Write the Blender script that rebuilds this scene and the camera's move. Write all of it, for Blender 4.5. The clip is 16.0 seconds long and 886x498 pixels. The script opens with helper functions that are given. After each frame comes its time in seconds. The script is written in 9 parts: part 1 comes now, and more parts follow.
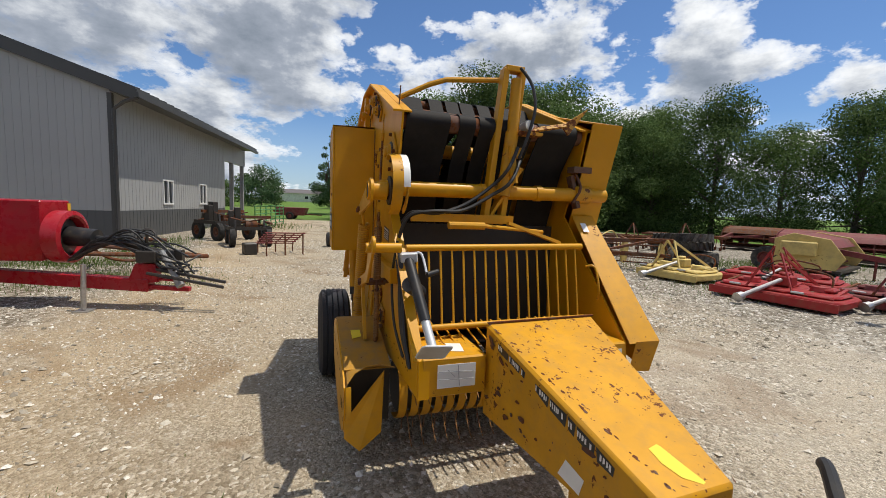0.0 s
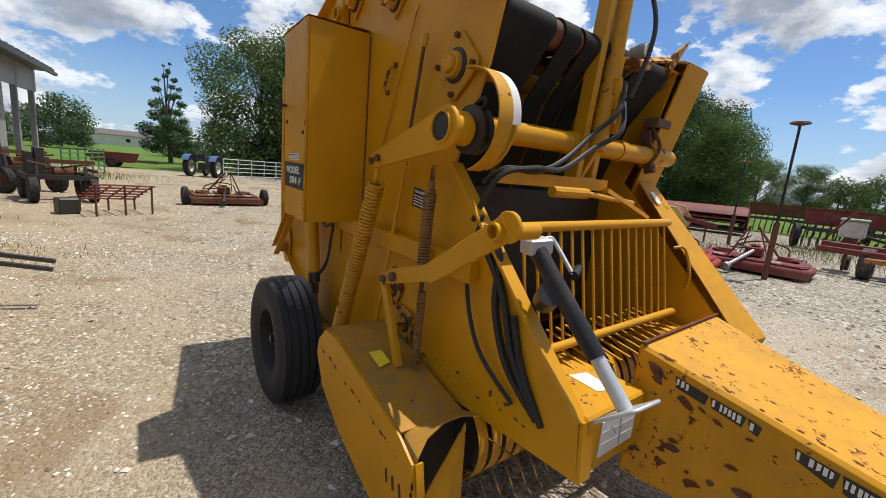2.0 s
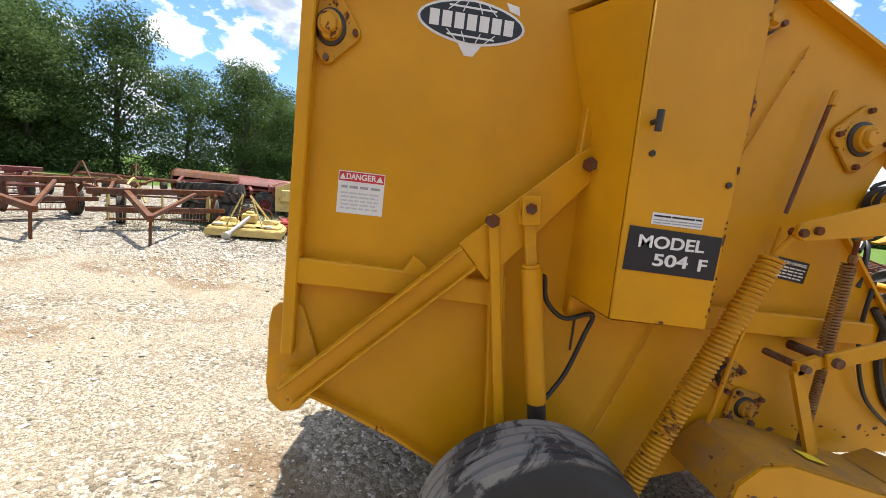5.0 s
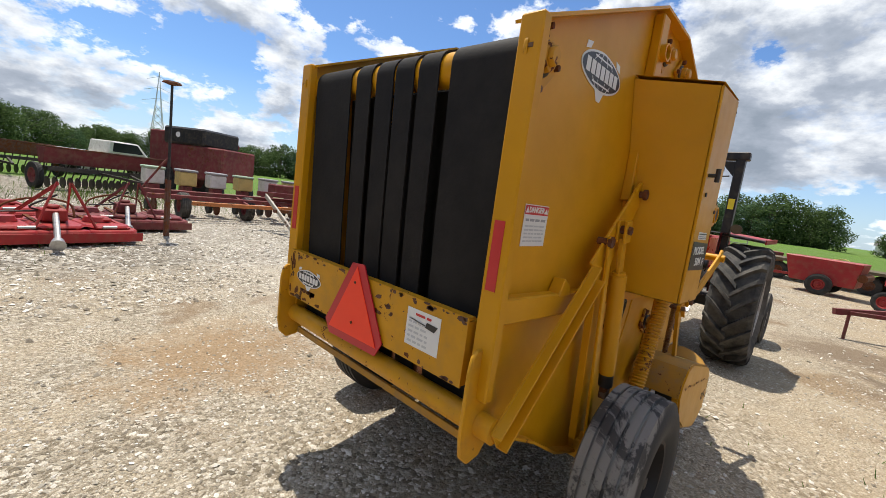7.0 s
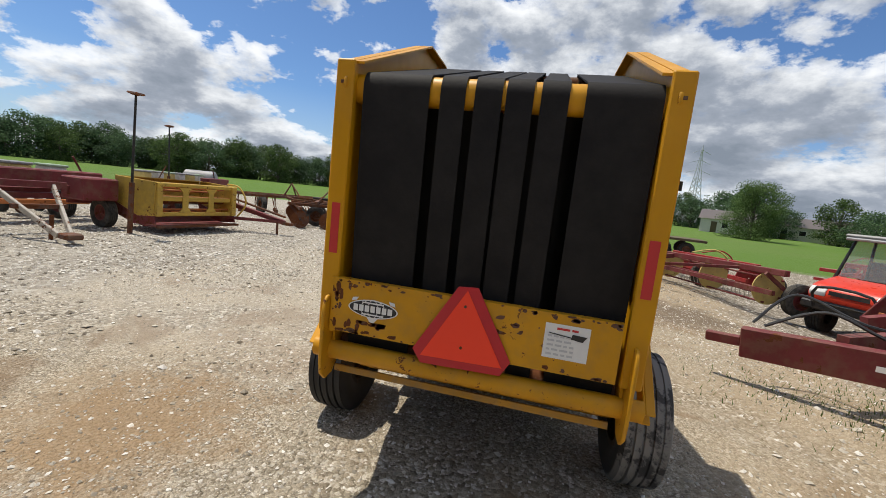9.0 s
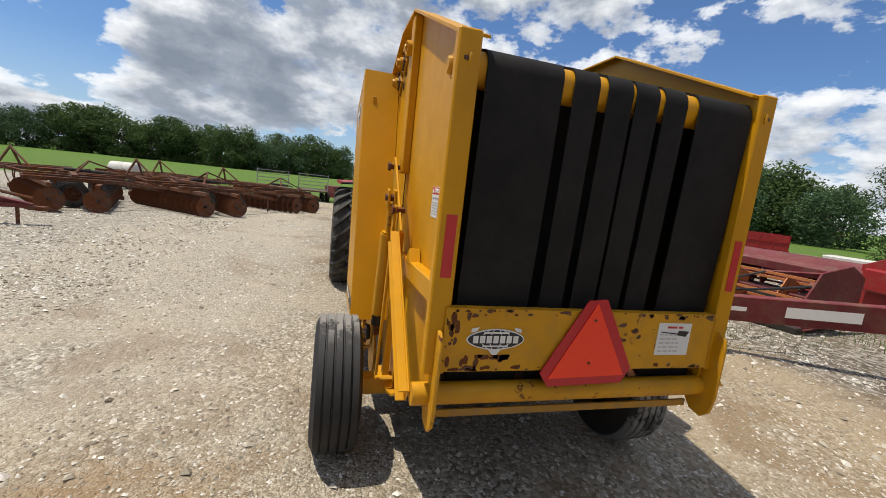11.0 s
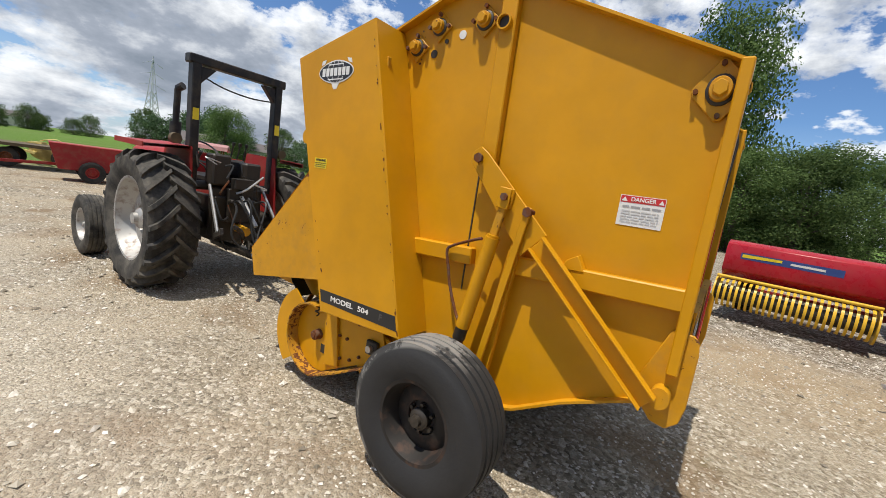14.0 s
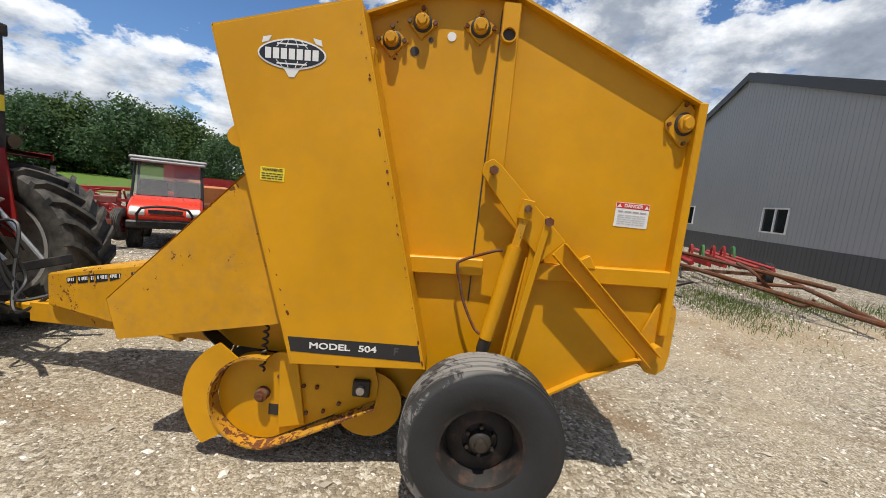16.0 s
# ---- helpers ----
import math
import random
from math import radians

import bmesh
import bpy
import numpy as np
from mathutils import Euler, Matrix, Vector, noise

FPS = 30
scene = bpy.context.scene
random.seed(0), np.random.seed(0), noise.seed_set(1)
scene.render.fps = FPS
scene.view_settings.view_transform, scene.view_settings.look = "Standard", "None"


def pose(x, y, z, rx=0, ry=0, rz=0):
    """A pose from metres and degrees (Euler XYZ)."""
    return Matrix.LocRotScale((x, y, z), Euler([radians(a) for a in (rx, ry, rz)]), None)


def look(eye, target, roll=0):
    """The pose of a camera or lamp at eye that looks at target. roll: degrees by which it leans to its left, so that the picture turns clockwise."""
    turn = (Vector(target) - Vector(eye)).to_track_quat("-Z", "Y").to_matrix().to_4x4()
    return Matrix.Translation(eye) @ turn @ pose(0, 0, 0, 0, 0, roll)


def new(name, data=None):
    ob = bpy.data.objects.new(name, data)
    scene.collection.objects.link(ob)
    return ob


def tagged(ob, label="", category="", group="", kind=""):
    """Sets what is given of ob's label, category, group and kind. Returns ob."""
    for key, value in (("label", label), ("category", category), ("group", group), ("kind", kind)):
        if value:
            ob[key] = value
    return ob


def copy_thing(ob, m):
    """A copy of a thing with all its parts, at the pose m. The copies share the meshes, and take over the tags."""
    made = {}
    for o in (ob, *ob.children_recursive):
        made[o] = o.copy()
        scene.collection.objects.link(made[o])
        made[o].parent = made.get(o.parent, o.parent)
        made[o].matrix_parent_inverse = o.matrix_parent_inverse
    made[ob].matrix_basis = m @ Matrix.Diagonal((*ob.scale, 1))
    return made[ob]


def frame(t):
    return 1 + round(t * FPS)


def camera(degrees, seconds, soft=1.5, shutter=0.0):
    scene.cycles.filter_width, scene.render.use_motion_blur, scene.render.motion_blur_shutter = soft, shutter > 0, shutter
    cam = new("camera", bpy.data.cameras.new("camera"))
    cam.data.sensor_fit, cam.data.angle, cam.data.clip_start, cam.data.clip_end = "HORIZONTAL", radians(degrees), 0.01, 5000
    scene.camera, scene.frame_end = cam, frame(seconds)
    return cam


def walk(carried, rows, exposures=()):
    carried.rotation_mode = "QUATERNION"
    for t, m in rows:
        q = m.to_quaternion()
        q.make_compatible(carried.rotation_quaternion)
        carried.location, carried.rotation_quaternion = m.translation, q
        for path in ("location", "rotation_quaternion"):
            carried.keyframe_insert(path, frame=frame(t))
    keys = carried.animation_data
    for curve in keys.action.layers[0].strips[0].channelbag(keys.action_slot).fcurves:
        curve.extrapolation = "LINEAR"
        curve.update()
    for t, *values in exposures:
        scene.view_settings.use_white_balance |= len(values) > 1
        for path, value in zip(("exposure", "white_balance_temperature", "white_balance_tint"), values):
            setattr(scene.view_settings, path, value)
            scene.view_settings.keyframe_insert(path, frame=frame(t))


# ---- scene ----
cam = camera(94.8, 16.0, 0.8)
PATH = [
    (0, (1.145, 3.683, 1.537), (0.507, 1.799, 1.331), 2.2),
    (0.5, (1.329, 3.526, 1.476), (0.52, 1.71, 1.26), 0.2),
    (1, (1.434, 3.265, 1.45), (0.474, 1.537, 1.148), 0.6),
    (1.5, (1.457, 2.878, 1.46), (0.392, 1.227, 1.083), 2.8),
    (2, (1.639, 2.42, 1.462), (0.425, 0.873, 1.099), 5.0),
    (2.5, (1.753, 1.986, 1.458), (0.358, 0.589, 1.141), 6.2),
    (3, (1.801, 1.445, 1.459), (0.207, 0.271, 1.176), 6.5),
    (3.5, (1.986, 0.935, 1.44), (0.213, 0.057, 1.148), 6.5),
    (4, (2.082, 0.425, 1.415), (0.177, -0.107, 1.12), 6.6),
    (4.2, (2.089, 0.204, 1.439), (0.147, -0.177, 1.145), 6.6),
    (6.3, (1.764, -1.543, 1.511), (0.133, -0.412, 1.26), 7.1),
    (6.5, (1.682, -1.678, 1.516), (0.132, -0.439, 1.263), 7.3),
    (7, (1.358, -1.936, 1.516), (0.019, -0.474, 1.251), 7.6),
    (7.5, (1.102, -2.186, 1.513), (-0.018, -0.552, 1.242), 7.6),
    (8, (0.857, -2.409, 1.564), (-0.041, -0.644, 1.287), 7.3),
    (8.5, (0.522, -2.471, 1.536), (-0.151, -0.606, 1.267), 6.8),
    (9, (0.219, -2.537, 1.54), (-0.218, -0.602, 1.281), 6.3),
    (9.5, (-0.106, -2.642, 1.564), (-0.298, -0.669, 1.301), 5.8),
    (10, (-0.429, -2.615, 1.539), (-0.362, -0.635, 1.262), 5.6),
    (10.2, (-0.578, -2.554, 1.549), (-0.407, -0.581, 1.265), 5.7),
    (12.3, (-1.658, -1.738, 1.521), (-0.599, -0.07, 1.209), 7.8),
    (12.5, (-1.777, -1.667, 1.508), (-0.646, -0.047, 1.195), 8.0),
    (13, (-2.042, -1.497, 1.534), (-0.735, -0.015, 1.229), 8.4),
    (13.5, (-2.242, -1.238, 1.493), (-0.775, 0.087, 1.189), 8.5),
    (14, (-2.455, -0.972, 1.478), (-0.83, 0.153, 1.171), 8.3),
    (14.5, (-2.682, -0.702, 1.521), (-0.916, 0.184, 1.214), 8.1),
    (15, (-2.712, -0.364, 1.439), (-0.83, 0.242, 1.138), 7.6),
    (15.5, (-2.729, -0.021, 1.435), (-0.772, 0.276, 1.149), 6.8),
    (16, (-2.738, 0.31, 1.485), (-0.755, 0.296, 1.227), 6.0),
]
walk(cam, [(t, look(e, g, r)) for t, e, g, r in PATH],
     [(0.0, -0.10), (1.0, -0.12), (2.0, 0.0), (2.7, 0.42), (3.5, 0.95), (4.2, 1.0), (6.3, 0.44), (7.0, 0.26), (8.0, 0.05), (9.0, -0.10), (10.2, -0.12), (12.3, -0.02), (14.0, 0.02), (16.0, 0.02)])

# ---------------------------------------------------------------- light
SUN_ELEV, SUN_ROT = 71.5, -81.0
sun_data = bpy.data.lights.new("sun", "SUN")
sun_data.energy, sun_data.angle, sun_data.color = 4.7, radians(0.55), (1.0, 0.94, 0.84)
sun = new("sun", sun_data)
sun.matrix_world = look((-10, 1.9, 30), (0, 0, 0.0))

world = bpy.data.worlds.new("world")
scene.world = world
world.use_nodes = True


class Nodes:
    """Short hand for building node trees."""

    def __init__(self, tree):
        self.t = tree
        tree.nodes.clear()

    def add(self, kind, **values):
        n = self.t.nodes.new(kind)
        for k, v in values.items():
            n.inputs[k].default_value = v
        return n

    def link(self, a, b):
        self.t.links.new(a, b)

    def math(self, op, a, b=None, clamp=False):
        n = self.t.nodes.new("ShaderNodeMath")
        n.operation, n.use_clamp = op, clamp
        for i, v in enumerate((a, b)):
            if v is None:
                continue
            if isinstance(v, (int, float)):
                n.inputs[i].default_value = v
            else:
                self.link(v, n.inputs[i])
        return n.outputs[0]

    def ramp(self, fac, stops, smooth=False):
        n = self.t.nodes.new("ShaderNodeValToRGB")
        if smooth:
            n.color_ramp.interpolation = "EASE"
        el = n.color_ramp.elements
        while len(el) < len(stops):
            el.new(0.5)
        for e, (p, c) in zip(el, stops):
            e.position = p
            e.color = (c, c, c, 1) if isinstance(c, (int, float)) else (*c, 1)
        self.link(fac, n.inputs[0])
        return n.outputs[0]

    def mix(self, fac, a, b, mode="MIX"):
        n = self.t.nodes.new("ShaderNodeMix")
        n.data_type, n.blend_type = "RGBA", mode
        for i, v in ((0, fac), (6, a), (7, b)):
            if isinstance(v, (int, float)):
                n.inputs[i].default_value = v if i == 0 else (v, v, v, 1)
            elif isinstance(v, tuple):
                n.inputs[i].default_value = (*v, 1)
            else:
                self.link(v, n.inputs[i])
        return n.outputs[2]

    def noise(self, vec, scale, detail=4, rough=0.55, dist=0.0):
        n = self.t.nodes.new("ShaderNodeTexNoise")
        n.inputs["Scale"].default_value, n.inputs["Detail"].default_value = scale, detail
        n.inputs["Roughness"].default_value, n.inputs["Distortion"].default_value = rough, dist
        if vec is not None:
            self.link(vec, n.inputs["Vector"])
        return n.outputs["Fac"]


w = Nodes(world.node_tree)
sky = w.add("ShaderNodeTexSky")
sky.sky_type, sky.sun_disc = "NISHITA", False
sky.sun_elevation, sky.sun_rotation = radians(SUN_ELEV), radians(SUN_ROT)
sky.altitude, sky.air_density, sky.dust_density, sky.ozone_density = 200.0, 1.0, 0.6, 1.6
co = w.add("ShaderNodeTexCoord")
sep = w.add("ShaderNodeSeparateXYZ")
w.link(co.outputs["Generated"], sep.inputs[0])
flat = w.add("ShaderNodeCombineXYZ")
w.link(sep.outputs[0], flat.inputs[0])
w.link(sep.outputs[1], flat.inputs[1])
w.link(w.math("MULTIPLY", w.math("POWER", w.math("MAXIMUM", sep.outputs[2], 0.0), 0.8), 1.75), flat.inputs[2])
lift = w.add("ShaderNodeVectorMath")
lift.operation = "ADD"
w.link(flat.outputs[0], lift.inputs[0])
lift.inputs[1].default_value = (-0.020, 0.006, 0.055)
big = w.noise(flat.outputs[0], 5.4, 14, 0.60, 0.0)
wide = w.noise(flat.outputs[0], 1.1, 2, 0.5)
amount = w.math("ADD", big, w.math("MULTIPLY", w.math("SUBTRACT", wide, 0.5), 0.55))
cover = w.ramp(amount, [(0.445, 0.0), (0.485, 0.75), (0.55, 1.0)])
above = w.noise(lift.outputs[0], 5.4, 10, 0.58, 0.0)
thick = w.math("ADD", above, w.math("MULTIPLY", w.math("SUBTRACT", wide, 0.5), 0.55))
shade = w.ramp(thick, [(0.41, (9.2, 9.4, 9.6)), (0.50, (6.6, 6.9, 7.3)), (0.60, (3.4, 3.8, 4.5)), (0.72, (2.3, 2.7, 3.3))])
clear = w.mix(1.0, sky.outputs[0], (0.66, 0.86, 1.10), "MULTIPLY")
haze = w.ramp(sep.outputs[2], [(0.0, 0.5), (0.20, 0.0)])
clear = w.mix(haze, clear, (5.2, 6.2, 7.4))
sky_colour = w.mix(cover, clear, shade)
bg = w.add("ShaderNodeBackground", Strength=0.115)
w.link(sky_colour, bg.inputs[0])
w.link(bg.outputs[0], w.add("ShaderNodeOutputWorld").inputs[0])
scene.view_settings.exposure = 0.0


# ---------------------------------------------------------------- materials
def material(name):
    m = bpy.data.materials.new(name)
    m.use_nodes = True
    n = Nodes(m.node_tree)
    b = n.add("ShaderNodeBsdfPrincipled")
    n.link(b.outputs[0], n.add("ShaderNodeOutputMaterial").inputs[0])
    n.obj = n.add("ShaderNodeTexCoord").outputs["Object"]
    return m, n, b


def bump(n, b, height, strength=0.3, distance=0.01):
    k = n.add("ShaderNodeBump", Strength=strength, Distance=distance)
    n.link(height, k.inputs["Height"])
    n.link(k.outputs[0], b.inputs["Normal"])


def paint(name, col, rust=0.35, dirt=0.4, rough=0.45, scale=1.0, fade=0.25):
    """Old sheet-metal paint: faded, dusty, chipped to rust in places."""
    m, n, b = material(name)
    a = n.noise(n.obj, 1.7 * scale, 5, 0.6)
    f = n.noise(n.obj, 9 * scale, 4, 0.6)
    c = n.mix(n.ramp(a, [(0.35, 0.0), (0.7, 1.0)]), tuple(x * (1 - fade * 0.5) for x in col), tuple(min(1, x * (1 + fade * 0.3) + 0.01 * fade) for x in col))
    c = n.mix(n.math("MULTIPLY", n.ramp(f, [(0.45, 0.0), (0.8, 1.0)]), dirt), c, (0.20, 0.15, 0.09))
    chip = n.noise(n.obj, 17 * scale, 6, 0.65, 0.4)
    where = n.noise(n.obj, 2.3 * scale, 3, 0.5)
    lim = n.math("ADD", chip, n.math("MULTIPLY", where, 0.55))
    cut = 1.12 - 0.22 * rust
    r = n.ramp(lim, [(cut - 0.012, 0.0), (cut + 0.008, 1.0)])
    rc = n.mix(n.noise(n.obj, 60, 3), (0.075, 0.022, 0.008), (0.20, 0.075, 0.028))
    n.link(n.mix(r, c, rc), b.inputs["Base Color"])
    n.link(n.math("ADD", n.math("MULTIPLY", f, 0.25), n.math("ADD", n.math("MULTIPLY", r, 0.4), rough - 0.12)), b.inputs["Roughness"])
    h = n.math("SUBTRACT", n.math("MULTIPLY", n.noise(n.obj, 3.0, 2), 0.6), n.math("MULTIPLY", r, 0.12))
    b.inputs["Specular IOR Level"].default_value = 0.32
    bump(n, b, h, 0.22, 0.012)
    return m


def rubber(name, col=(0.022, 0.021, 0.021), dust=0.5, rough=0.75, gloss=0.25):
    m, n, b = material(name)
    f = n.noise(n.obj, 6, 6, 0.65)
    g = n.noise(n.obj, 55, 3)
    d = n.math("MULTIPLY", n.ramp(f, [(0.38, 0.0), (0.72, 1.0)]), dust)
    n.link(n.mix(d, col, (0.16, 0.145, 0.12)), b.inputs["Base Color"])
    n.link(n.math("ADD", n.math("MULTIPLY", f, 0.2), rough - 0.1), b.inputs["Roughness"])
    b.inputs["Specular IOR Level"].default_value = gloss
    bump(n, b, n.math("ADD", g, f), 0.25, 0.004)
    return m


def metal(name, col, rough=0.4, metallic=0.9, rust=0.2):
    m, n, b = material(name)
    f = n.noise(n.obj, 12, 5, 0.6)
    r = n.math("MULTIPLY", n.ramp(f, [(0.5, 0.0), (0.66, 1.0)]), rust)
    n.link(n.mix(r, col, (0.14, 0.06, 0.03)), b.inputs["Base Color"])
    n.link(n.math("SUBTRACT", metallic, n.math("MULTIPLY", r, 0.7), True), b.inputs["Metallic"])
    n.link(n.math("ADD", n.math("MULTIPLY", f, 0.3), rough - 0.1), b.inputs["Roughness"])
    bump(n, b, n.noise(n.obj, 80, 3), 0.15, 0.002)
    return m


def plain(name, col, rough=0.5, var=0.12, emit=None):
    m, n, b = material(name)
    f = n.noise(n.obj, 14, 5, 0.6)
    n.link(n.mix(f, tuple(c * (1 - var) for c in col), tuple(min(1, c * (1 + var)) for c in col)), b.inputs["Base Color"])
    b.inputs["Roughness"].default_value = rough
    bump(n, b, f, 0.1, 0.003)
    return m


YELLOW = paint("baler_yellow", (0.62, 0.290, 0.002), 0.30, 0.08, 0.42)
YELLOW_WORN = paint("baler_yellow_worn", (0.60, 0.285, 0.006), 0.72, 0.26, 0.48, 1.9)
YELLOW_CHIPPED = paint("chipped_baler_yellow", (0.60, 0.285, 0.006), 0.95, 0.28, 0.50, 1.9)
YELLOW_RUSTED = paint("rusted_baler_yellow", (0.52, 0.25, 0.012), 1.5, 0.5, 0.55, 1.7)
YELLOW_DIRTY = paint("dirty_baler_yellow", (0.40, 0.20, 0.018), 0.7, 0.75, 0.6, 1.6)
SPRING = paint("brown_spring_steel", (0.26, 0.125, 0.035), 0.9, 0.6, 0.6, 2.0)
YELLOW_PALE = paint("pale_yellow", (0.62, 0.47, 0.16), 0.6, 0.5, 0.55, 0.6)
YELLOW_BRIGHT = paint("bright_yellow", (0.75, 0.45, 0.03), 0.1, 0.2, 0.4)
RED = paint("implement_red", (0.33, 0.022, 0.022), 0.45, 0.35, 0.45, 0.7)
RED_NEW = paint("clean_red", (0.36, 0.012, 0.022), 0.0, 0.12, 0.28)
FLAKING_RED = paint("flaking_red_paint", (0.30, 0.085, 0.070), 1.45, 0.35, 0.7, 0.30)
MAROON = paint("faded_maroon", (0.17, 0.028, 0.03), 0.9, 0.55, 0.6, 0.6, 0.5)
RUST = paint("rusty_steel", (0.13, 0.06, 0.04), 1.6, 0.6, 0.8, 0.8, 0.6)
ORANGE = paint("orange_red", (0.62, 0.045, 0.02), 0.0, 0.1, 0.3)
ORANGE_OLD = paint("old_orange", (0.50, 0.17, 0.05), 0.9, 0.5, 0.6)
GREEN_MACHINE = paint("farm_green", (0.05, 0.22, 0.07), 0.5, 0.5, 0.6)
GREEN_PALE = paint("pale_green", (0.32, 0.42, 0.30), 0.3, 0.4, 0.6)
BLUE = paint("faded_blue", (0.06, 0.12, 0.26), 0.4, 0.45, 0.5)
WHITE_PAINT = paint("dirty_white", (0.66, 0.64, 0.58), 0.6, 0.4, 0.5)
CANOPY = paint("faded_pink_cloth", (0.42, 0.22, 0.21), 0.2, 0.4, 0.8)
GREY_PAINT = paint("grey_paint", (0.30, 0.30, 0.30), 0.4, 0.4, 0.5)
BLACK_PAINT = paint("black_paint", (0.020, 0.020, 0.022), 0.3, 0.3, 0.45)
TYRE = rubber("tyre_rubber", (0.020, 0.020, 0.020), 0.25)
TYRE_DUSTY = rubber("dusty_tyre_rubber", (0.030, 0.029, 0.028), 0.8)
BELT = rubber("belt_rubber", (0.014, 0.0125, 0.012), 0.08, 0.70, 0.16)
HOSE = plain("hose_rubber", (0.018, 0.018, 0.018), 0.5)
STEEL = metal("bare_steel", (0.52, 0.51, 0.49), 0.35, 0.85, 0.3)
GALV = metal("galvanised", (0.55, 0.56, 0.57), 0.5, 0.6, 0.1)
RIM_SILVER = metal("silver_rim", (0.46, 0.45, 0.43), 0.5, 0.5, 0.55)
RIM_DARK = metal("dark_rusty_rim", (0.022, 0.019, 0.017), 0.65, 0.2, 0.35)
# Dark greasy steel; also paints the shade in bores, hollows and the throat.
GREASE_AND_SHADE = plain("grease_and_shade_dark", (0.03, 0.024, 0.018), 0.5, 0.4)
DECAL_WHITE = plain("white_decal", (0.74, 0.73, 0.70), 0.45, 0.06)
DECAL_BLACK = plain("black_decal", (0.018, 0.018, 0.020), 0.4)
DECAL_RED = plain("red_decal", (0.55, 0.03, 0.03), 0.45)
DECAL_YELLOW = plain("yellow_decal", (0.80, 0.62, 0.03), 0.5)
DECAL_GREY = plain("grey_print", (0.33, 0.33, 0.34), 0.6)
PRINT_PALE = plain("pale_print", (0.52, 0.52, 0.52), 0.6)
PRINT_FAINT = plain("faint_print", (0.075, 0.072, 0.07), 0.6)
DECAL_BLUE = plain("blue_decal", (0.03, 0.07, 0.25), 0.4)
SMV_ORANGE = plain("fluorescent_orange", (1.0, 0.052, 0.014), 0.5, 0.04)
SMV_RED = plain("dark_red_reflector", (0.50, 0.010, 0.022), 0.35, 0.1)


def baler_tyre():
    """Ribbed implement tyre: black walls, pale dried mud on the tread."""
    m, n, b = material("muddy_tyre_rubber")
    sp = n.add("ShaderNodeSeparateXYZ")
    n.link(n.obj, sp.inputs[0])
    dz = n.math("SUBTRACT", sp.outputs[2], 0.382)
    rad = n.math("SQRT", n.math("ADD", n.math("MULTIPLY", sp.outputs[1], sp.outputs[1]), n.math("MULTIPLY", dz, dz)))
    tread = n.ramp(rad, [(0.360, 0.0), (0.372, 1.0)])
    f = n.noise(n.obj, 6, 6, 0.65)
    mud = n.math("MULTIPLY", tread, n.ramp(n.noise(n.obj, 4.2, 7, 0.7, 0.6), [(0.47, 0.10), (0.52, 0.85)]))
    dust = n.math("MULTIPLY", n.ramp(f, [(0.42, 0.0), (0.75, 1.0)]), 0.07)
    c = n.mix(dust, (0.019, 0.019, 0.020), (0.13, 0.12, 0.11))
    n.link(n.mix(mud, c, (0.25, 0.24, 0.22)), b.inputs["Base Color"])
    b.inputs["Roughness"].default_value = 0.72
    bump(n, b, n.math("ADD", n.noise(n.obj, 55, 3), n.math("MULTIPLY", mud, 1.5)), 0.3, 0.004)
    return m


TYRE_MUDDY = baler_tyre()
CHAFF = plain("dark_chaff", (0.10, 0.075, 0.04), 0.9, 0.4)


def wall_sheet(name, col):
    m, n, b = material(name)
    f = n.noise(n.obj, 0.6, 4, 0.5)
    n.link(n.mix(f, tuple(c * 0.9 for c in col), tuple(c * 1.08 for c in col)), b.inputs["Base Color"])
    b.inputs["Roughness"].default_value = 0.45
    return m


WALL_LIGHT = wall_sheet("grey_wall_sheet", (0.35, 0.35, 0.345))
WALL_DARK = wall_sheet("dark_wainscot_sheet", (0.085, 0.087, 0.09))
ROOF_DARK = wall_sheet("dark_roof_sheet", (0.06, 0.058, 0.056))
HOUSE_WALL = wall_sheet("house_siding", (0.55, 0.52, 0.46))
HOUSE_ROOF = wall_sheet("house_shingles", (0.12, 0.10, 0.09))


def glass_dark(name):
    m, n, b = material(name)
    b.inputs["Base Color"].default_value = (0.02, 0.022, 0.025, 1)
    b.inputs["Roughness"].default_value = 0.08
    b.inputs["Metallic"].default_value = 0.0
    return m


GLASS = glass_dark("dark_window_glass")


# Grey, partly clear glass: whitish glare is put into its colour.
def glare_glass(name):
    m, n, b = material(name)
    b.inputs["Base Color"].default_value = (0.42, 0.44, 0.44, 1)
    b.inputs["Roughness"].default_value = 0.12
    b.inputs["Transmission Weight"].default_value = 0.72
    b.inputs["IOR"].default_value = 1.1
    return m


WINDSCREEN = glare_glass("windscreen")


def leaf_material(name, dark, light):
    m, n, b = material(name)
    g = n.add("ShaderNodeNewGeometry")
    v = n.ramp(g.outputs["Random Per Island"], [(0.0, dark), (0.55, tuple((a + c) / 2 for a, c in zip(dark, light))), (1.0, light)])
    n.link(v, b.inputs["Base Color"])
    b.inputs["Roughness"].default_value = 0.8
    b.inputs["Specular IOR Level"].default_value = 0.2
    t = n.add("ShaderNodeBsdfTranslucent")
    n.link(v, t.inputs[0])
    mixer = n.add("ShaderNodeMixShader")
    mixer.inputs[0].default_value = 0.4
    out = [x for x in n.t.nodes if x.type == "OUTPUT_MATERIAL"][0]
    n.link(b.outputs[0], mixer.inputs[1])
    n.link(t.outputs[0], mixer.inputs[2])
    n.link(mixer.outputs[0], out.inputs[0])
    return m


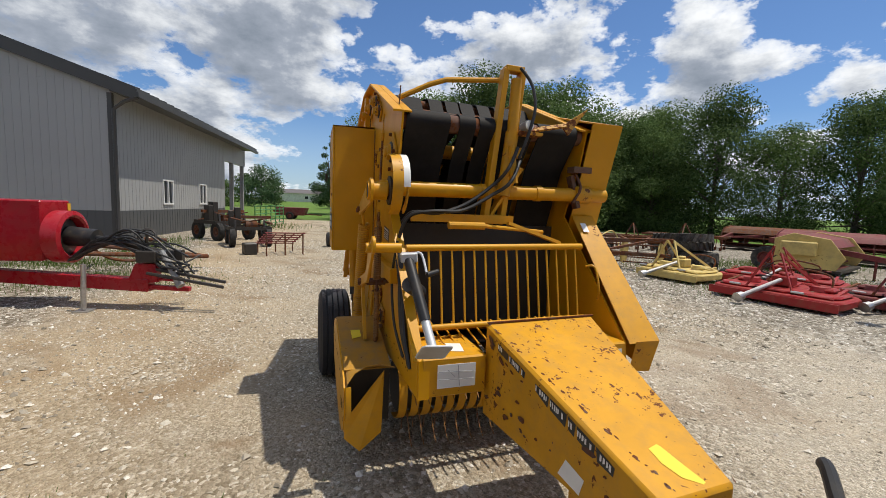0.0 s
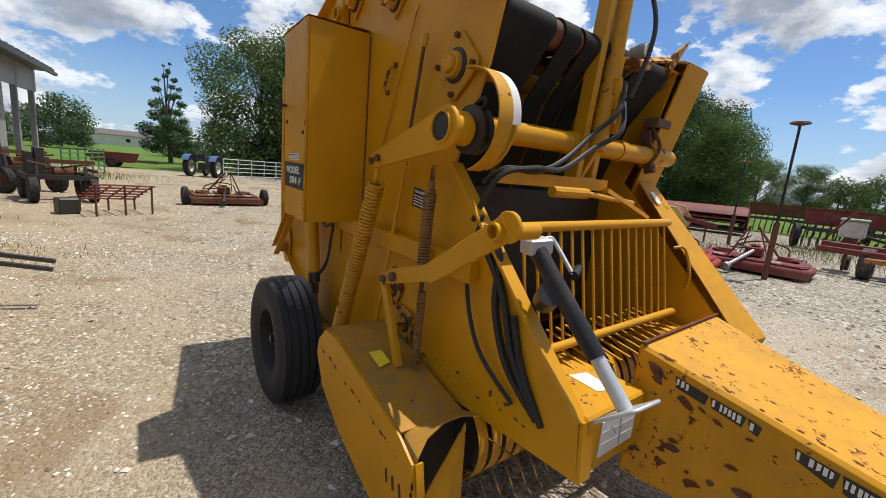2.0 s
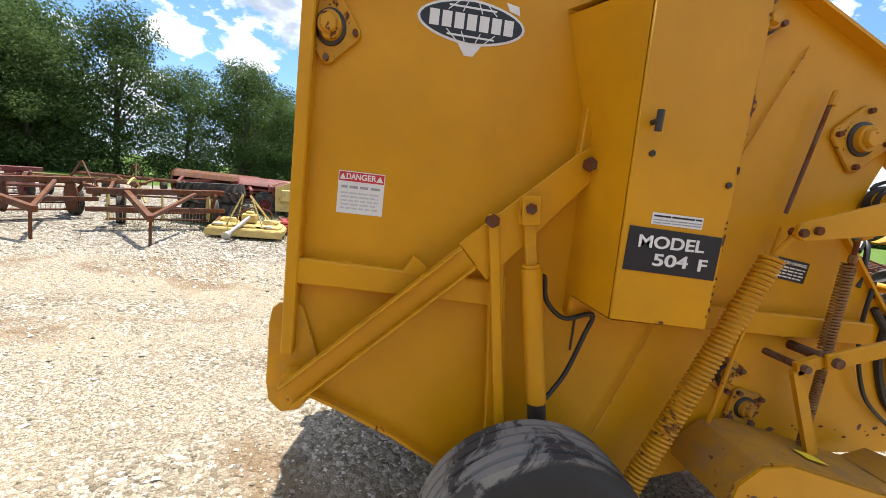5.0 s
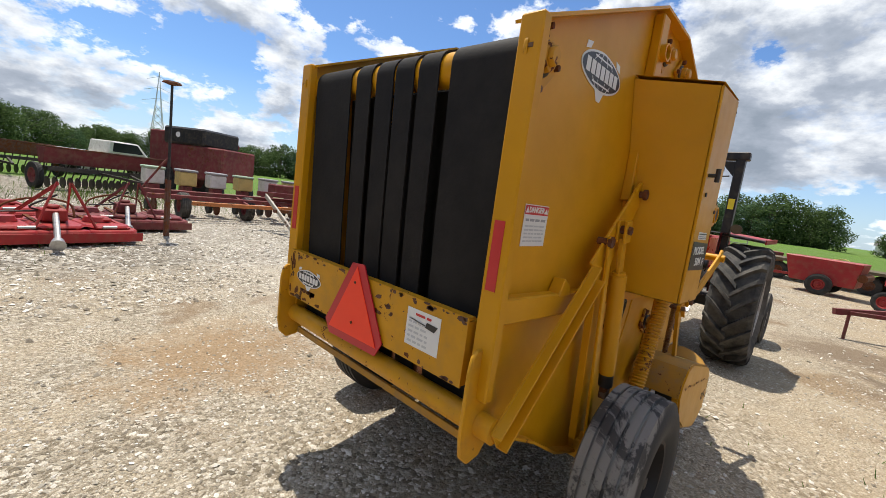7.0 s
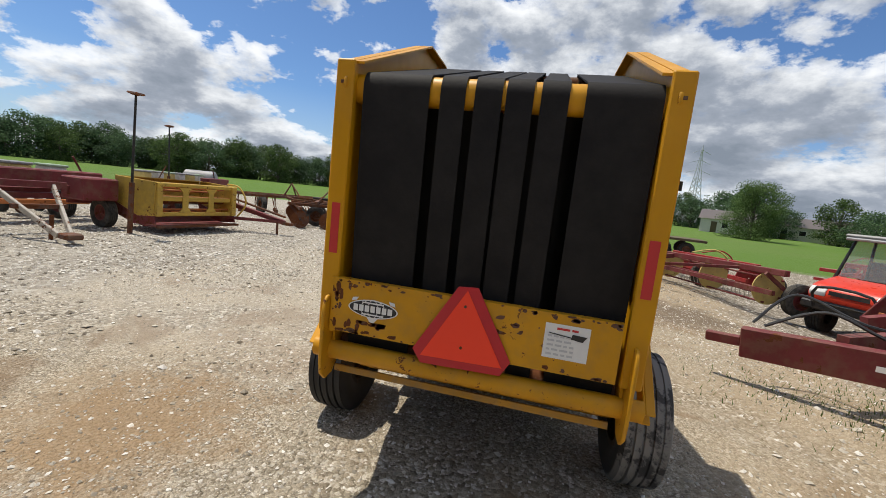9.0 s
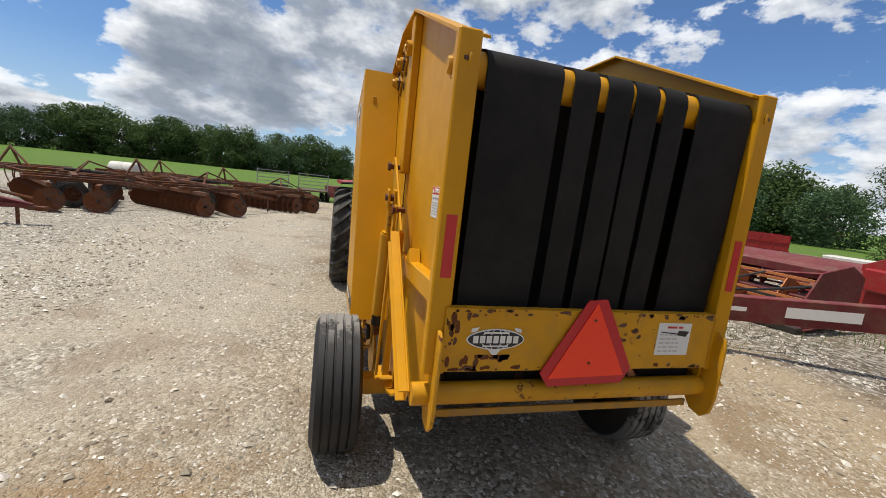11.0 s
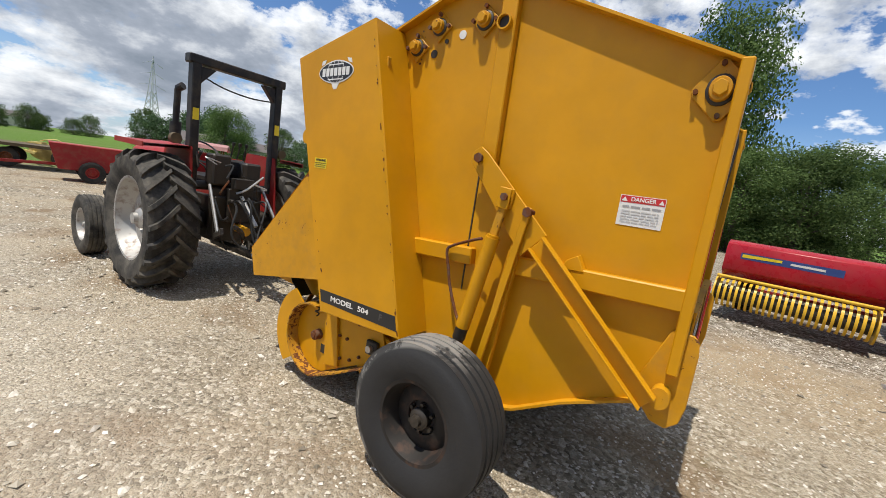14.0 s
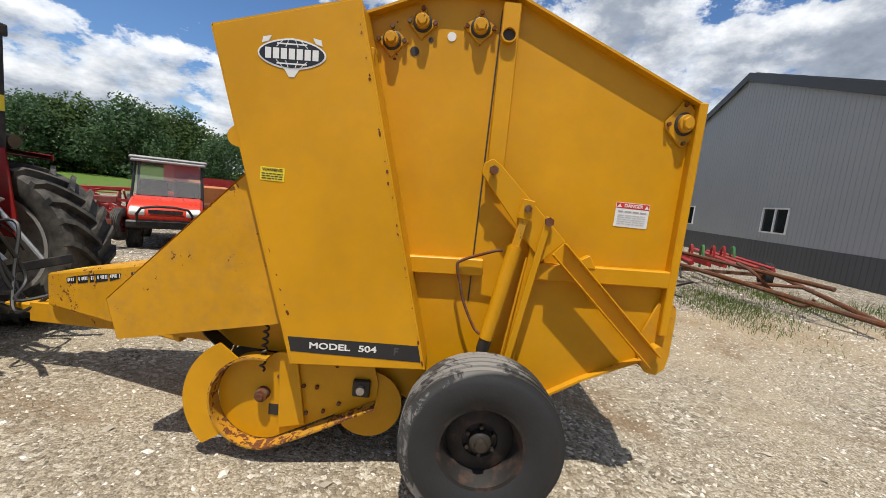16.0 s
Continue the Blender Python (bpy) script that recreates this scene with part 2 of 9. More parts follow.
LEAF = leaf_material("leaf_green", (0.05, 0.095, 0.024), (0.16, 0.235, 0.075))
LEAF_DARK = leaf_material("leaf_dark_green", (0.038, 0.072, 0.022), (0.13, 0.19, 0.06))
LEAF_BLUE = leaf_material("leaf_cool_green", (0.04, 0.08, 0.035), (0.12, 0.19, 0.09))
GRASS_BLADE = leaf_material("grass_blade", (0.05, 0.10, 0.015), (0.16, 0.22, 0.05))


def bark_material():
    m, n, b = material("bark")
    f = n.noise(n.obj, 8, 6, 0.7)
    n.link(n.mix(f, (0.05, 0.04, 0.03), (0.15, 0.12, 0.10)), b.inputs["Base Color"])
    b.inputs["Roughness"].default_value = 0.9
    bump(n, b, f, 0.8, 0.03)
    return m


BARK = bark_material()


def ground_material():
    """Crushed-limestone yard that gives way to mown field and rough grass further off."""
    m, n, b = material("gravel_and_grass")
    g = n.add("ShaderNodeNewGeometry")
    pos = g.outputs["Position"]
    # stones at two sizes, of uneven outline; the darkest cells paint shaded gaps
    warp = n.add("ShaderNodeTexNoise", Scale=18.0, Detail=4.0, Roughness=0.7)
    n.link(pos, warp.inputs["Vector"])
    shift = n.add("ShaderNodeVectorMath")
    shift.operation = "MULTIPLY_ADD"
    n.link(warp.outputs["Color"], shift.inputs[0])
    shift.inputs[1].default_value = (0.035, 0.035, 0.035)
    n.link(pos, shift.inputs[2])
    wpos = shift.outputs[0]
    v1 = n.add("ShaderNodeTexVoronoi", Scale=40.0, Randomness=1.0)
    n.link(wpos, v1.inputs["Vector"])
    v2 = n.add("ShaderNodeTexVoronoi", Scale=92.0, Randomness=1.0)
    n.link(wpos, v2.inputs["Vector"])
    s1 = n.ramp(v1.outputs["Color"], [(0.0, (0.035, 0.028, 0.020)), (0.28, (0.19, 0.158, 0.112)), (0.68, (0.43, 0.378, 0.292)), (1.0, (0.88, 0.83, 0.74))])
    s2 = n.ramp(v2.outputs["Color"], [(0.0, (0.06, 0.047, 0.033)), (0.45, (0.325, 0.275, 0.20)), (1.0, (0.80, 0.73, 0.61))])
    coarse = n.noise(pos, 0.55, 4, 0.6)
    patches = n.ramp(coarse, [(0.42, 0.0), (0.60, 1.0)])
    stone = n.mix(patches, n.mix(0.22, s2, (0.42, 0.345, 0.235)), s1)
    # packed dust, damp stains and worn tracks
    dust = n.ramp(n.noise(pos, 0.9, 5, 0.6, 0.4), [(0.46, 0.0), (0.66, 0.5)])
    stone = n.mix(dust, stone, (0.46, 0.375, 0.26))
    damp = n.ramp(n.noise(pos, 0.75, 3, 0.6, 0.8), [(0.545, 0.0), (0.66, 0.75)])
    stone = n.mix(damp, stone, (0.23, 0.155, 0.088))
    grain = n.noise(pos, 120, 3, 0.7)
    stone = n.mix(0.35, stone, n.ramp(grain, [(0.32, (0.08, 0.07, 0.06)), (0.68, (0.90, 0.88, 0.84))]), "OVERLAY")
    # grass regions by place, and a tan clay lane on the shed side
    sp = n.add("ShaderNodeSeparateXYZ")
    n.link(pos, sp.inputs[0])
    lane = n.math("ADD", n.math("MULTIPLY", sp.outputs[0], 0.18), n.math("MULTIPLY", n.noise(pos, 0.5, 5, 0.65), 0.9))
    stone = n.mix(n.ramp(lane, [(0.55, 0.0), (1.0, 0.5)]), stone, n.mix(n.noise(pos, 35, 4, 0.7), (0.30, 0.21, 0.115), (0.60, 0.46, 0.285)))
    wob = n.math("MULTIPLY", n.math("SUBTRACT", n.noise(pos, 0.28, 4, 0.6), 0.5), 5.0)
    north = n.math("SUBTRACT", n.math("ADD", n.math("ADD", sp.outputs[1], n.math("MULTIPLY", sp.outputs[0], 0.10)), wob), 20.5)
    south = n.math("SUBTRACT", n.math("SUBTRACT", wob, sp.outputs[1]), 31.0)
    west = n.math("SUBTRACT", n.math("SUBTRACT", wob, sp.outputs[0]), 21.0)
    east = n.math("SUBTRACT", n.math("ADD", wob, sp.outputs[0]), 30.0)
    edge = n.math("MAXIMUM", n.math("MAXIMUM", north, south), n.math("MAXIMUM", west, east))
    fields = n.ramp(n.math("MULTIPLY", edge, 0.5), [(0.0, 0.0), (1.0, 1.0)])
    fine = n.noise(pos, 3.5, 6, 0.7)
    wide_var = n.noise(pos, 0.06, 3, 0.5)
    grass = n.mix(fine, (0.070, 0.135, 0.020), (0.135, 0.225, 0.040))
    grass = n.mix(n.ramp(wide_var, [(0.45, 0.0), (0.65, 0.5)]), grass, (0.13, 0.18, 0.05))
    # bare clay showing through the stone, and dark trodden mud along the machine row
    for cx, cy, r, tone in ((-2.00, -0.76, 0.75, (0.33, 0.225, 0.125)), (1.95, 6.32, 0.9, (0.20, 0.145, 0.095)), (2.77, 4.88, 0.9, (0.17, 0.125, 0.085)), (5.2, 0.6, 1.3, (0.18, 0.13, 0.09))):
        dx = n.math("SUBTRACT", sp.outputs[0], cx)
        dy = n.math("SUBTRACT", sp.outputs[1], cy)
        away = n.math("SQRT", n.math("ADD", n.math("MULTIPLY", dx, dx), n.math("MULTIPLY", dy, dy)))
        ragged = n.math("ADD", n.math("MULTIPLY", away, 0.5 / r), n.math("MULTIPLY", n.math("SUBTRACT", n.noise(pos, 2.6, 7, 0.72, 0.3), 0.5), 1.3))
        stone = n.mix(n.ramp(ragged, [(0.25, 0.85), (0.62, 0.0)]), stone, n.mix(n.noise(pos, 60, 4, 0.7), tuple(q * 0.65 for q in tone), tuple(q * 1.35 for q in tone)))
    # coarse loose stone under the machine rows on either side of the lane, shaded gaps painted as dark cells
    v3 = n.add("ShaderNodeTexVoronoi", Scale=19.0, Randomness=1.0)
    n.link(wpos, v3.inputs["Vector"])
    rubble = n.ramp(v3.outputs["Color"], [(0.0, (0.03, 0.026, 0.021)), (0.35, (0.13, 0.114, 0.09)), (0.7, (0.36, 0.33, 0.28)), (1.0, (0.80, 0.77, 0.71))])
    sway = n.math("MULTIPLY", n.math("SUBTRACT", n.noise(pos, 0.8, 5, 0.65), 0.5), 3.0)
    row = n.math("MAXIMUM", n.math("SUBTRACT", n.math("SUBTRACT", sway, sp.outputs[0]), 4.6), n.math("SUBTRACT", n.math("ADD", sway, sp.outputs[0]), 3.6))
    stone = n.mix(n.ramp(row, [(0.0, 0.0), (1.0, 0.72)]), stone, rubble)
    # paler tone on the ground west of the baler, with a ragged edge
    west_pale = n.math("MINIMUM", n.math("SUBTRACT", n.math("SUBTRACT", n.math("MULTIPLY", sway, 0.4), sp.outputs[0]), 0.9), n.math("ADD", n.math("ADD", n.math("MULTIPLY", sway, 0.4), sp.outputs[1]), 0.3))
    stone = n.mix(n.ramp(west_pale, [(0.0, 0.0), (1.0, 0.26)]), stone, n.mix(grain, (0.44, 0.39, 0.31), (0.88, 0.82, 0.71)))
    weeds = n.ramp(n.noise(pos, 0.35, 6, 0.75, 0.5), [(0.62, 0.0), (0.70, 0.6)])
    yard = n.mix(n.math("MULTIPLY", weeds, n.ramp(n.noise(pos, 9, 4, 0.7), [(0.45, 0.0), (0.6, 1.0)])), stone, (0.10, 0.125, 0.04))
    n.link(n.mix(fields, yard, grass), b.inputs["Base Color"])
    b.inputs["Roughness"].default_value = 0.95
    b.inputs["Specular IOR Level"].default_value = 0.2
    h = n.math("ADD", n.math("MULTIPLY", v1.outputs["Distance"], -0.5), n.math("ADD", n.math("MULTIPLY", v2.outputs["Distance"], -0.25), n.math("MULTIPLY", coarse, 0.6)))
    bump(n, b, h, 1.0, 0.035)
    return m


GROUND = ground_material()


def stone_material():
    m, n, b = material("loose_stone")
    g = n.add("ShaderNodeNewGeometry")
    c = n.ramp(g.outputs["Random Per Island"], [(0.0, (0.13, 0.108, 0.08)), (0.25, (0.36, 0.315, 0.245)), (0.6, (0.56, 0.505, 0.415)), (1.0, (0.88, 0.84, 0.77))])
    n.link(n.mix(n.ramp(n.noise(n.obj, 90, 3), [(0.35, 0.0), (0.75, 0.5)]), c, (0.38, 0.33, 0.25), "MIX"), b.inputs["Base Color"])
    b.inputs["Roughness"].default_value = 0.9
    return m


STONE = stone_material()


# ---------------------------------------------------------------- mesh building
class Shape:
    """Gathers simple solids into one mesh."""

    def __init__(self):
        self.v, self.f = [], []

    def poly(self, verts, faces):
        o = len(self.v)
        self.v += [tuple(p) for p in verts]
        self.f += [tuple(i + o for i in f) for f in faces]
        return self

    def box(self, x0, x1, y0, y1, z0, z1, m=None):
        p = [Vector((x, y, z)) for z in (z0, z1) for y in (y0, y1) for x in (x0, x1)]
        if m is not None:
            p = [m @ q for q in p]
        return self.poly(p, [(0, 2, 3, 1), (4, 5, 7, 6), (0, 1, 5, 4), (2, 6, 7, 3), (0, 4, 6, 2), (1, 3, 7, 5)])

    def beam(self, a, b, w, h, side=(1, 0, 0)):
        """A bar from a to b, w thick along side and h across it."""
        a, b, s = Vector(a), Vector(b), Vector(side)
        d = (b - a).normalized()
        s = (s - d * s.dot(d)).normalized()
        n = d.cross(s)
        p = [e + s * (i * w / 2) + n * (j * h / 2) for e in (a, b) for j in (-1, 1) for i in (-1, 1)]
        return self.poly(p, [(0, 2, 3, 1), (4, 5, 7, 6), (0, 1, 5, 4), (2, 6, 7, 3), (0, 4, 6, 2), (1, 3, 7, 5)])

    def angle(self, a, b, w, t, side=(1, 0, 0), flip=1):
        """Angle iron: one leg across, one leg along side."""
        a, b, s = Vector(a), Vector(b), Vector(side)
        d = (b - a).normalized()
        s = (s - d * s.dot(d)).normalized()
        n = d.cross(s) * flip
        self.beam(a + s * t / 2, b + s * t / 2, t, w, s)
        self.beam(a + s * (w / 2 + t) + n * (w / 2 - t / 2), b + s * (w / 2 + t) + n * (w / 2 - t / 2), w, t, s)
        return self

    def tube(self, a, b, r, r2=None, n=14, caps=True):
        a, b = Vector(a), Vector(b)
        d = (b - a).normalized()
        s = d.orthogonal().normalized()
        u = d.cross(s)
        r2 = r if r2 is None else r2
        ring = [(s * math.cos(2 * math.pi * i / n) + u * math.sin(2 * math.pi * i / n)) for i in range(n)]
        p = [a + q * r for q in ring] + [b + q * r2 for q in ring]
        f = [(i, (i + 1) % n, (i + 1) % n + n, i + n) for i in range(n)]
        if caps:
            f += [tuple(range(n))[::-1], tuple(range(n, 2 * n))]
        return self.poly(p, f)

    def pipe(self, a, b, r, ri, n=18):
        """A hollow tube with open ends."""
        a, b = Vector(a), Vector(b)
        d = (b - a).normalized()
        s = d.orthogonal().normalized()
        u = d.cross(s)
        ring = [(s * math.cos(2 * math.pi * i / n) + u * math.sin(2 * math.pi * i / n)) for i in range(n)]
        p = [a + q * r for q in ring] + [b + q * r for q in ring] + [b + q * ri for q in ring] + [a + q * ri for q in ring]
        f = [(k * n + i, k * n + (i + 1) % n, ((k + 1) % 4) * n + (i + 1) % n, ((k + 1) % 4) * n + i) for k in range(4) for i in range(n)]
        return self.poly(p, f)

    def path(self, pts, r, n=8, smooth=0):
        """A round bar along points; smooth rounds it off with that many extra steps."""
        pts = [Vector(p) for p in pts]
        if smooth and len(pts) > 2:
            out = []
            for i in range(len(pts) - 1):
                p0, p1, p2, p3 = pts[max(i - 1, 0)], pts[i], pts[i + 1], pts[min(i + 2, len(pts) - 1)]
                for k in range(smooth):
                    t = k / smooth
                    out.append(0.5 * ((2 * p1) + (p2 - p0) * t + (2 * p0 - 5 * p1 + 4 * p2 - p3) * t * t + (3 * p1 - p0 - 3 * p2 + p3) * t ** 3))
            pts = out + [pts[-1]]
        o = len(self.v)
        s = (pts[1] - pts[0]).orthogonal().normalized()
        for i, p in enumerate(pts):
            d = (pts[min(i + 1, len(pts) - 1)] - pts[max(i - 1, 0)]).normalized()
            s = (s - d * s.dot(d)).normalized()
            u = d.cross(s)
            self.v += [tuple(p + (s * math.cos(2 * math.pi * k / n) + u * math.sin(2 * math.pi * k / n)) * r) for k in range(n)]
        for i in range(len(pts) - 1):
            for k in range(n):
                self.f.append((o + i * n + k, o + i * n + (k + 1) % n, o + (i + 1) * n + (k + 1) % n, o + (i + 1) * n + k))
        self.f.append(tuple(o + k for k in range(n))[::-1])
        self.f.append(tuple(o + (len(pts) - 1) * n + k for k in range(n)))
        return self

    def coil(self, a, b, big_r, r, turns, n=10, m=5):
        a, b = Vector(a), Vector(b)
        d = (b - a).normalized()
        s = d.orthogonal().normalized()
        u = d.cross(s)
        c = int(turns * n)
        return self.path([a + (b - a) * (i / c) + (s * math.cos(2 * math.pi * i / n) + u * math.sin(2 * math.pi * i / n)) * big_r for i in range(c + 1)], r, m)

    def side(self, pts, x0, x1):
        """A plate in the side view: an outline of (y, z), from x0 to x1."""
        n = len(pts)
        p = [(x0, y, z) for y, z in pts] + [(x1, y, z) for y, z in pts]
        return self.poly(p, [tuple(range(n)), tuple(range(2 * n - 1, n - 1, -1))] + [(i, i + n, (i + 1) % n + n, (i + 1) % n) for i in range(n)])

    def front(self, pts, y0, y1):
        """A plate in the front view: an outline of (x, z), from y0 to y1."""
        n = len(pts)
        p = [(x, y0, z) for x, z in pts] + [(x, y1, z) for x, z in pts]
        return self.poly(p, [tuple(range(n)), tuple(range(2 * n - 1, n - 1, -1))] + [(i, i + n, (i + 1) % n + n, (i + 1) % n) for i in range(n)])

    def plan(self, pts, z0, z1):
        n = len(pts)
        p = [(x, y, z0) for x, y in pts] + [(x, y, z1) for x, y in pts]
        return self.poly(p, [tuple(range(n))[::-1], tuple(range(n, 2 * n))] + [(i, (i + 1) % n, (i + 1) % n + n, i + n) for i in range(n)])

    def lathe(self, prof, m, n=32, closed=True):
        """Turns an outline of (radius, height) round the z axis of m."""
        k = len(prof)
        p = [m @ Vector((r * math.cos(2 * math.pi * i / n), r * math.sin(2 * math.pi * i / n), h)) for i in range(n) for r, h in prof]
        f = []
        for i in range(n):
            for j in range(k if closed else k - 1):
                f.append((i * k + j, ((i + 1) % n) * k + j, ((i + 1) % n) * k + (j + 1) % k, i * k + (j + 1) % k))
        return self.poly(p, f)

    def strip(self, pts, x0, x1, t):
        """A bent sheet: an outline line of (y, z), from x0 to x1, t thick."""
        n = len(pts)
        off = []
        for i in range(n):
            a, b = Vector(pts[max(i - 1, 0)]), Vector(pts[min(i + 1, n - 1)])
            d = (b - a).normalized()
            off.append((pts[i][0] - d.y * t, pts[i][1] + d.x * t))
        return self.side_strip(pts, off, x0, x1)

    def side_strip(self, pts, off, x0, x1):
        n = len(pts)
        p = [(x, y, z) for x in (x0, x1) for row in (pts, off) for y, z in row]
        f = []
        for i in range(n - 1):
            f += [(i, i + 1, 2 * n + i + 1, 2 * n + i), (n + i, 3 * n + i, 3 * n + i + 1, n + i + 1), (i, n + i, n + i + 1, i + 1), (2 * n + i, 2 * n + i + 1, 3 * n + i + 1, 3 * n + i)]
        f += [(0, 2 * n, 3 * n, n), (n - 1, 2 * n - 1, 4 * n - 1, 3 * n - 1)]
        return self.poly(p, f)

    def mesh(self, name, bevel=0.0, m=None, crease=35):
        me = bpy.data.meshes.new(name)
        me.from_pydata(self.v, [], self.f)
        if m is not None:
            me.transform(m)
        bm = bmesh.new()
        bm.from_mesh(me)
        bmesh.ops.recalc_face_normals(bm, faces=bm.faces)
        if bevel > 0:
            edges = [e for e in bm.edges if len(e.link_faces) == 2 and e.calc_face_angle(0) > 0.6]
            bmesh.ops.bevel(bm, geom=edges, offset=bevel, segments=1, affect="EDGES", clamp_overlap=True)
        bm.to_mesh(me)
        bm.free()
        for poly in me.polygons:
            poly.use_smooth = True
        me.set_sharp_from_angle(angle=radians(crease))
        return me


def part(name, shape, mat, parent, label="", bevel=0.0, m=None):
    """One mesh object under a thing or a part."""
    ob = new(name, shape.mesh(name, bevel, m))
    ob.data.materials.append(mat)
    ob.parent = parent
    if label:
        ob["label"] = label
    return ob


def thing(name, label, category, m=None, group="", kind=""):
    ob = new(name)
    ob.empty_display_size = 0.2
    if m is not None:
        ob.matrix_world = m
    return tagged(ob, label, category, group, kind)


def solid(name, shape, mat, label, category, group="", kind="", bevel=0.0, m=None):
    """A thing that is one mesh."""
    ob = new(name, shape.mesh(name, bevel))
    ob.data.materials.append(mat)
    if m is not None:
        ob.matrix_world = m
    return tagged(ob, label, category, group, kind)


def lettering(name, text, size, m, mat, parent, label="", squeeze=1.0):
    cu = bpy.data.curves.new(name, "FONT")
    cu.body, cu.size, cu.extrude, cu.align_x, cu.align_y = text, size, 0.0008, "CENTER", "CENTER"
    cu.offset = size * 0.022
    tmp = bpy.data.objects.new(name, cu)
    me = bpy.data.meshes.new_from_object(tmp)
    bpy.data.objects.remove(tmp)
    me.transform(m @ Matrix.Diagonal((squeeze, 1, 1, 1)))
    ob = new(name, me)
    me.materials.clear()
    me.materials.append(mat)
    ob.parent = parent
    if label:
        ob["label"] = label
    return ob


def facing(place, right, up):
    """A frame whose x runs right and y up on a surface."""
    r, u = Vector(right).normalized(), Vector(up).normalized()
    n = r.cross(u)
    return Matrix.Translation(place) @ Matrix((r, u, n)).transposed().to_4x4()


AXLE_X = pose(0, 0, 0, 0, 90, 0)


def ribbed_tyre(r, wd, ri, grooves=4):
    """Outline of a ribbed implement tyre: (radius, offset)."""
    h = wd / 2
    prof = [(ri, -h * 0.80), (ri + (r - ri) * 0.30, -h * 0.98), (ri + (r - ri) * 0.65, -h), (r - 0.035, -h * 0.93), (r - 0.012, -h * 0.82)]
    xs = np.linspace(-h * 0.70, h * 0.70, grooves + 1)
    g = wd * 0.022
    for i, x in enumerate(xs):
        crown = r - 0.012 * (x / h) ** 2
        prof.append((crown, x - h * 0.70 / grooves + g * 1.2))
        prof.append((crown, x + h * 0.70 / grooves - g * 1.2))
        if i < grooves:
            mid = (x + xs[i + 1]) / 2
            prof += [(crown - 0.012, mid - g * 0.7), (crown - 0.012, mid + g * 0.7)]
    prof += [(r - 0.012, h * 0.82), (r - 0.035, h * 0.93), (ri + (r - ri) * 0.65, h), (ri + (r - ri) * 0.30, h * 0.98), (ri, h * 0.80)]
    return prof


def wheel(parent, place, r, wd, ri, out=1, rim_mat=None, tyre_mat=None, n=40, lugs=0, axis=None, hub=True, bolts=False):
    """A tyre with its rim and hub; out: +1 or -1, the side on x that the hub faces."""
    rim_mat, tyre_mat = rim_mat or RIM_DARK, tyre_mat or TYRE
    m = Matrix.Translation(place) @ (axis or Matrix.Identity(4)) @ AXLE_X
    if out < 0:
        m = m @ pose(0, 0, 0, 180, 0, 0)
    s = Shape()
    h = wd / 2
    treads = []
    if lugs:
        base = r - 0.055 * r / 0.7
        s.lathe([(ri, -h * 0.8), (ri + (base - ri) * 0.4, -h), (base - 0.03, -h * 0.97), (base, -h * 0.8), (base, h * 0.8), (base - 0.03, h * 0.97), (ri + (base - ri) * 0.4, h), (ri, h * 0.8)], m, n)
        lw = 2 * math.pi * r / lugs * 0.16
        for sgn in (-1, 1):
            for i in range(lugs):
                a0 = 2 * math.pi * (i + (0.5 if sgn > 0 else 0)) / lugs
                pts = []
                for k in range(6):
                    t = k / 5
                    hz = sgn * h * (-0.08 + 1.06 * t)
                    a = a0 + 0.30 * (1 - t) ** 1.15 * (24 / lugs)
                    rr = r - (0.0 if t < 0.75 else 0.045 * ((t - 0.75) / 0.25) ** 1.5)
                    pts.append((a, hz, rr))
                p = []
                for a, hz, rr in pts:
                    for da, q in ((-lw / r, base - 0.02 if rr > r - 0.01 else base - 0.06), (-lw * 0.72 / r, rr), (lw * 0.72 / r, rr), (lw / r, base - 0.02 if rr > r - 0.01 else base - 0.06)):
                        p.append(m @ Vector((q * math.cos(a + da), q * math.sin(a + da), hz)))
                f = [(0, 1, 2, 3), (20, 23, 22, 21)]
                for k in range(5):
                    for c in range(3):
                        f.append((k * 4 + c, (k + 1) * 4 + c, (k + 1) * 4 + c + 1, k * 4 + c + 1))
                treads.append(Shape().poly(p, f))
    else:
        s.lathe(ribbed_tyre(r, wd, ri), m, n)
    tyre = part("tyre", s, tyre_mat, parent)
    for t in treads:
        part("tread_lug", t, tyre_mat, tyre)
    s = Shape()
    s.lathe([(ri + 0.012, h * 0.82), (ri - 0.012, h * 0.80), (ri - 0.03, h * 0.45), (ri * 0.80, h * 0.10), (ri * 0.72, h * 0.18), (ri * 0.42, h * 0.22), (ri * 0.40, h * 0.12), (0.0, h * 0.12),
             (0.0, h * 0.02), (ri * 0.8, -h * 0.05), (ri - 0.03, -h * 0.5), (ri + 0.012, -h * 0.8), (ri - 0.03, -h * 0.8)], m, 28)
    rim = part("rim", s, rim_mat, tyre)
    if hub:
        s = Shape()
        s.lathe([(0.0, h * 0.1), (ri * 0.26, h * 0.1), (ri * 0.26, h * 0.42), (ri * 0.20, h * 0.50), (ri * 0.14, h * 0.52), (ri * 0.13, h * 0.68), (0.0, h * 0.70)], m, 20, False)
        part("hub", s, rim_mat if rim_mat is not RIM_DARK else GREASE_AND_SHADE, tyre)
        for i in range(6 if bolts else 0):
            a = math.pi * i / 3
            c = Vector((ri * 0.34 * math.cos(a), ri * 0.34 * math.sin(a), 0))
            part("wheel_bolt", Shape().tube(m @ (c + Vector((0, 0, h * 0.15))), m @ (c + Vector((0, 0, h * 0.34))), ri * 0.05, n=6), GREASE_AND_SHADE, tyre)
    return tyre


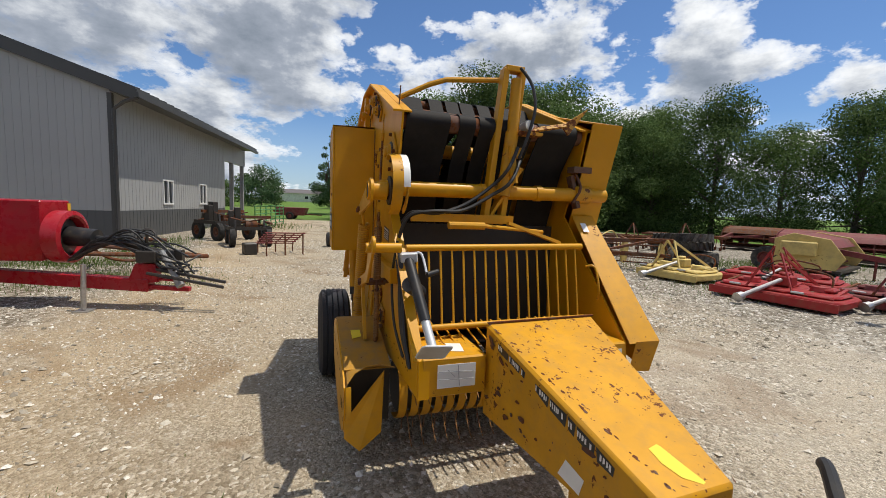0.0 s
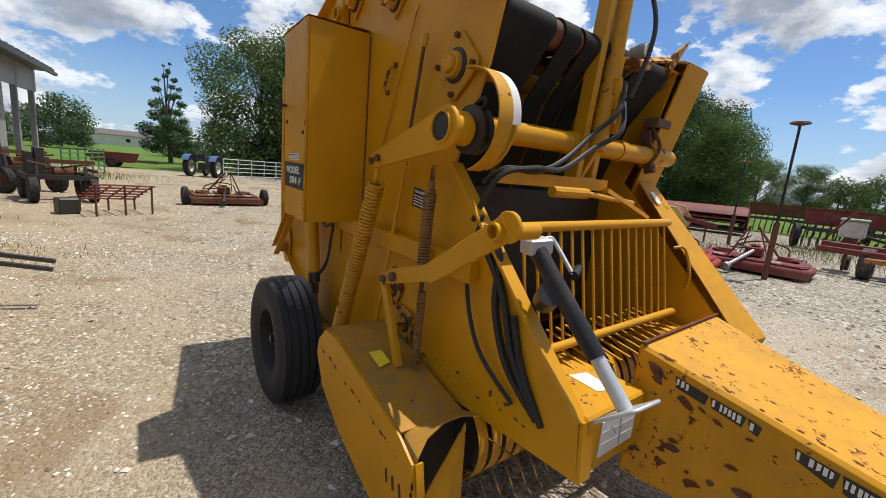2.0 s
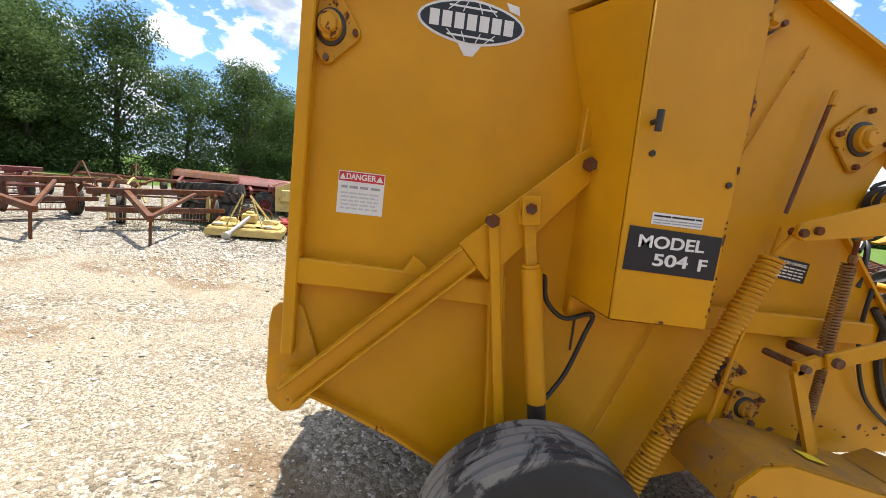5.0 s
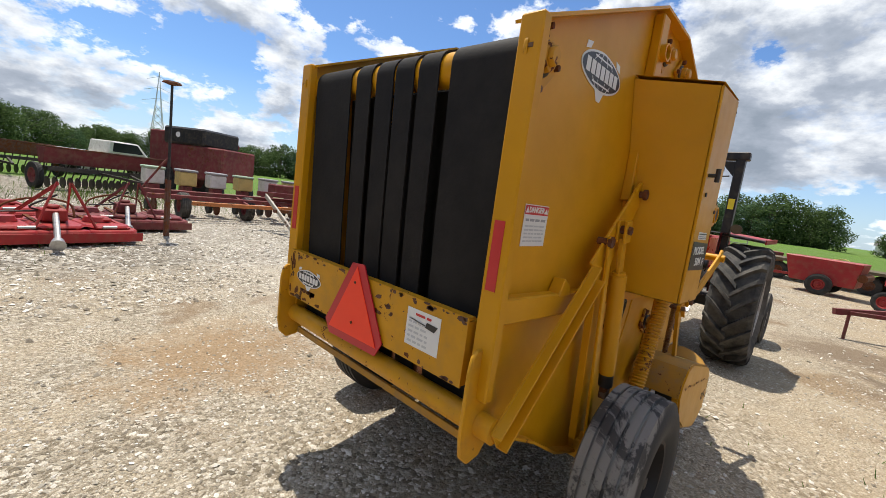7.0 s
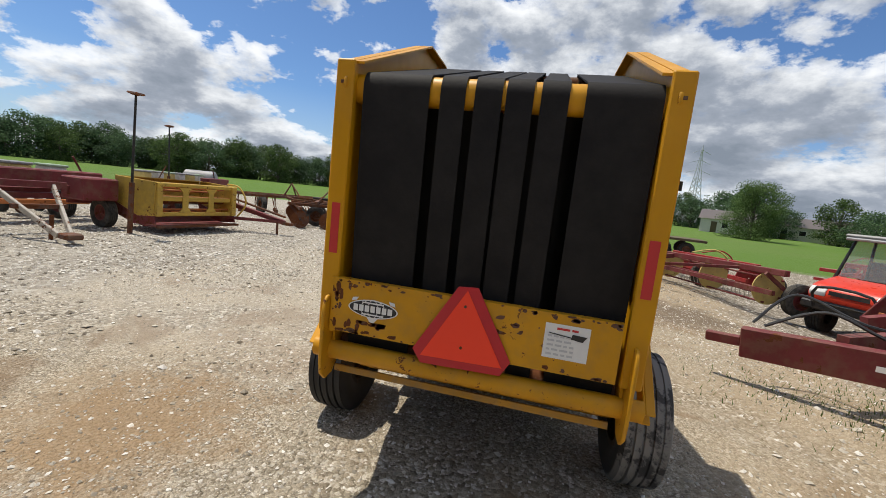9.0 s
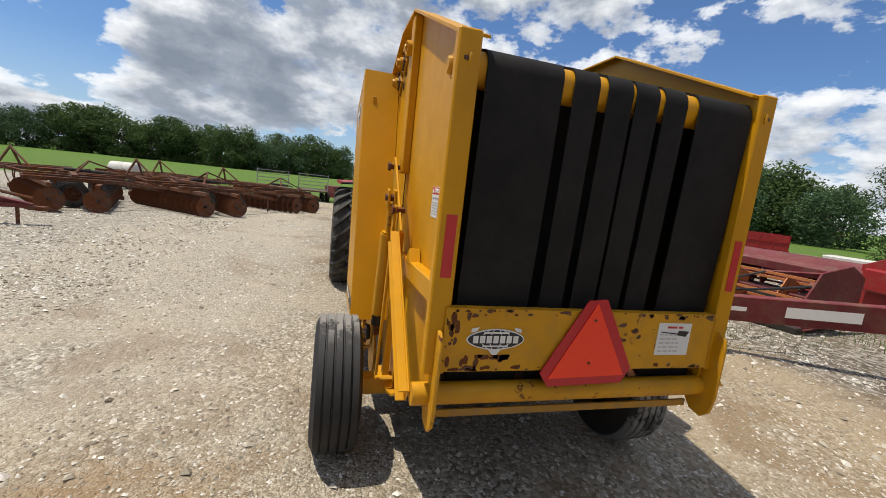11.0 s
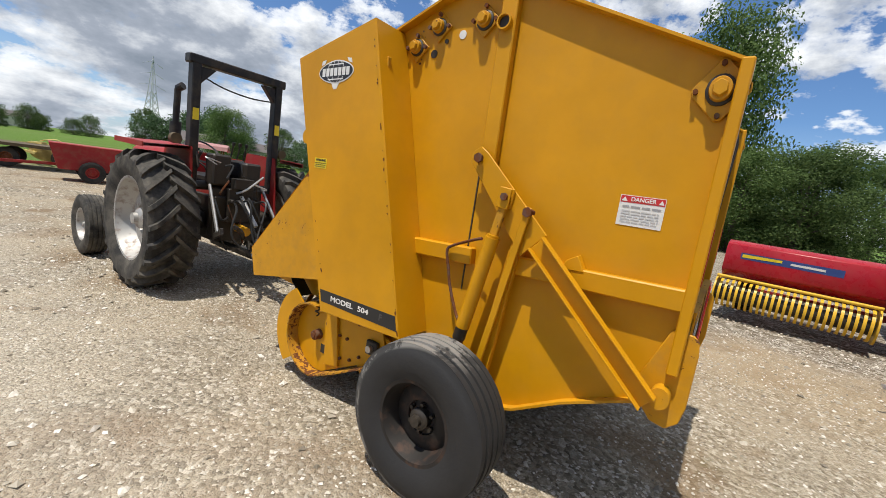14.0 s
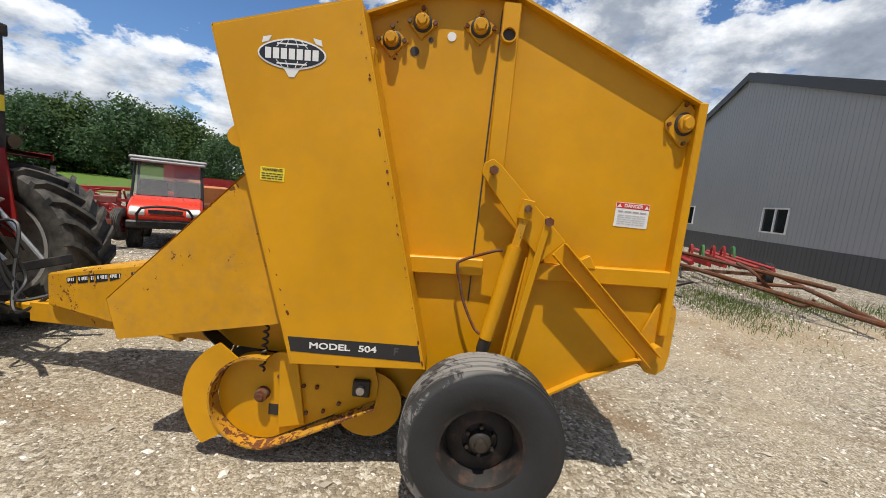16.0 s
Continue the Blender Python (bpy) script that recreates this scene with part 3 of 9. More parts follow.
def ring(cy, cz, r, a0, a1, n):
    return [(cy + r * math.cos(radians(a0 + (a1 - a0) * i / n)), cz + r * math.sin(radians(a0 + (a1 - a0) * i / n))) for i in range(n + 1)]


# ---------------------------------------------------------------- ground
def ease(t):
    t = min(1.0, max(0.0, t))
    return t * t * (3 - 2 * t)


def ground_height(x, y):
    """The yard is level round the baler, dips a little to the north-east, and the land swells gently far off."""
    north = min(2.0, max(0.0, (y - 24.0) / 100.0))
    south = max(0.0, (-y - 34.0) / 100.0)
    roll = 0.02 * math.sin(x * 0.7 + 1.3) * math.sin(y * 0.6)
    near = min(1.0, max(0.0, (math.hypot(x, y) - 5.0) / 6.0))
    dip = 0.30 * ease((x - 3.0) / 3.5) * ease((y - 1.5) / 4.5)
    return roll * near - dip + 0.9 * north ** 1.1 + 1.2 * min(south, 2.0)


def at(x, y, rz=0.0):
    """A place on the ground, turned by rz degrees."""
    return pose(x, y, ground_height(x, y), 0, 0, rz)


def build_ground():
    rings = [0.0]
    r = 0.5
    while r < 1600:
        rings.append(r)
        r *= 1.16
    n = 96
    v = [(0, 0, ground_height(0, 0))]
    for r in rings[1:]:
        for i in range(n):
            a = 2 * math.pi * i / n
            x, y = r * math.cos(a), r * math.sin(a)
            v.append((x, y, ground_height(x, y)))
    f = [(0, 1 + i, 1 + (i + 1) % n) for i in range(n)]
    for k in range(len(rings) - 2):
        o = 1 + k * n
        f += [(o + i, o + n + i, o + n + (i + 1) % n, o + (i + 1) % n) for i in range(n)]
    s = Shape()
    s.poly(v, f)
    return solid("ground", s, GROUND, "pale crushed limestone yard running out into green fields", "ground", kind="structure")


build_ground()


def gravel(name, count, area, lo, hi, seed, label):
    """Loose stones strewn over the yard, thicker in drifts."""
    rng = np.random.default_rng(seed)
    x0, x1, y0, y1 = area
    base = np.array([(1, 0, 0), (-1, 0, 0), (0, 1, 0), (0, -1, 0), (0, 0, 1), (0, 0, -1)], float)
    tri = [(0, 2, 4), (2, 1, 4), (1, 3, 4), (3, 0, 4), (2, 0, 5), (1, 2, 5), (3, 1, 5), (0, 3, 5)]
    v, f = [], []
    made = 0
    while made < count:
        x, y = rng.uniform(x0, x1), rng.uniform(y0, y1)
        d = noise.noise(Vector((x * 0.45, y * 0.45, 3.0 + seed)))
        if rng.random() > 0.42 + 0.9 * d:
            continue
        size = lo + (hi - lo) * rng.random() ** 3.2
        p = base * (size * rng.uniform(0.55, 1.15, (6, 1))) * np.array((1.0, rng.uniform(0.6, 1.0), rng.uniform(0.35, 0.7)))
        a = rng.uniform(0, 2 * math.pi)
        c, s = math.cos(a), math.sin(a)
        o = len(v)
        z = ground_height(x, y) + size * 0.12
        v += [(x + c * q[0] - s * q[1], y + s * q[0] + c * q[1], z + q[2] + 0.25 * q[0]) for q in p]
        f += [(i + o, j + o, k + o) for i, j, k in tri]
        made += 1
    me = bpy.data.meshes.new(name)
    me.from_pydata(v, [], f)
    me.materials.append(STONE)
    return tagged(new(name, me), label, "gravel", kind="stuff")


gravel("gravel", 62000, (-5.0, 5.0, -6.5, 5.5), 0.006, 0.021, 5, "loose pale limestone chips strewn over the yard")
gravel("gravel", 24000, (-13.0, -3.4, -7.0, 10.0), 0.014, 0.050, 11, "coarse grey broken stone under the parked machines")
gravel("gravel", 26000, (-14.0, 10.0, -14.0, 14.0), 0.012, 0.042, 8, "larger broken limestone lying over the yard")


# ---------------------------------------------------------------- machine shed
def machine_shed():
    """Long steel shed with ribbed walls; origin at the near corner, x along the gable, y along the side wall."""
    base = thing("machine_shed", "long grey steel machine shed with dark wainscot and dark roof", "building", pose(6.97, -12.2, 0, 0, 0, -7.3), kind="structure")
    wide, deep, solid_len, eave, peak, wains = 21.4, 15.0, 10.8, 5.0, 8.6, 1.0
    verge, lip = 0.12, 0.75
    half = wide / 2
    t = 0.12

    def ribbed(name, s, length, z0, z1f, along, at, mat, holes=()):
        """Ribs proud of a wall sheet every 0.23 m."""
        k = 0.12
        while k < length:
            z1 = z1f(k)
            spans = [(z0, z1)]
            for h0, h1, hz0, hz1 in holes:
                if h0 - 0.03 < k < h1 + 0.03:
                    spans = [(z0, hz0), (hz1, z1)] if z0 < hz0 else spans
            for a, b in spans:
                if b - a > 0.05:
                    if along == "x":
                        s.box(k - 0.014, k + 0.014, at, at + 0.007, a, b)
                    else:
                        s.box(at - 0.007, at, -k - 0.014, -k + 0.014, a, b)
            k += 0.23

    win_side = [(3.2, 4.1, 1.2, 2.2), (6.9, 7.8, 1.2, 2.2)]
    win_gable = [(6.2, 7.8, 1.35, 2.4), (13.9, 15.5, 1.35, 2.4)]

    def wall_with_holes(s, length, top, holes, place):
        xs = sorted({0.0, length, *[h[0] for h in holes], *[h[1] for h in holes]})
        for a, b in zip(xs, xs[1:]):
            hole = [h for h in holes if h[0] <= a and b <= h[1]]
            if hole:
                place(s, a, b, wains, hole[0][2])
                place(s, a, b, hole[0][3], top)
            else:
                place(s, a, b, wains, top)

    # side wall (faces -x)
    s = Shape()
    wall_with_holes(s, solid_len, eave, win_side, lambda q, a, b, z0, z1: q.box(0, t, -b, -a, z0, z1))
    ribbed("w", s, solid_len, wains, lambda k: eave, "y", 0.0, WALL_LIGHT, win_side)
    part("side_wall", s, WALL_LIGHT, base)
    s = Shape().box(-0.005, t, -solid_len, 0, -0.1, wains - 0.004)
    ribbed("w", s, solid_len, 0, lambda k: wains - 0.03, "y", -0.005, WALL_DARK)
    part("wainscot", s, WALL_DARK, base)
    # gable wall (faces +y)
    s = Shape()
    wall_with_holes(s, wide, eave, win_gable, lambda q, a, b, z0, z1: q.box(max(a, t + 0.003), b, -t, 0, z0, z1))
    s.front([(t + 0.003, eave + 0.002), (wide, eave + 0.002), (half, peak)], -t, 0)
    ribbed("w", s, wide, wains, lambda k: eave + (peak - eave) * (1 - abs(k - half) / half) - 0.02, "x", 0.0, WALL_LIGHT, win_gable)
    part("gable_wall", s, WALL_LIGHT, base)
    s = Shape().box(t + 0.003, wide, -t, 0.005, -0.1, wains - 0.004)
    ribbed("w", s, wide, 0, lambda k: wains - 0.03, "x", 0.005, WALL_DARK)
    part("wainscot", s, WALL_DARK, base)
    # back and far walls close the shed
    part("back_wall", Shape().box(wide - t, wide, -deep, -t - 0.003, -0.1, eave), WALL_LIGHT, base)
    part("end_wall", Shape().box(t + 0.003, wide - t - 0.003, -solid_len, -solid_len + t, -0.1, eave), WALL_LIGHT, base)
    # roof with overhang and fascia
    for sgn, nm in ((-1, "roof"), (1, "roof")):
        s = Shape()
        x_e = half + sgn * (half + lip)
        drop = (peak - eave) / half * lip
        p = [(half, verge, peak + 0.16), (x_e, verge, eave - drop + 0.16), (x_e, -deep, eave - drop + 0.16), (half, -deep, peak + 0.16)]
        q = [(x, y, z - 0.12) for x, y, z in p]
        s.poly(p + q, [(0, 1, 2, 3), (7, 6, 5, 4), (0, 4, 5, 1), (1, 5, 6, 2), (2, 6, 7, 3), (3, 7, 4, 0)])
        k = 0.3
        while k < deep:
            s.beam((half, verge - k, peak + 0.175), (x_e, verge - k, eave - drop + 0.175), 0.03, 0.03, (0, 1, 0))
            k += 0.6
        roof = part(nm, s, ROOF_DARK, base)
        part("fascia", Shape().beam((half, verge + 0.005, peak - 0.06), (x_e, verge + 0.005, eave - drop - 0.06), 0.03, 0.32, (0, 1, 0)), ROOF_DARK, roof)
        part("soffit", Shape().box(min(x_e, half + sgn * half), max(x_e, half + sgn * half), -deep, verge - 0.03, eave - drop + 0.0, eave - drop + 0.02), WALL_DARK, roof)
    s = Shape().box(-lip - 0.11, -lip + 0.03, -deep, verge + 0.05, eave - 0.40, eave - 0.25)
    part("gutter", s, ROOF_DARK, base)
    part("downspout", Shape().path([(-lip - 0.04, 0.08, eave - 0.4), (-0.40, 0.06, eave - 0.55), (-0.08, 0.03, eave - 0.8), (-0.08, 0.03, 0.15)], 0.06, 8), ROOF_DARK, base)
    part("corner_trim", Shape().box(-0.03, 0.10, -0.10, 0.03, 0, eave - 0.3), ROOF_DARK, base)
    # open bay posts
    for y in (-12.4, -14.6):
        part("post", Shape().box(0.0, 0.2, y - 0.1, y + 0.1, -0.1, eave), GREY_PAINT, base)
    part("header_beam", Shape().box(0.0, 0.2, -deep, -solid_len - 0.002, eave - 1.3, eave), WALL_LIGHT, base)
    # windows
    for h, axis in [(h, "y") for h in win_side] + [(h, "x") for h in win_gable]:
        a, b, z0, z1 = h
        s = Shape()
        g = Shape()
        mid = (a + b) / 2
        for c0, c1, d0, d1 in ((a, a + 0.06, z0, z1), (b - 0.06, b, z0, z1), (a + 0.061, b - 0.061, z0, z0 + 0.06), (a + 0.061, b - 0.061, z1 - 0.06, z1), (mid - 0.03, mid + 0.03, z0 + 0.061, z1 - 0.061)):
            if axis == "y":
                s.box(-0.05, 0.06, -c1, -c0, d0, d1)
            else:
                s.box(c0, c1, -0.06, 0.05, d0, d1)
        win = part("window", s, DECAL_WHITE, base, "white-framed sliding window with dark panes")
        for c0, c1 in ((a + 0.06, mid - 0.03), (mid + 0.03, b - 0.06)):
            g = Shape()
            if axis == "y":
                g.box(0.01, 0.02, -c1, -c0, z0 + 0.06, z1 - 0.06)
            else:
                g.box(c0, c1, -0.02, -0.01, z0 + 0.06, z1 - 0.06)
            part("pane", g, GLASS, win)


machine_shed()


def chips(parent, a, b, inward, out, count, seed, size=0.008, reach=0.012, mat=None):
    """Flakes of rust where paint has worn off along an edge from a to b; inward: across the face, away from the edge; out: off the face."""
    rng = random.Random(seed)
    a, b, q = Vector(a), Vector(b), Vector(inward).normalized()
    d = (b - a).normalized()
    up = d.cross(q).normalized()
    up = up if up.dot(Vector(out)) > 0 else -up
    s = Shape()
    for _ in range(count):
        c = a.lerp(b, rng.random()) + q * abs(rng.gauss(0, reach)) + up * 0.0012
        r = size * rng.uniform(0.35, 1.5)
        k = rng.uniform(0.8, 2.6)
        pts = []
        for i in range(7):
            t = 2 * math.pi * i / 7
            rr = r * rng.uniform(0.6, 1.2)
            off = c - a + d * (rr * k * math.cos(t)) + q * (rr * math.sin(t))
            along = min((b - a).length, max(0.0, off.dot(d)))
            pts.append(a + d * along + q * max(0.0, off.dot(q)) + up * 0.0012)
        s.poly(pts + [v - up * 0.0008 for v in pts], [tuple(range(7)), tuple(range(13, 6, -1))])
    return tagged(part("rust_patch", s, mat or RUST, parent, "rust where paint has worn away"), kind="stuff")


# ---------------------------------------------------------------- round baler
baler = thing("round_baler", "old yellow round baler with black rubber belts and rust chips", "hay baler")
SIDES = (-1, 1)
PLATE = 0.63

# outline of the side plates, rear to front (y, z)
OUTLINE = [(-0.93, 2.05), (0.05, 2.45), (0.42, 2.45), (1.35, 2.07), (1.30, 1.85), (1.16, 1.50), (1.84, 0.79), (1.86, 0.60), (1.10, 0.56), (0.62, 0.44),
           (0.30, 0.34), (0.0, 0.35), (-0.28, 0.45), (-0.50, 0.585), (-0.72, 0.69), (-0.91, 0.76)]
for sd in SIDES:
    s = Shape().side(OUTLINE, sd * (PLATE - 0.012), sd * PLATE)
    plate = part("side_plate", s, YELLOW, baler, "yellow sheet-steel side plate", 0.0)
    # folded roof edge that stands out over the plate
    s = Shape()
    for a, b in ((OUTLINE[0], OUTLINE[1]), (OUTLINE[1], OUTLINE[2]), (OUTLINE[2], OUTLINE[3])):
        s.beam((sd * (PLATE + 0.022), *a), (sd * (PLATE + 0.022), *b), 0.06, 0.012)
        s.beam((sd * (PLATE - 0.035), *a), (sd * (PLATE - 0.035), *b), 0.046, 0.010)
    part("roof_flange", s, YELLOW, plate)
    # belly flange
    s = Shape()
    belly = OUTLINE[10:]
    for a, b in zip(belly, belly[1:]):
        s.beam((sd * (PLATE + 0.018), *a), (sd * (PLATE + 0.018), *b), 0.05, 0.012)
    part("belly_flange", s, YELLOW_WORN, plate)
    # rear post
    s = Shape().box(0.605 if sd > 0 else -0.686, 0.686 if sd > 0 else -0.605, -0.955, -0.905, 0.88, 2.06)
    post = part("rear_post", s, YELLOW, baler, bevel=0.006)
    s = Shape().box(min(sd * 0.622, sd * 0.660), max(sd * 0.622, sd * 0.660), -0.958, -0.952, 1.24, 1.46)
    part("reflector_strip", s, DECAL_RED, post, "red reflective tape")
    # stiffening rail
    y_front = 0.53 if sd < 0 else 1.36
    s = Shape().beam((sd * (PLATE + 0.025), -0.92, 1.175), (sd * (PLATE + 0.025), -0.16, 1.150), 0.05, 0.088)
    s.beam((sd * (PLATE + 0.025), 0.08, 1.14), (sd * (PLATE + 0.025), y_front, 1.12), 0.05, 0.088)
    part("side_rail", s, YELLOW, plate, bevel=0.006)
    # hinge channel of the tailgate
    s = Shape().beam((sd * (PLATE + 0.022), 0.075, 1.60), (sd * (PLATE + 0.022), 0.085, 2.425), 0.044, 0.085)
    hinge = part("hinge_channel", s, YELLOW, plate, bevel=0.005)
    part("hinge_tube", Shape().pipe((sd * 0.60, 0.09, 2.27), (sd * 0.70, 0.09, 2.27), 0.038, 0.030), YELLOW, hinge)
    # Dark plug fills the hinge tube to paint its shaded inside.
    part("tube_bore", Shape().tube((sd * 0.61, 0.09, 2.27), (sd * 0.682, 0.09, 2.27), 0.0295, n=16), GREASE_AND_SHADE, hinge)
    s = Shape().beam((sd * (PLATE + 0.002), 0.135, 0.95), (sd * (PLATE + 0.002), 0.128, 2.40), 0.006, 0.007)
    part("seam", s, GREASE_AND_SHADE, plate)
    # bumper arm of the tailgate: channel iron from the gusset down to the rear tube
    x = sd * 0.735
    dy = 0.0 if sd > 0 else 0.042
    lo, up = Vector((0, -0.908 + dy, 0.757)), Vector((0, -0.318 + dy, 1.284))
    n = (up - lo).cross(Vector((1, 0, 0))).normalized() * 0.040
    n = n if n.z > 0 else -n
    s = Shape().beam(lo + Vector((sd * 0.716, 0, 0)), up + Vector((sd * 0.716, 0, 0)), 0.008, 0.088)
    s.beam(lo + n + Vector((sd * 0.7375, 0, 0)), up + n + Vector((sd * 0.7375, 0, 0)), 0.035, 0.008)
    s.beam(lo - n + Vector((sd * 0.7375, 0, 0)), up - n + Vector((sd * 0.7375, 0, 0)), 0.035, 0.008)
    arm = part("tailgate_arm", s, YELLOW, baler, "yellow channel-iron arm with worn edges", 0.002)
    s = Shape().side([(y + dy, z) for y, z in ((-0.352, 1.322), (-0.241, 1.206), (-0.147, 1.315), (0.105, 1.615), (0.095, 1.665), (0.055, 1.690), (0.012, 1.662), (-0.239, 1.428))], sd * 0.698, sd * 0.710)
    part("arm_link", s, YELLOW, arm, bevel=0.003)
    for py, pz in ((0.048, 1.632), (-0.252, 1.412)):
        part("pivot_bolt", Shape().lathe([(0.0, -0.045), (0.015, -0.045), (0.015, 0.004), (0.024, 0.004), (0.024, 0.020), (0.0, 0.020)], Matrix.Translation((x - sd * 0.012, py + dy, pz)) @ AXLE_X @ pose(0, 0, 0, 0 if sd > 0 else 180), 6, False), RUST, arm)
    s = Shape().side([(y + dy, z) for y, z in ((-0.534, 1.195), (-0.496, 1.262), (-0.452, 1.235), (-0.43, 1.19))], sd * (PLATE + 0.004), sd * (PLATE + 0.054))
    part("rail_stop", s, YELLOW, plate, bevel=0.003)
    # lift cylinder with its clevis, and two guide straps
    ram = part("lift_cylinder", Shape().tube((x, -0.099 + dy, 1.268), (x, -0.010 + dy, 0.790), 0.036, n=20).tube((x, -0.101 + dy, 1.280), (x, -0.099 + dy, 1.268), 0.030, n=20), YELLOW, baler)
    part("cylinder_rod", Shape().beam((x, -0.130 + dy, 1.43), (x, -0.100 + dy, 1.275), 0.022, 0.040), YELLOW_WORN, ram, bevel=0.004)
    part("clevis", Shape().beam((x + sd * 0.014, -0.137 + dy, 1.508), (x + sd * 0.014, -0.126 + dy, 1.412), 0.012, 0.062).beam((x - sd * 0.018, -0.137 + dy, 1.508), (x - sd * 0.018, -0.126 + dy, 1.412), 0.012, 0.062), YELLOW, ram, bevel=0.003)
    part("clevis_pin", Shape().tube((x - sd * 0.03, -0.136 + dy, 1.466), (x + sd * 0.032, -0.136 + dy, 1.466), 0.019, n=6), RUST, ram)
    part("cylinder_foot", Shape().tube((x, -0.010 + dy, 0.790), (x, 0.002 + dy, 0.725), 0.033), GREASE_AND_SHADE, ram)
    part("cylinder_lug", Shape().box(x - 0.018, x + 0.018, -0.02 + dy, 0.03 + dy, 0.66, 0.725), RUST, ram, bevel=0.005)
    part("guide_strap", Shape().beam((x - sd * 0.008, -0.252 + dy, 1.435), (x - sd * 0.008, -0.095 + dy, 0.46), 0.014, 0.034), YELLOW, baler, bevel=0.003)
    part("guide_strap", Shape().beam((x - sd * 0.052, -0.212 + dy, 1.30), (x - sd * 0.052, -0.128 + dy, 0.48), 0.034, 0.050), YELLOW, baler, bevel=0.003)
    part("spacer_rod", Shape().tube((x - sd * 0.052, -0.175 + dy, 1.22), (x - sd * 0.052, -0.100 + dy, 0.62), 0.007, n=8), YELLOW_WORN, baler)
    # hydraulic hose on the side
    if sd > 0:
        s = Shape().path([(0.735, -0.062, 1.235), (0.715, -0.040, 1.236), (0.71, -0.018, 1.153), (0.70, 0.061, 1.093), (0.70, 0.163, 1.115), (0.70, 0.145, 1.034), (0.70, 0.099, 0.889), (0.715, 0.037, 0.800), (0.735, 0.010, 0.785)], 0.009, 8, 6)
    else:
        s = Shape().path([(-0.735, 0.0, 1.250), (-0.72, 0.05, 1.235), (-0.70, 0.19, 1.175), (-0.70, 0.215, 1.14), (-0.70, 0.190, 1.05), (-0.70, 0.163, 0.959), (-0.71, 0.095, 0.83), (-0.735, 0.045, 0.80)], 0.0075, 8, 6)
    part("hydraulic_hose", s, HOSE if sd > 0 else RUST, baler)
    # rear foot plate that carries the bottom tube
    s = Shape().side([(-0.89, 1.05), (-0.98, 1.05), (-1.005, 1.03), (-1.015, 0.98), (-1.015, 0.76), (-1.00, 0.69), (-0.95, 0.65), (-0.88, 0.66), (-0.82, 0.72), (-0.80, 0.84)], sd * 0.634, sd * 0.649)
    part("foot_plate", s, YELLOW_WORN, baler, "rounded yellow foot plate", bevel=0.004)


def bearing(sd, y, z, r, kind="diamond", turn=0.0, mat=None):
    """A roller's flange bearing on a side plate."""
    x = sd * (PLATE + 0.002)
    mat = mat or YELLOW_WORN
    m = Matrix.Translation((x, y, z)) @ pose(0, 0, 0, turn, 0, 0)
    s = Shape()
    if kind == "diamond":
        pts = [(-r * 2.0, -r * 0.28), (-r * 2.0, r * 0.28), (-r * 0.7, r * 1.35), (r * 0.7, r * 1.35), (r * 2.0, r * 0.28), (r * 2.0, -r * 0.28), (r * 0.7, -r * 1.35), (-r * 0.7, -r * 1.35)]
        bolts = [(-r * 1.6, 0), (r * 1.6, 0)]
    elif kind == "square":
        pts = [(-r * 1.75, -r * 1.35), (-r * 1.75, r * 1.35), (-r * 1.35, r * 1.75), (r * 1.35, r * 1.75), (r * 1.75, r * 1.35), (r * 1.75, -r * 1.35), (r * 1.35, -r * 1.75), (-r * 1.35, -r * 1.75)]
        bolts = [(-r * 1.32, -r * 1.32), (r * 1.32, -r * 1.32), (r * 1.32, r * 1.32), (-r * 1.32, r * 1.32)]
    else:
        pts = [(r * 1.55 * math.cos(a) * (1.25 if i % 2 == 0 else 0.85), r * 1.55 * math.sin(a) * (1.25 if i % 2 == 0 else 0.85)) for i, a in enumerate([radians(45 * k + 90) for k in range(8)])]
        bolts = [(r * 1.55 * math.cos(radians(k)), r * 1.55 * math.sin(radians(k))) for k in (90, 0, 180)]
    s.side(pts, 0, sd * 0.014)
    b = part("bearing_flange", s, mat, baler, bevel=0.003, m=m)
    s = Shape().tube((sd * 0.014, 0, 0), (sd * 0.045, 0, 0), r * 0.92, r * 0.85, 20).tube((sd * 0.045, 0, 0), (sd * 0.062, 0, 0), r * 0.66, r * 0.60, 6)
    part("bearing_cap", s, mat, b, bevel=0.002, m=m)
    part("grease_ring", Shape().lathe([(r * 0.90, 0.0), (r * 1.16, 0.0), (r * 1.13, 0.006), (r * 0.92, 0.010)], pose(sd * 0.0145, 0, 0, 0, 90 * sd, 0), 20), GREASE_AND_SHADE, b, m=m)
    for by, bz in bolts:
        part("flange_bolt", Shape().tube((sd * 0.014, by, bz), (sd * 0.030, by, bz), 0.011, n=6), RUST, b, m=m)
    return b


for sd in SIDES:
    bearing(sd, -0.855, 1.958, 0.050, "square", 40)
    bearing(sd, 0.648, 2.205, 0.040, "star")
    bearing(sd, 0.507, 2.30, 0.040, "star")
    bearing(sd, 0.225, 2.305, 0.042, "star")
bearing(1, 1.134, 1.862, 0.056, "square", 42)
bearing(1, 0.788, 0.90, 0.038, "square", -28, YELLOW_RUSTED)
bearing(1, 0.905, 0.765, 0.040, "square", -12, YELLOW_RUSTED)
# discs on the left plate for open holes: shade painted dark, light behind painted white
for y, z, r, mat in ((0.535, 2.17, 0.022, GREASE_AND_SHADE), (0.36, 2.255, 0.022, DECAL_WHITE), (0.46, 2.23, 0.012, GREASE_AND_SHADE)):
    part("plate_hole", Shape().tube((-PLATE, y, z), (-PLATE - 0.003, y, z), r, n=18), mat, baler)

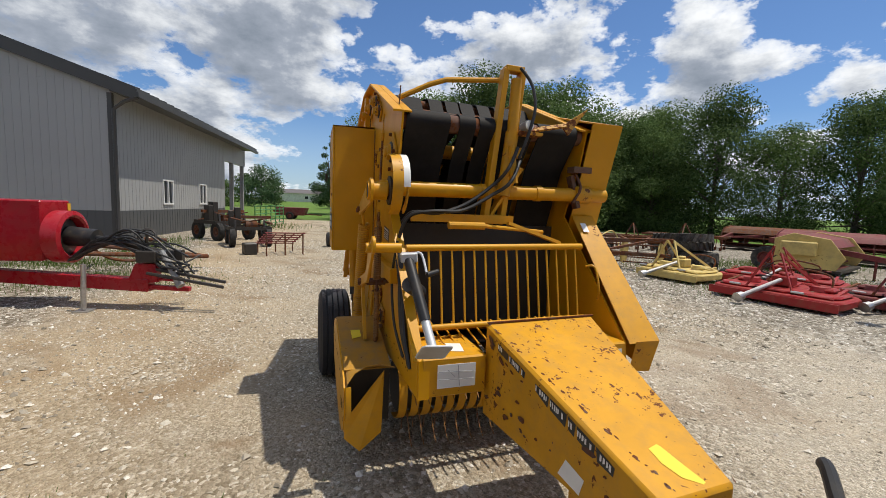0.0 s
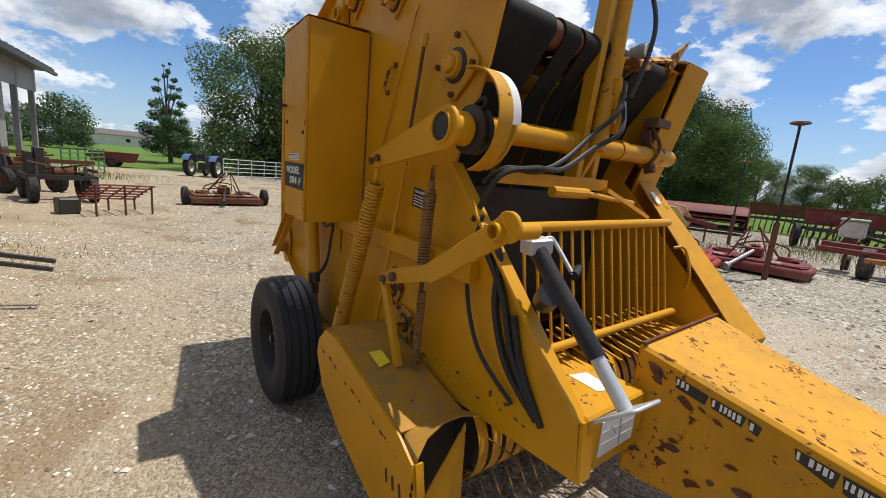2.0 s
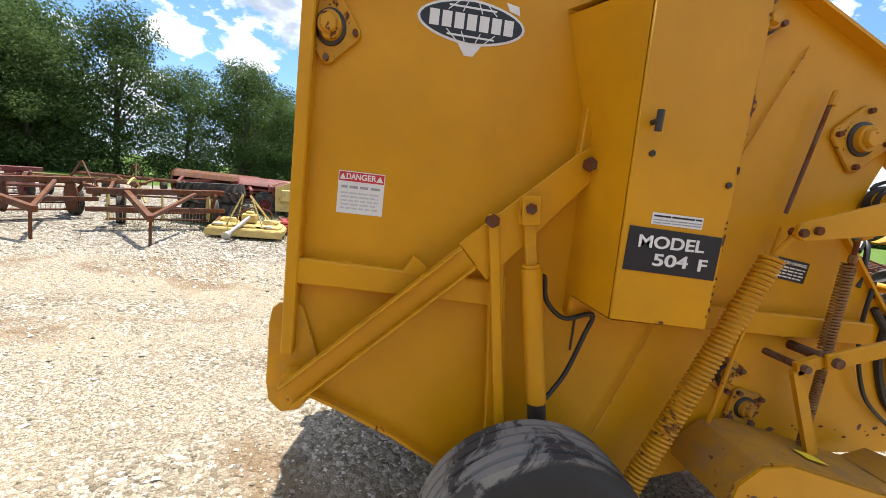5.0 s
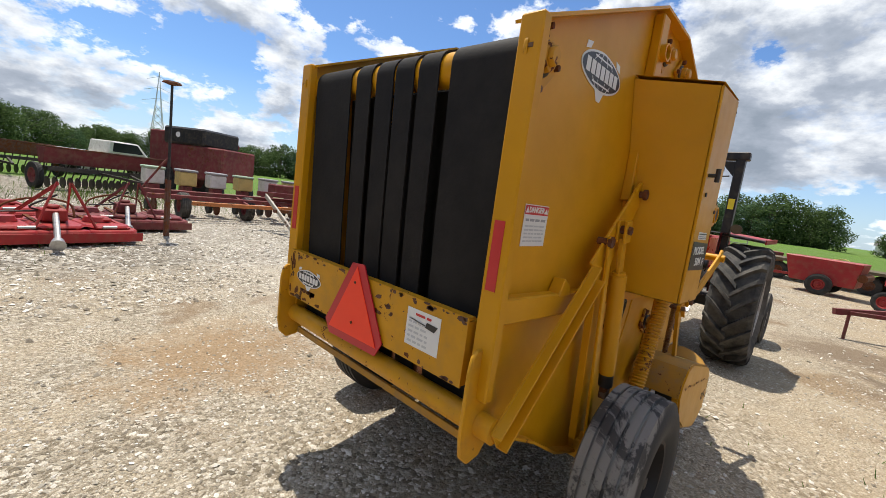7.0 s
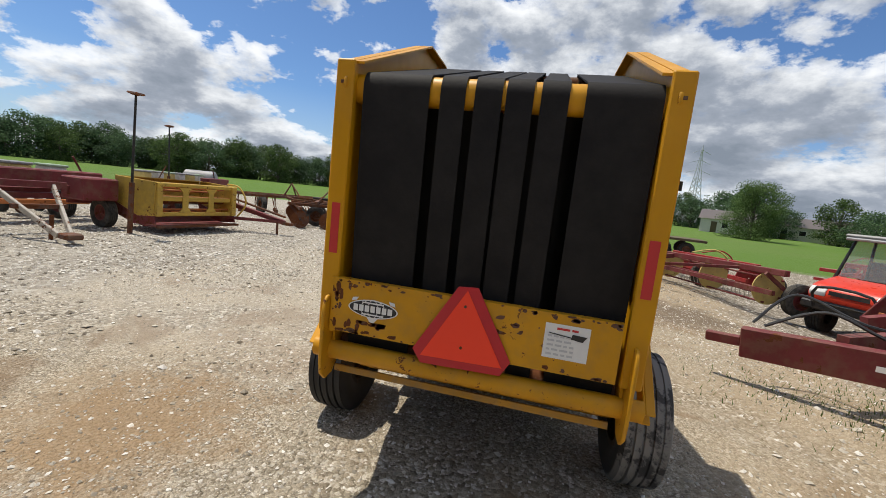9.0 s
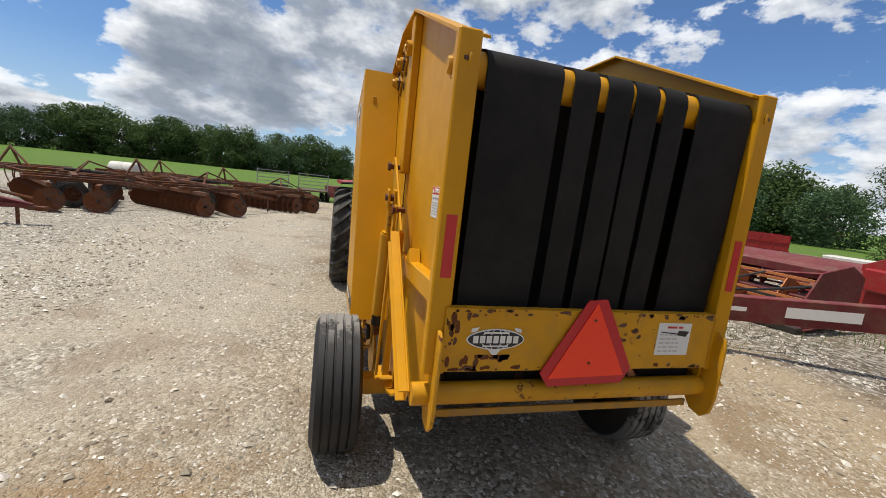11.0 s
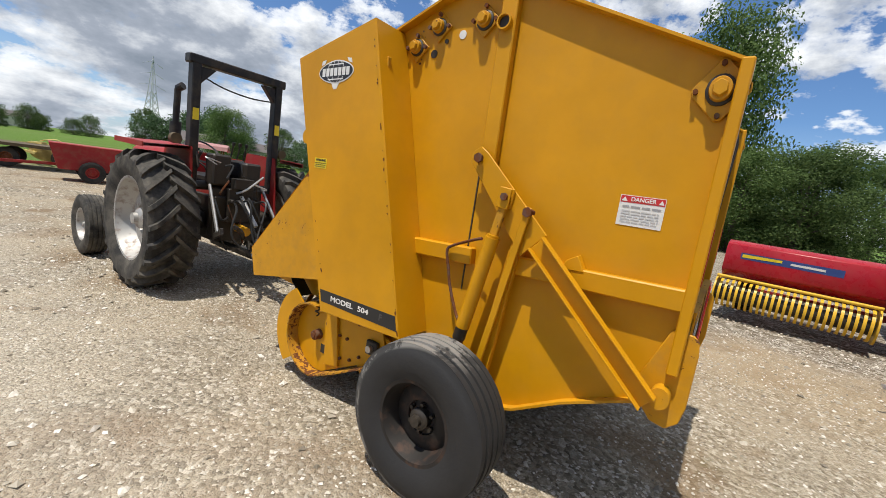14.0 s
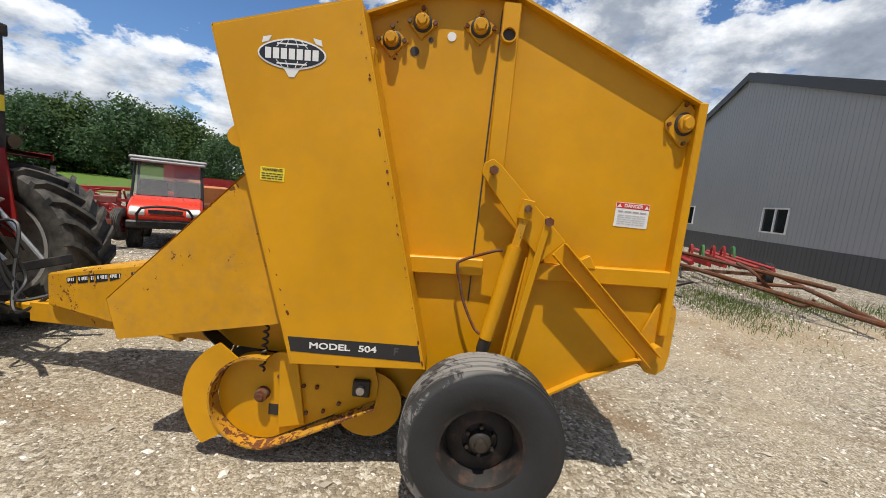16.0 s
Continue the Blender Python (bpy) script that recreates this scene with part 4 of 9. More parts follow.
# rollers across the chamber
for y, z, r, mat in ((-0.855, 1.958, 0.062, YELLOW), (0.225, 2.305, 0.05, RUST), (0.507, 2.30, 0.05, RUST), (0.648, 2.205, 0.05, RUST), (1.26, 2.04, 0.055, RUST), (-0.80, 0.80, 0.05, RUST),
                     (1.05, 1.90, 0.045, YELLOW_WORN), (0.788, 0.90, 0.06, RUST), (0.905, 0.765, 0.06, RUST)):
    part("roller", Shape().tube((-PLATE + 0.015, y, z), (PLATE - 0.015, y, z), r, n=20), mat, baler)

# six endless belts: two wide outside, four narrow between
LOOP = [*ring(-0.855, 1.958, 0.072, 115, 182, 6), (-0.905, 1.4), (-0.885, 1.05), *ring(-0.80, 0.80, 0.062, 185, 300, 7), (-0.45, 0.62), (0.05, 0.44), (0.5, 0.55), (0.85, 0.98), (1.03, 1.45), (1.16, 1.80),
        *ring(1.26, 2.04, 0.065, -20, 85, 7), (0.78, 2.155), (0.715, 2.20), (0.60, 2.345), (0.50, 2.375), (0.22, 2.375)]
for k, (x0, x1) in enumerate(((-0.575, -0.285), (-0.228, -0.125), (-0.10, 0.008), (0.035, 0.14), (0.168, 0.272), (0.325, 0.595))):
    s = Shape()
    rng = random.Random(k)
    lean = rng.uniform(-0.008, 0.008)
    pts = LOOP + [LOOP[0]]
    n0 = len(pts)
    off = []
    for i in range(n0):
        a, b = Vector(pts[(i - 1) % (n0 - 1)]), Vector(pts[(i + 1) % (n0 - 1)])
        d = (b - a).normalized()
        off.append((pts[i][0] - d.y * 0.007, pts[i][1] + d.x * 0.007))
    s.side_strip(pts, off, x0 + lean, x1 + lean)
    belt = part("belt", s, BELT, baler, "wide black rubber belt" if k in (0, 5) else "narrow black rubber belt")
    shift = 0.05 if k in (1, 2, 3, 4) else 0.0
    # return run of the belt, widened to block light in the gaps
    part("inner_run", Shape().strip([(-0.60, 0.80), (-0.62, 1.3), (-0.66, 1.94), (-0.30, 2.10)], x0 + shift - 0.022, x1 + shift + 0.022, 0.007), BELT, belt)

# rear cross plate, tube and emblem
s = Shape().box(-0.625, 0.585, -0.968, -0.960, 0.895, 1.135).box(-0.625, 0.585, -0.960, -0.925, 1.125, 1.135).box(0.565, 0.585, -0.96, -0.86, 0.90, 1.12)
rear_plate = part("rear_plate", s, YELLOW_WORN, baler, "yellow rear cross plate with rust chips")
part("rear_tube", Shape().tube((-0.711, -0.905, 0.785), (0.711, -0.905, 0.785), 0.044, n=18), YELLOW_WORN, baler)
s = Shape().beam((-0.62, -0.88, 0.69), (0.60, -0.88, 0.69), 0.03, 0.012, (0, 0, 1))
part("rear_angle", s, YELLOW_DIRTY, baler)
# Added dark sheet keeps the belly shaded; the machine is open between its belts.
part("rear_pan", Shape().strip([(-0.86, 0.72), (-0.5, 0.56), (0.0, 0.33), (0.4, 0.30)], -PLATE + 0.015, PLATE - 0.015, 0.01), GREASE_AND_SHADE, baler)
c = (-0.022, 0.955)
tri = [(-0.060, 1.182), (0.022, 1.188), (0.184, 0.905), (0.148, 0.842), (-0.188, 0.832), (-0.228, 0.888)]
emblem = part("slow_vehicle_emblem", Shape().front(tri, -0.982, -0.976), SMV_RED, baler, "red-bordered fluorescent orange slow-vehicle triangle")
part("orange_centre", Shape().front([(-0.020, 1.172), (0.152, 0.876), (-0.192, 0.866)], -0.986, -0.983), SMV_ORANGE, emblem)
for x, z in ((-0.022, 1.105), (-0.022, 0.93)):
    part("emblem_bolt", Shape().tube((x, -0.986, z), (x, -0.991, z), 0.006, n=6), RUST, emblem)


def logo(parent, place, right, up, wd, squash=1.0):
    """A pointed black oval badge with pale border; its name is a plain bar."""
    m = facing(place, right, up)

    def oval(a, b):
        top = [(a * math.cos(t), b * math.sin(t) * (1 - 0.12 * abs(math.cos(t)))) for t in [math.pi * k / 16 for k in range(33)]][:-1]
        return top

    b = wd * 0.20 * squash
    badge = part("badge", Shape().plan(oval(wd / 2, b), 0.0, 0.0015), DECAL_WHITE, parent, "pointed black and white oval badge", m=m)
    part("badge_field", Shape().plan(oval(wd * 0.475, b * 0.88), 0.002, 0.0028), DECAL_BLACK, badge, m=m)
    for q in (-0.62, 0.62):
        part("badge_line", Shape().plan([(x, y + q * b) for x, y in ((-wd * 0.22, -0.003), (wd * 0.22, -0.003), (wd * 0.22, 0.003), (-wd * 0.22, 0.003))], 0.003, 0.0034), DECAL_WHITE, badge, m=m)
    for k in range(7):
        x = wd * (-0.345 + 0.115 * k)
        part("badge_bar", Shape().plan([(x - wd * 0.044, -b * 0.34), (x + wd * 0.044, -b * 0.34), (x + wd * 0.044, b * 0.34), (x - wd * 0.044, b * 0.34)], 0.003, 0.0036), DECAL_WHITE, badge, m=m)
    for q in (-0.30, -0.12, 0.12, 0.30):
        for sg in (-1, 1):
            part("globe_line", Shape().beam((q * wd * 0.75, sg * b * 0.42, 0.0032), (q * wd * 0.42, sg * b * 0.86, 0.0032), 0.003, 0.0006, (1, 0, 0)), DECAL_WHITE, badge, m=m)
    part("badge_tab", Shape().plan([(-wd * 0.11, -b * 0.95), (-wd * 0.04, -b * 1.45), (wd * 0.04, -b * 1.45), (wd * 0.11, -b * 0.95)], -0.0002, 0.0012), DECAL_WHITE, badge, m=m)
    for q in (-1, 1):
        part("badge_tab", Shape().plan([(q * wd * 0.34, b * 0.75), (q * wd * 0.30, b * 1.1), (q * wd * 0.42, b * 1.0), (q * wd * 0.44, b * 0.62)], -0.0002, 0.0012), DECAL_WHITE, badge, m=m)
    return badge


def bars(m, parent, x0, x1, y0, y1, rows, mat, z=0.002, seed=1, words=4):
    """Plain bars that stand for print too small to read."""
    rng = random.Random(seed)
    s = Shape()
    step = (y1 - y0) / rows
    for r in range(rows):
        y = y0 + step * (r + 0.5)
        x = x0
        while x < x1 - 0.004:
            ln = min((x1 - x0) / words * rng.uniform(0.5, 1.3), x1 - x)
            s.plan([(x, y - step * 0.22), (x + ln, y - step * 0.22), (x + ln, y + step * 0.22), (x, y + step * 0.22)], z, z + 0.0006)
            x += ln + step * 0.4
    part("print_bar", s, mat, parent, m=m)


def danger_decal(parent, place, right, up, wd, ht):
    m = facing(place, right, up)
    d = part("danger_decal", Shape().plan([(-wd / 2, -ht / 2), (wd / 2, -ht / 2), (wd / 2, ht / 2), (-wd / 2, ht / 2)], 0, 0.0012), DECAL_WHITE, parent, "white and red danger decal", m=m)
    part("decal_band", Shape().plan([(-wd * 0.485, ht * 0.26), (wd * 0.485, ht * 0.26), (wd * 0.485, ht * 0.48), (-wd * 0.485, ht * 0.48)], 0.0014, 0.002), DECAL_RED, d, m=m)
    lettering("lettering", "DANGER", ht * 0.19, m @ pose(0, ht * 0.37, 0.0026), DECAL_WHITE, d)
    for q in (-1, 1):
        part("warning_triangle", Shape().plan([(q * wd * 0.40 - 0.012, ht * 0.30), (q * wd * 0.40 + 0.012, ht * 0.30), (q * wd * 0.40, ht * 0.44)], 0.0024, 0.003), DECAL_WHITE, d, m=m)
    bars(m, d, -wd * 0.42, wd * 0.42, ht * 0.06, ht * 0.20, 1, DECAL_GREY, seed=3, words=4)
    bars(m, d, -wd * 0.42, wd * 0.40, -ht * 0.42, ht * 0.03, 5, PRINT_PALE, seed=4, words=5)
    return d


RIGHT, LEFT, REAR = ((0, 1, 0), (0, 0, 1)), ((0, -1, 0), (0, 0, 1)), ((1, 0, 0), (0, 0, 1))
danger_decal(baler, (PLATE + 0.001, -0.702, 1.450), *RIGHT, 0.168, 0.142)
danger_decal(baler, (-PLATE - 0.001, -0.655, 1.485), *LEFT, 0.180, 0.125)
logo(baler, (PLATE + 0.001, -0.385, 2.045), *RIGHT, 0.36)
logo(baler, (-0.425, -0.970, 1.020), *REAR, 0.23, 0.9)
m = facing((0.385, -0.9685, 1.025), *REAR)
d = part("rear_decal", Shape().plan([(-0.085, -0.07), (0.085, -0.07), (0.085, 0.07), (-0.085, 0.07)], 0, 0.0012), DECAL_WHITE, baler, "white instruction decal with red heading and black marks", m=m)
bars(m, d, -0.04, 0.04, 0.042, 0.062, 1, DECAL_RED, words=1)
bars(m, d, -0.072, 0.03, -0.062, 0.03, 5, PRINT_PALE, seed=9)
part("decal_mark", Shape().plan([(-0.07, 0.030), (0.015, 0.022), (0.015, 0.026), (-0.07, 0.034)], 0.003, 0.0036).plan([(0.015, 0.018), (0.06, 0.012), (0.075, 0.035), (0.02, 0.038)], 0.003, 0.0036), DECAL_BLACK, d, m=m)

# ---- left shield with its skirt
XS = -0.87
pan = [(1.395, 2.115), (0.762, 2.285), (0.328, 0.648), (0.968, 0.61)]
s = Shape().side(pan, XS, XS + 0.012)
shield = part("left_shield", s, YELLOW, baler, "tall yellow drive shield", 0.004)
s = Shape()
for a, b in zip(pan, pan[1:] + pan[:1]):
    if (a, b) == (pan[2], pan[3]):
        continue
    s.beam((XS / 2 - (PLATE + 0.002) / 2, *a), (XS / 2 - (PLATE + 0.002) / 2, *b), abs(XS) - PLATE - 0.006, 0.010)
part("shield_return", s, YELLOW, shield)
logo(shield, (XS - 0.001, 1.04, 2.025), (0, -1, 0.03), (0, 0.03, 1), 0.30, 1.1)
s = Shape().side([(0.990, 0.748), (0.972, 0.676), (0.347, 0.684), (0.367, 0.764)], XS - 0.0015, XS)
stripe = part("model_stripe", s, DECAL_BLACK, shield, "black model stripe with white lettering")
lettering("lettering", "MODEL", 0.042, facing((XS - 0.0025, 0.788, 0.716), (0, -1, 0.03), (0, 0.03, 1)), DECAL_WHITE, stripe, squeeze=1.4)
lettering("lettering", "504", 0.042, facing((XS - 0.0025, 0.606, 0.722), (0, -1, 0.03), (0, 0.03, 1)), DECAL_WHITE, stripe, squeeze=1.4)
lettering("lettering", "F", 0.050, facing((XS - 0.0025, 0.47, 0.724), (0, -1, 0), (0, 0, 1)), PRINT_FAINT, stripe)
m = facing((XS - 0.001, 1.10, 1.502), *LEFT)
wd = part("warning_decal", Shape().plan([(-0.055, -0.03), (0.055, -0.03), (0.055, 0.03), (-0.055, 0.03)], 0, 0.0012), DECAL_YELLOW, shield, "small yellow warning decal", m=m)
lettering("lettering", "WARNING", 0.019, m @ pose(0, 0.018, 0.002), DECAL_BLACK, wd)
bars(m, wd, -0.048, 0.048, -0.026, 0.006, 3, DECAL_BLACK, seed=2, words=6)
part("shield_latch", Shape().box(XS + 0.06, XS + 0.085, 0.695, 0.725, 2.04, 2.11), YELLOW_WORN, shield, bevel=0.004)
sk = [(1.245, 1.50), (1.915, 0.812), (1.862, 0.612), (1.07, 0.775), (1.00, 0.80), (1.20, 1.52)]
s = Shape().side(sk, -0.795, -0.785)
skirt = part("left_skirt", s, YELLOW_WORN, baler, "yellow wedge-shaped side skirt", 0.0)
s = Shape().poly([(-0.795, 1.245, 1.512), (-0.63, 1.245, 1.512), (-0.63, 1.87, 0.79), (-0.795, 1.918, 0.815)], [(0, 1, 2, 3)])
s.poly([(-0.795, 1.247, 1.500), (-0.63, 1.247, 1.500), (-0.63, 1.864, 0.786), (-0.795, 1.908, 0.812)], [(0, 3, 2, 1)])
s.poly([(-0.795, 1.919, 0.816), (-0.66, 1.885, 0.805), (-0.66, 1.845, 0.612), (-0.795, 1.864, 0.612)], [(0, 1, 2, 3)])
part("skirt_front", s, YELLOW_WORN, skirt)
part("skirt_decal", Shape().poly([(-0.70, 1.30, 1.456), (-0.655, 1.30, 1.456), (-0.655, 1.35, 1.398), (-0.70, 1.35, 1.398)], [(0, 1, 2, 3)]), DECAL_WHITE, skirt, m=pose(0, 0.004, 0.004))
part("skirt_chain", Shape().coil((-0.74, 1.14, 0.83), (-0.74, 1.16, 0.50), 0.012, 0.006, 9), GREASE_AND_SHADE, skirt)

# ---- right twine box
s = Shape().side([(0.055, 2.10), (0.395, 2.12), (0.395, 1.165), (0.085, 1.175)], 0.94, 0.952)
box_door = part("twine_box", s, YELLOW, baler, "yellow twine box with model plate", 0.003)
part("box_front", Shape().box(PLATE + 0.002, 0.939, 0.385, 0.395, 1.165, 2.12), YELLOW, box_door)
s = Shape()
s.poly([(PLATE + 0.002, -0.06, 2.12), (PLATE + 0.002, 0.065, 1.74), (PLATE + 0.002, 0.08, 1.175), (0.939, 0.085, 1.175), (0.939, 0.067, 1.74), (0.939, 0.055, 2.10)], [(0, 1, 4, 5), (1, 2, 3, 4)])
s.poly([(PLATE + 0.002, 0.40, 2.135), (PLATE + 0.002, -0.07, 2.135), (0.952, 0.05, 2.112), (0.952, 0.40, 2.125)], [(0, 1, 2, 3)])
s.poly([(PLATE + 0.002, 0.39, 1.166), (PLATE + 0.002, 0.08, 1.172), (0.95, 0.085, 1.172), (0.95, 0.39, 1.166)], [(3, 2, 1, 0)])
part("box_shell", s, YELLOW, box_door)
m = facing((0.953, 0.248, 1.39), *RIGHT)
mp = part("model_plate", Shape().plan([(-0.155, -0.062), (0.138, -0.072), (0.138, 0.058), (-0.155, 0.066)], 0, 0.0012), DECAL_BLACK, box_door, "black model plate with white lettering", m=m)
lettering("lettering", "MODEL", 0.049, m @ pose(-0.019, 0.023, 0.002), DECAL_WHITE, mp, squeeze=1.28)
lettering("lettering", "504", 0.049, m @ pose(-0.012, -0.028, 0.002), DECAL_WHITE, mp, squeeze=1.55)
lettering("lettering", "F", 0.049, m @ pose(0.090, -0.032, 0.002), DECAL_WHITE, mp, squeeze=1.4)
m = facing((0.953, 0.235, 1.482), *RIGHT)
ip = part("notice_strip", Shape().plan([(-0.08, -0.016), (0.08, -0.018), (0.08, 0.016), (-0.08, 0.018)], 0, 0.001), DECAL_WHITE, box_door, m=m)
bars(m, ip, -0.075, 0.075, 0.003, 0.014, 1, DECAL_BLACK, 0.0015, 3, 2)
bars(m, ip, -0.075, 0.075, -0.014, 0.001, 2, DECAL_GREY, 0.0015, 5, 6)
s = Shape().tube((0.952, 0.105, 1.742), (0.985, 0.105, 1.742), 0.008, n=8).tube((0.985, 0.105, 1.715), (0.985, 0.105, 1.77), 0.010, n=8)
part("box_latch", s, GREASE_AND_SHADE, box_door)
for by, bz in ((0.12, 1.66), (0.37, 1.60)):
    part("box_bolt", Shape().tube((0.952, by, bz), (0.958, by, bz), 0.009, n=8), GREASE_AND_SHADE, box_door)

# ---- right side linkage
x = 0.78
s = Shape().side([*ring(1.29, 1.615, 0.075, -80, 80, 8), (0.84, 1.535), (0.80, 1.52), (0.79, 1.478), (0.83, 1.462)], x, x + 0.02)
ta = part("tension_arm", s, YELLOW, baler, "yellow flat tension arm on the upper cross tube", 0.003)
part("arm_collar", Shape().pipe((0.70, 1.29, 1.615), (0.812, 1.29, 1.615), 0.054, 0.048), YELLOW, ta)
# Solid dark plug paints the shade of the hollow tube end.
part("arm_bore", Shape().tube((0.72, 1.29, 1.615), (0.806, 1.29, 1.615), 0.0465, n=20), GREASE_AND_SHADE, ta)
for by, bz in ((0.865, 1.503), (0.81, 1.49)):
    part("arm_bolt", Shape().tube((x - 0.02, by, bz), (x + 0.035, by, bz), 0.015, n=8), RUST, ta)
s = Shape().coil((0.755, 0.770, 1.395), (0.755, 0.375, 0.43), 0.034, 0.0080, 58)
sp = part("main_spring", s, YELLOW_WORN, baler, "long coiled tension spring")
part("spring_hook", Shape().path([(0.755, 0.762, 1.385), (0.765, 0.79, 1.44), (0.775, 0.812, 1.48)], 0.011, 8, 3), YELLOW_WORN, sp)
part("spring_hook", Shape().path([(0.755, 0.375, 0.44), (0.755, 0.355, 0.39)], 0.012, 8), YELLOW_WORN, sp)
for z0, z1, big_r, turns in ((1.395, 1.06, 0.021, 27), (0.985, 0.66, 0.014, 30)):
    part("gauge_spring", Shape().coil((0.715, 1.13, z0), (0.715, 1.12, z1), big_r, 0.0050, turns), SPRING, baler, "small brown coil spring on a rod")
part("spring_rod", Shape().tube((0.715, 1.14, 1.48), (0.715, 1.11, 0.60), 0.009, n=8), RUST, baler)
part("rod_nut", Shape().tube((0.715, 1.138, 1.40), (0.715, 1.139, 1.43), 0.014, n=8).tube((0.715, 1.139, 1.43), (0.715, 1.142, 1.49), 0.008, n=8), SPRING, baler)
s = Shape().tube((0.668, 0.945, 1.965), (0.668, 0.868, 1.555), 0.0075, n=8)
part("slot_rod", s, RUST, baler)
part("rod_end", Shape().tube((0.672, 0.948, 1.955), (0.672, 0.958, 2.005), 0.014, n=8), YELLOW_WORN, baler)
part("link_rod", Shape().tube((0.668, 0.868, 1.50), (0.690, 0.70, 0.60), 0.009, n=8), YELLOW_WORN, baler)
part("trip_cable", Shape().path([(0.640, 0.84, 2.15), (0.642, 0.63, 1.66), (0.645, 0.50, 1.27), (0.648, 0.42, 1.0), (0.652, 0.27, 0.62)], 0.004, 6, 4), YELLOW_CHIPPED, baler)
ph = part("pull_handle", Shape().path([(PLATE, 0.665, 1.93), (PLATE + 0.03, 0.66, 1.92), (PLATE + 0.03, 0.615, 1.83), (PLATE, 0.61, 1.82)], 0.008, 8), YELLOW_RUSTED, baler, "bent rod handle with rusted ends")
for hy, hz in ((0.668, 1.932), (0.608, 1.818)):
    part("handle_bolt", Shape().tube((PLATE, hy, hz), (PLATE + 0.012, hy, hz), 0.013, n=8), RUST, ph)
# bell crank
x = 0.80
s = Shape().beam((x, 1.03, 1.035), (x, 1.30, 1.115), 0.016, 0.062).beam((x, 1.28, 1.105), (x + 0.03, 1.665, 1.335), 0.016, 0.075)
s.tube((x + 0.02, 1.665, 1.335), (x + 0.036, 1.665, 1.335), 0.045, n=18)
cr = part("crank_arm", s, YELLOW, baler, "bent yellow crank arm", 0.003)
part("crank_pin", Shape().pipe((x - 0.12, 1.635, 1.318), (x + 0.06, 1.635, 1.318), 0.026, 0.019), YELLOW, cr)
s = Shape().beam((x - 0.02, 0.935, 0.995), (x - 0.02, 1.06, 1.045), 0.02, 0.05).beam((x - 0.02, 0.94, 0.99), (x - 0.02, 1.09, 0.66), 0.02, 0.042)
part("crank_link", s, YELLOW_WORN, cr)
part("crank_pivot", Shape().tube((PLATE, 1.06, 1.04), (x + 0.026, 1.06, 1.04), 0.019, n=12), RUST, cr)
part("link_pivot", Shape().tube((PLATE, 0.955, 1.005), (x + 0.012, 0.955, 1.005), 0.014, n=10), RUST, cr)
part("stop_plate", Shape().box(x - 0.03, x - 0.010, 1.01, 1.10, 1.05, 1.07), RUST, cr)
m = facing((PLATE + 0.001, 0.972, 1.342), (0, 1, -0.12), (0, 0.12, 1))
sg = part("notice_sign", Shape().plan([(-0.085, -0.042), (0.085, -0.042), (0.085, 0.042), (-0.085, 0.042)], 0, 0.0012), DECAL_BLACK, baler, "black notice decal with white print", m=m)
lettering("lettering", "TO AVOID DAMAGE", 0.0165, m @ pose(0, 0.026, 0.002), DECAL_WHITE, sg)
bars(m, sg, -0.075, 0.075, -0.036, 0.014, 4, DECAL_WHITE, 0.002, 6, 7)

# crescent guard round the tube
cy, cz = 1.262, 1.655
outer = ring(cy, cz, 0.175, -75, 95, 16)
s = Shape().side(outer + ring(cy - 0.010, cz, 0.145, 95, -75, 16), 0.596, 0.604)
cg = part("crescent_guard", s, YELLOW_WORN, baler, "yellow crescent guard with white rim")
part("white_rim", Shape().strip(ring(cy, cz, 0.175, -5, 95, 14), 0.590, 0.628, -0.006), DECAL_WHITE, cg)
part("rim_band", Shape().strip(ring(cy, cz, 0.175, -75, 95, 20), 0.629, 0.690, -0.006), YELLOW_WORN, cg)
s = Shape().lathe([(0.05, 0), (0.085, 0.0), (0.085, 0.01), (0.06, 0.02), (0.085, 0.035), (0.085, 0.045), (0.05, 0.05)], Matrix.Translation((0.642, 1.29, 1.62)) @ AXLE_X, 18)
s.path([(0.64, 1.22, 1.55), (0.66, 1.34, 1.72), (0.64, 1.24, 1.69), (0.68, 1.33, 1.58)], 0.008, 6, 5)
part("wound_cable", s, GREASE_AND_SHADE, cg)

# upper cross tube
part("cross_tube", Shape().tube((0.74, 1.27, 1.635), (-0.86, 1.27, 1.655), 0.046, n=20).tube((-0.30, 1.27, 1.648), (-0.345, 1.27, 1.649), 0.052, n=20).tube((0.10, 1.27, 1.643), (0.06, 1.27, 1.643), 0.05, n=20), YELLOW, baler)
part("tube_stub", Shape().tube((-0.60, 1.27, 1.652), (-0.72, 1.27, 1.654), 0.062, n=18), YELLOW_WORN, baler)
s = Shape().beam((-0.58, 1.26, 1.78), (-0.62, 1.30, 1.56), 0.03, 0.05).box(-0.70, -0.56, 1.25, 1.33, 1.80, 1.84).path([(-0.60, 1.28, 1.80), (-0.62, 1.33, 1.70), (-0.58, 1.31, 1.60)], 0.01, 6, 4)
part("tube_bracket", s, RUST, baler)
# mast with twin straps, lift cylinder, lamp and hoses
s = Shape()
for dx in (-0.056, 0.060):
    s.beam((0.01 + dx, 1.30, 1.46), (-0.085 + dx, 1.30, 2.40), 0.038, 0.065)
s.box(-0.145, -0.02, 1.27, 1.335, 2.385, 2.42).box(-0.05, 0.07, 1.265, 1.335, 1.44, 1.50)
mast = part("mast", s, YELLOW, baler, "upright yellow mast of twin straps", 0.003)
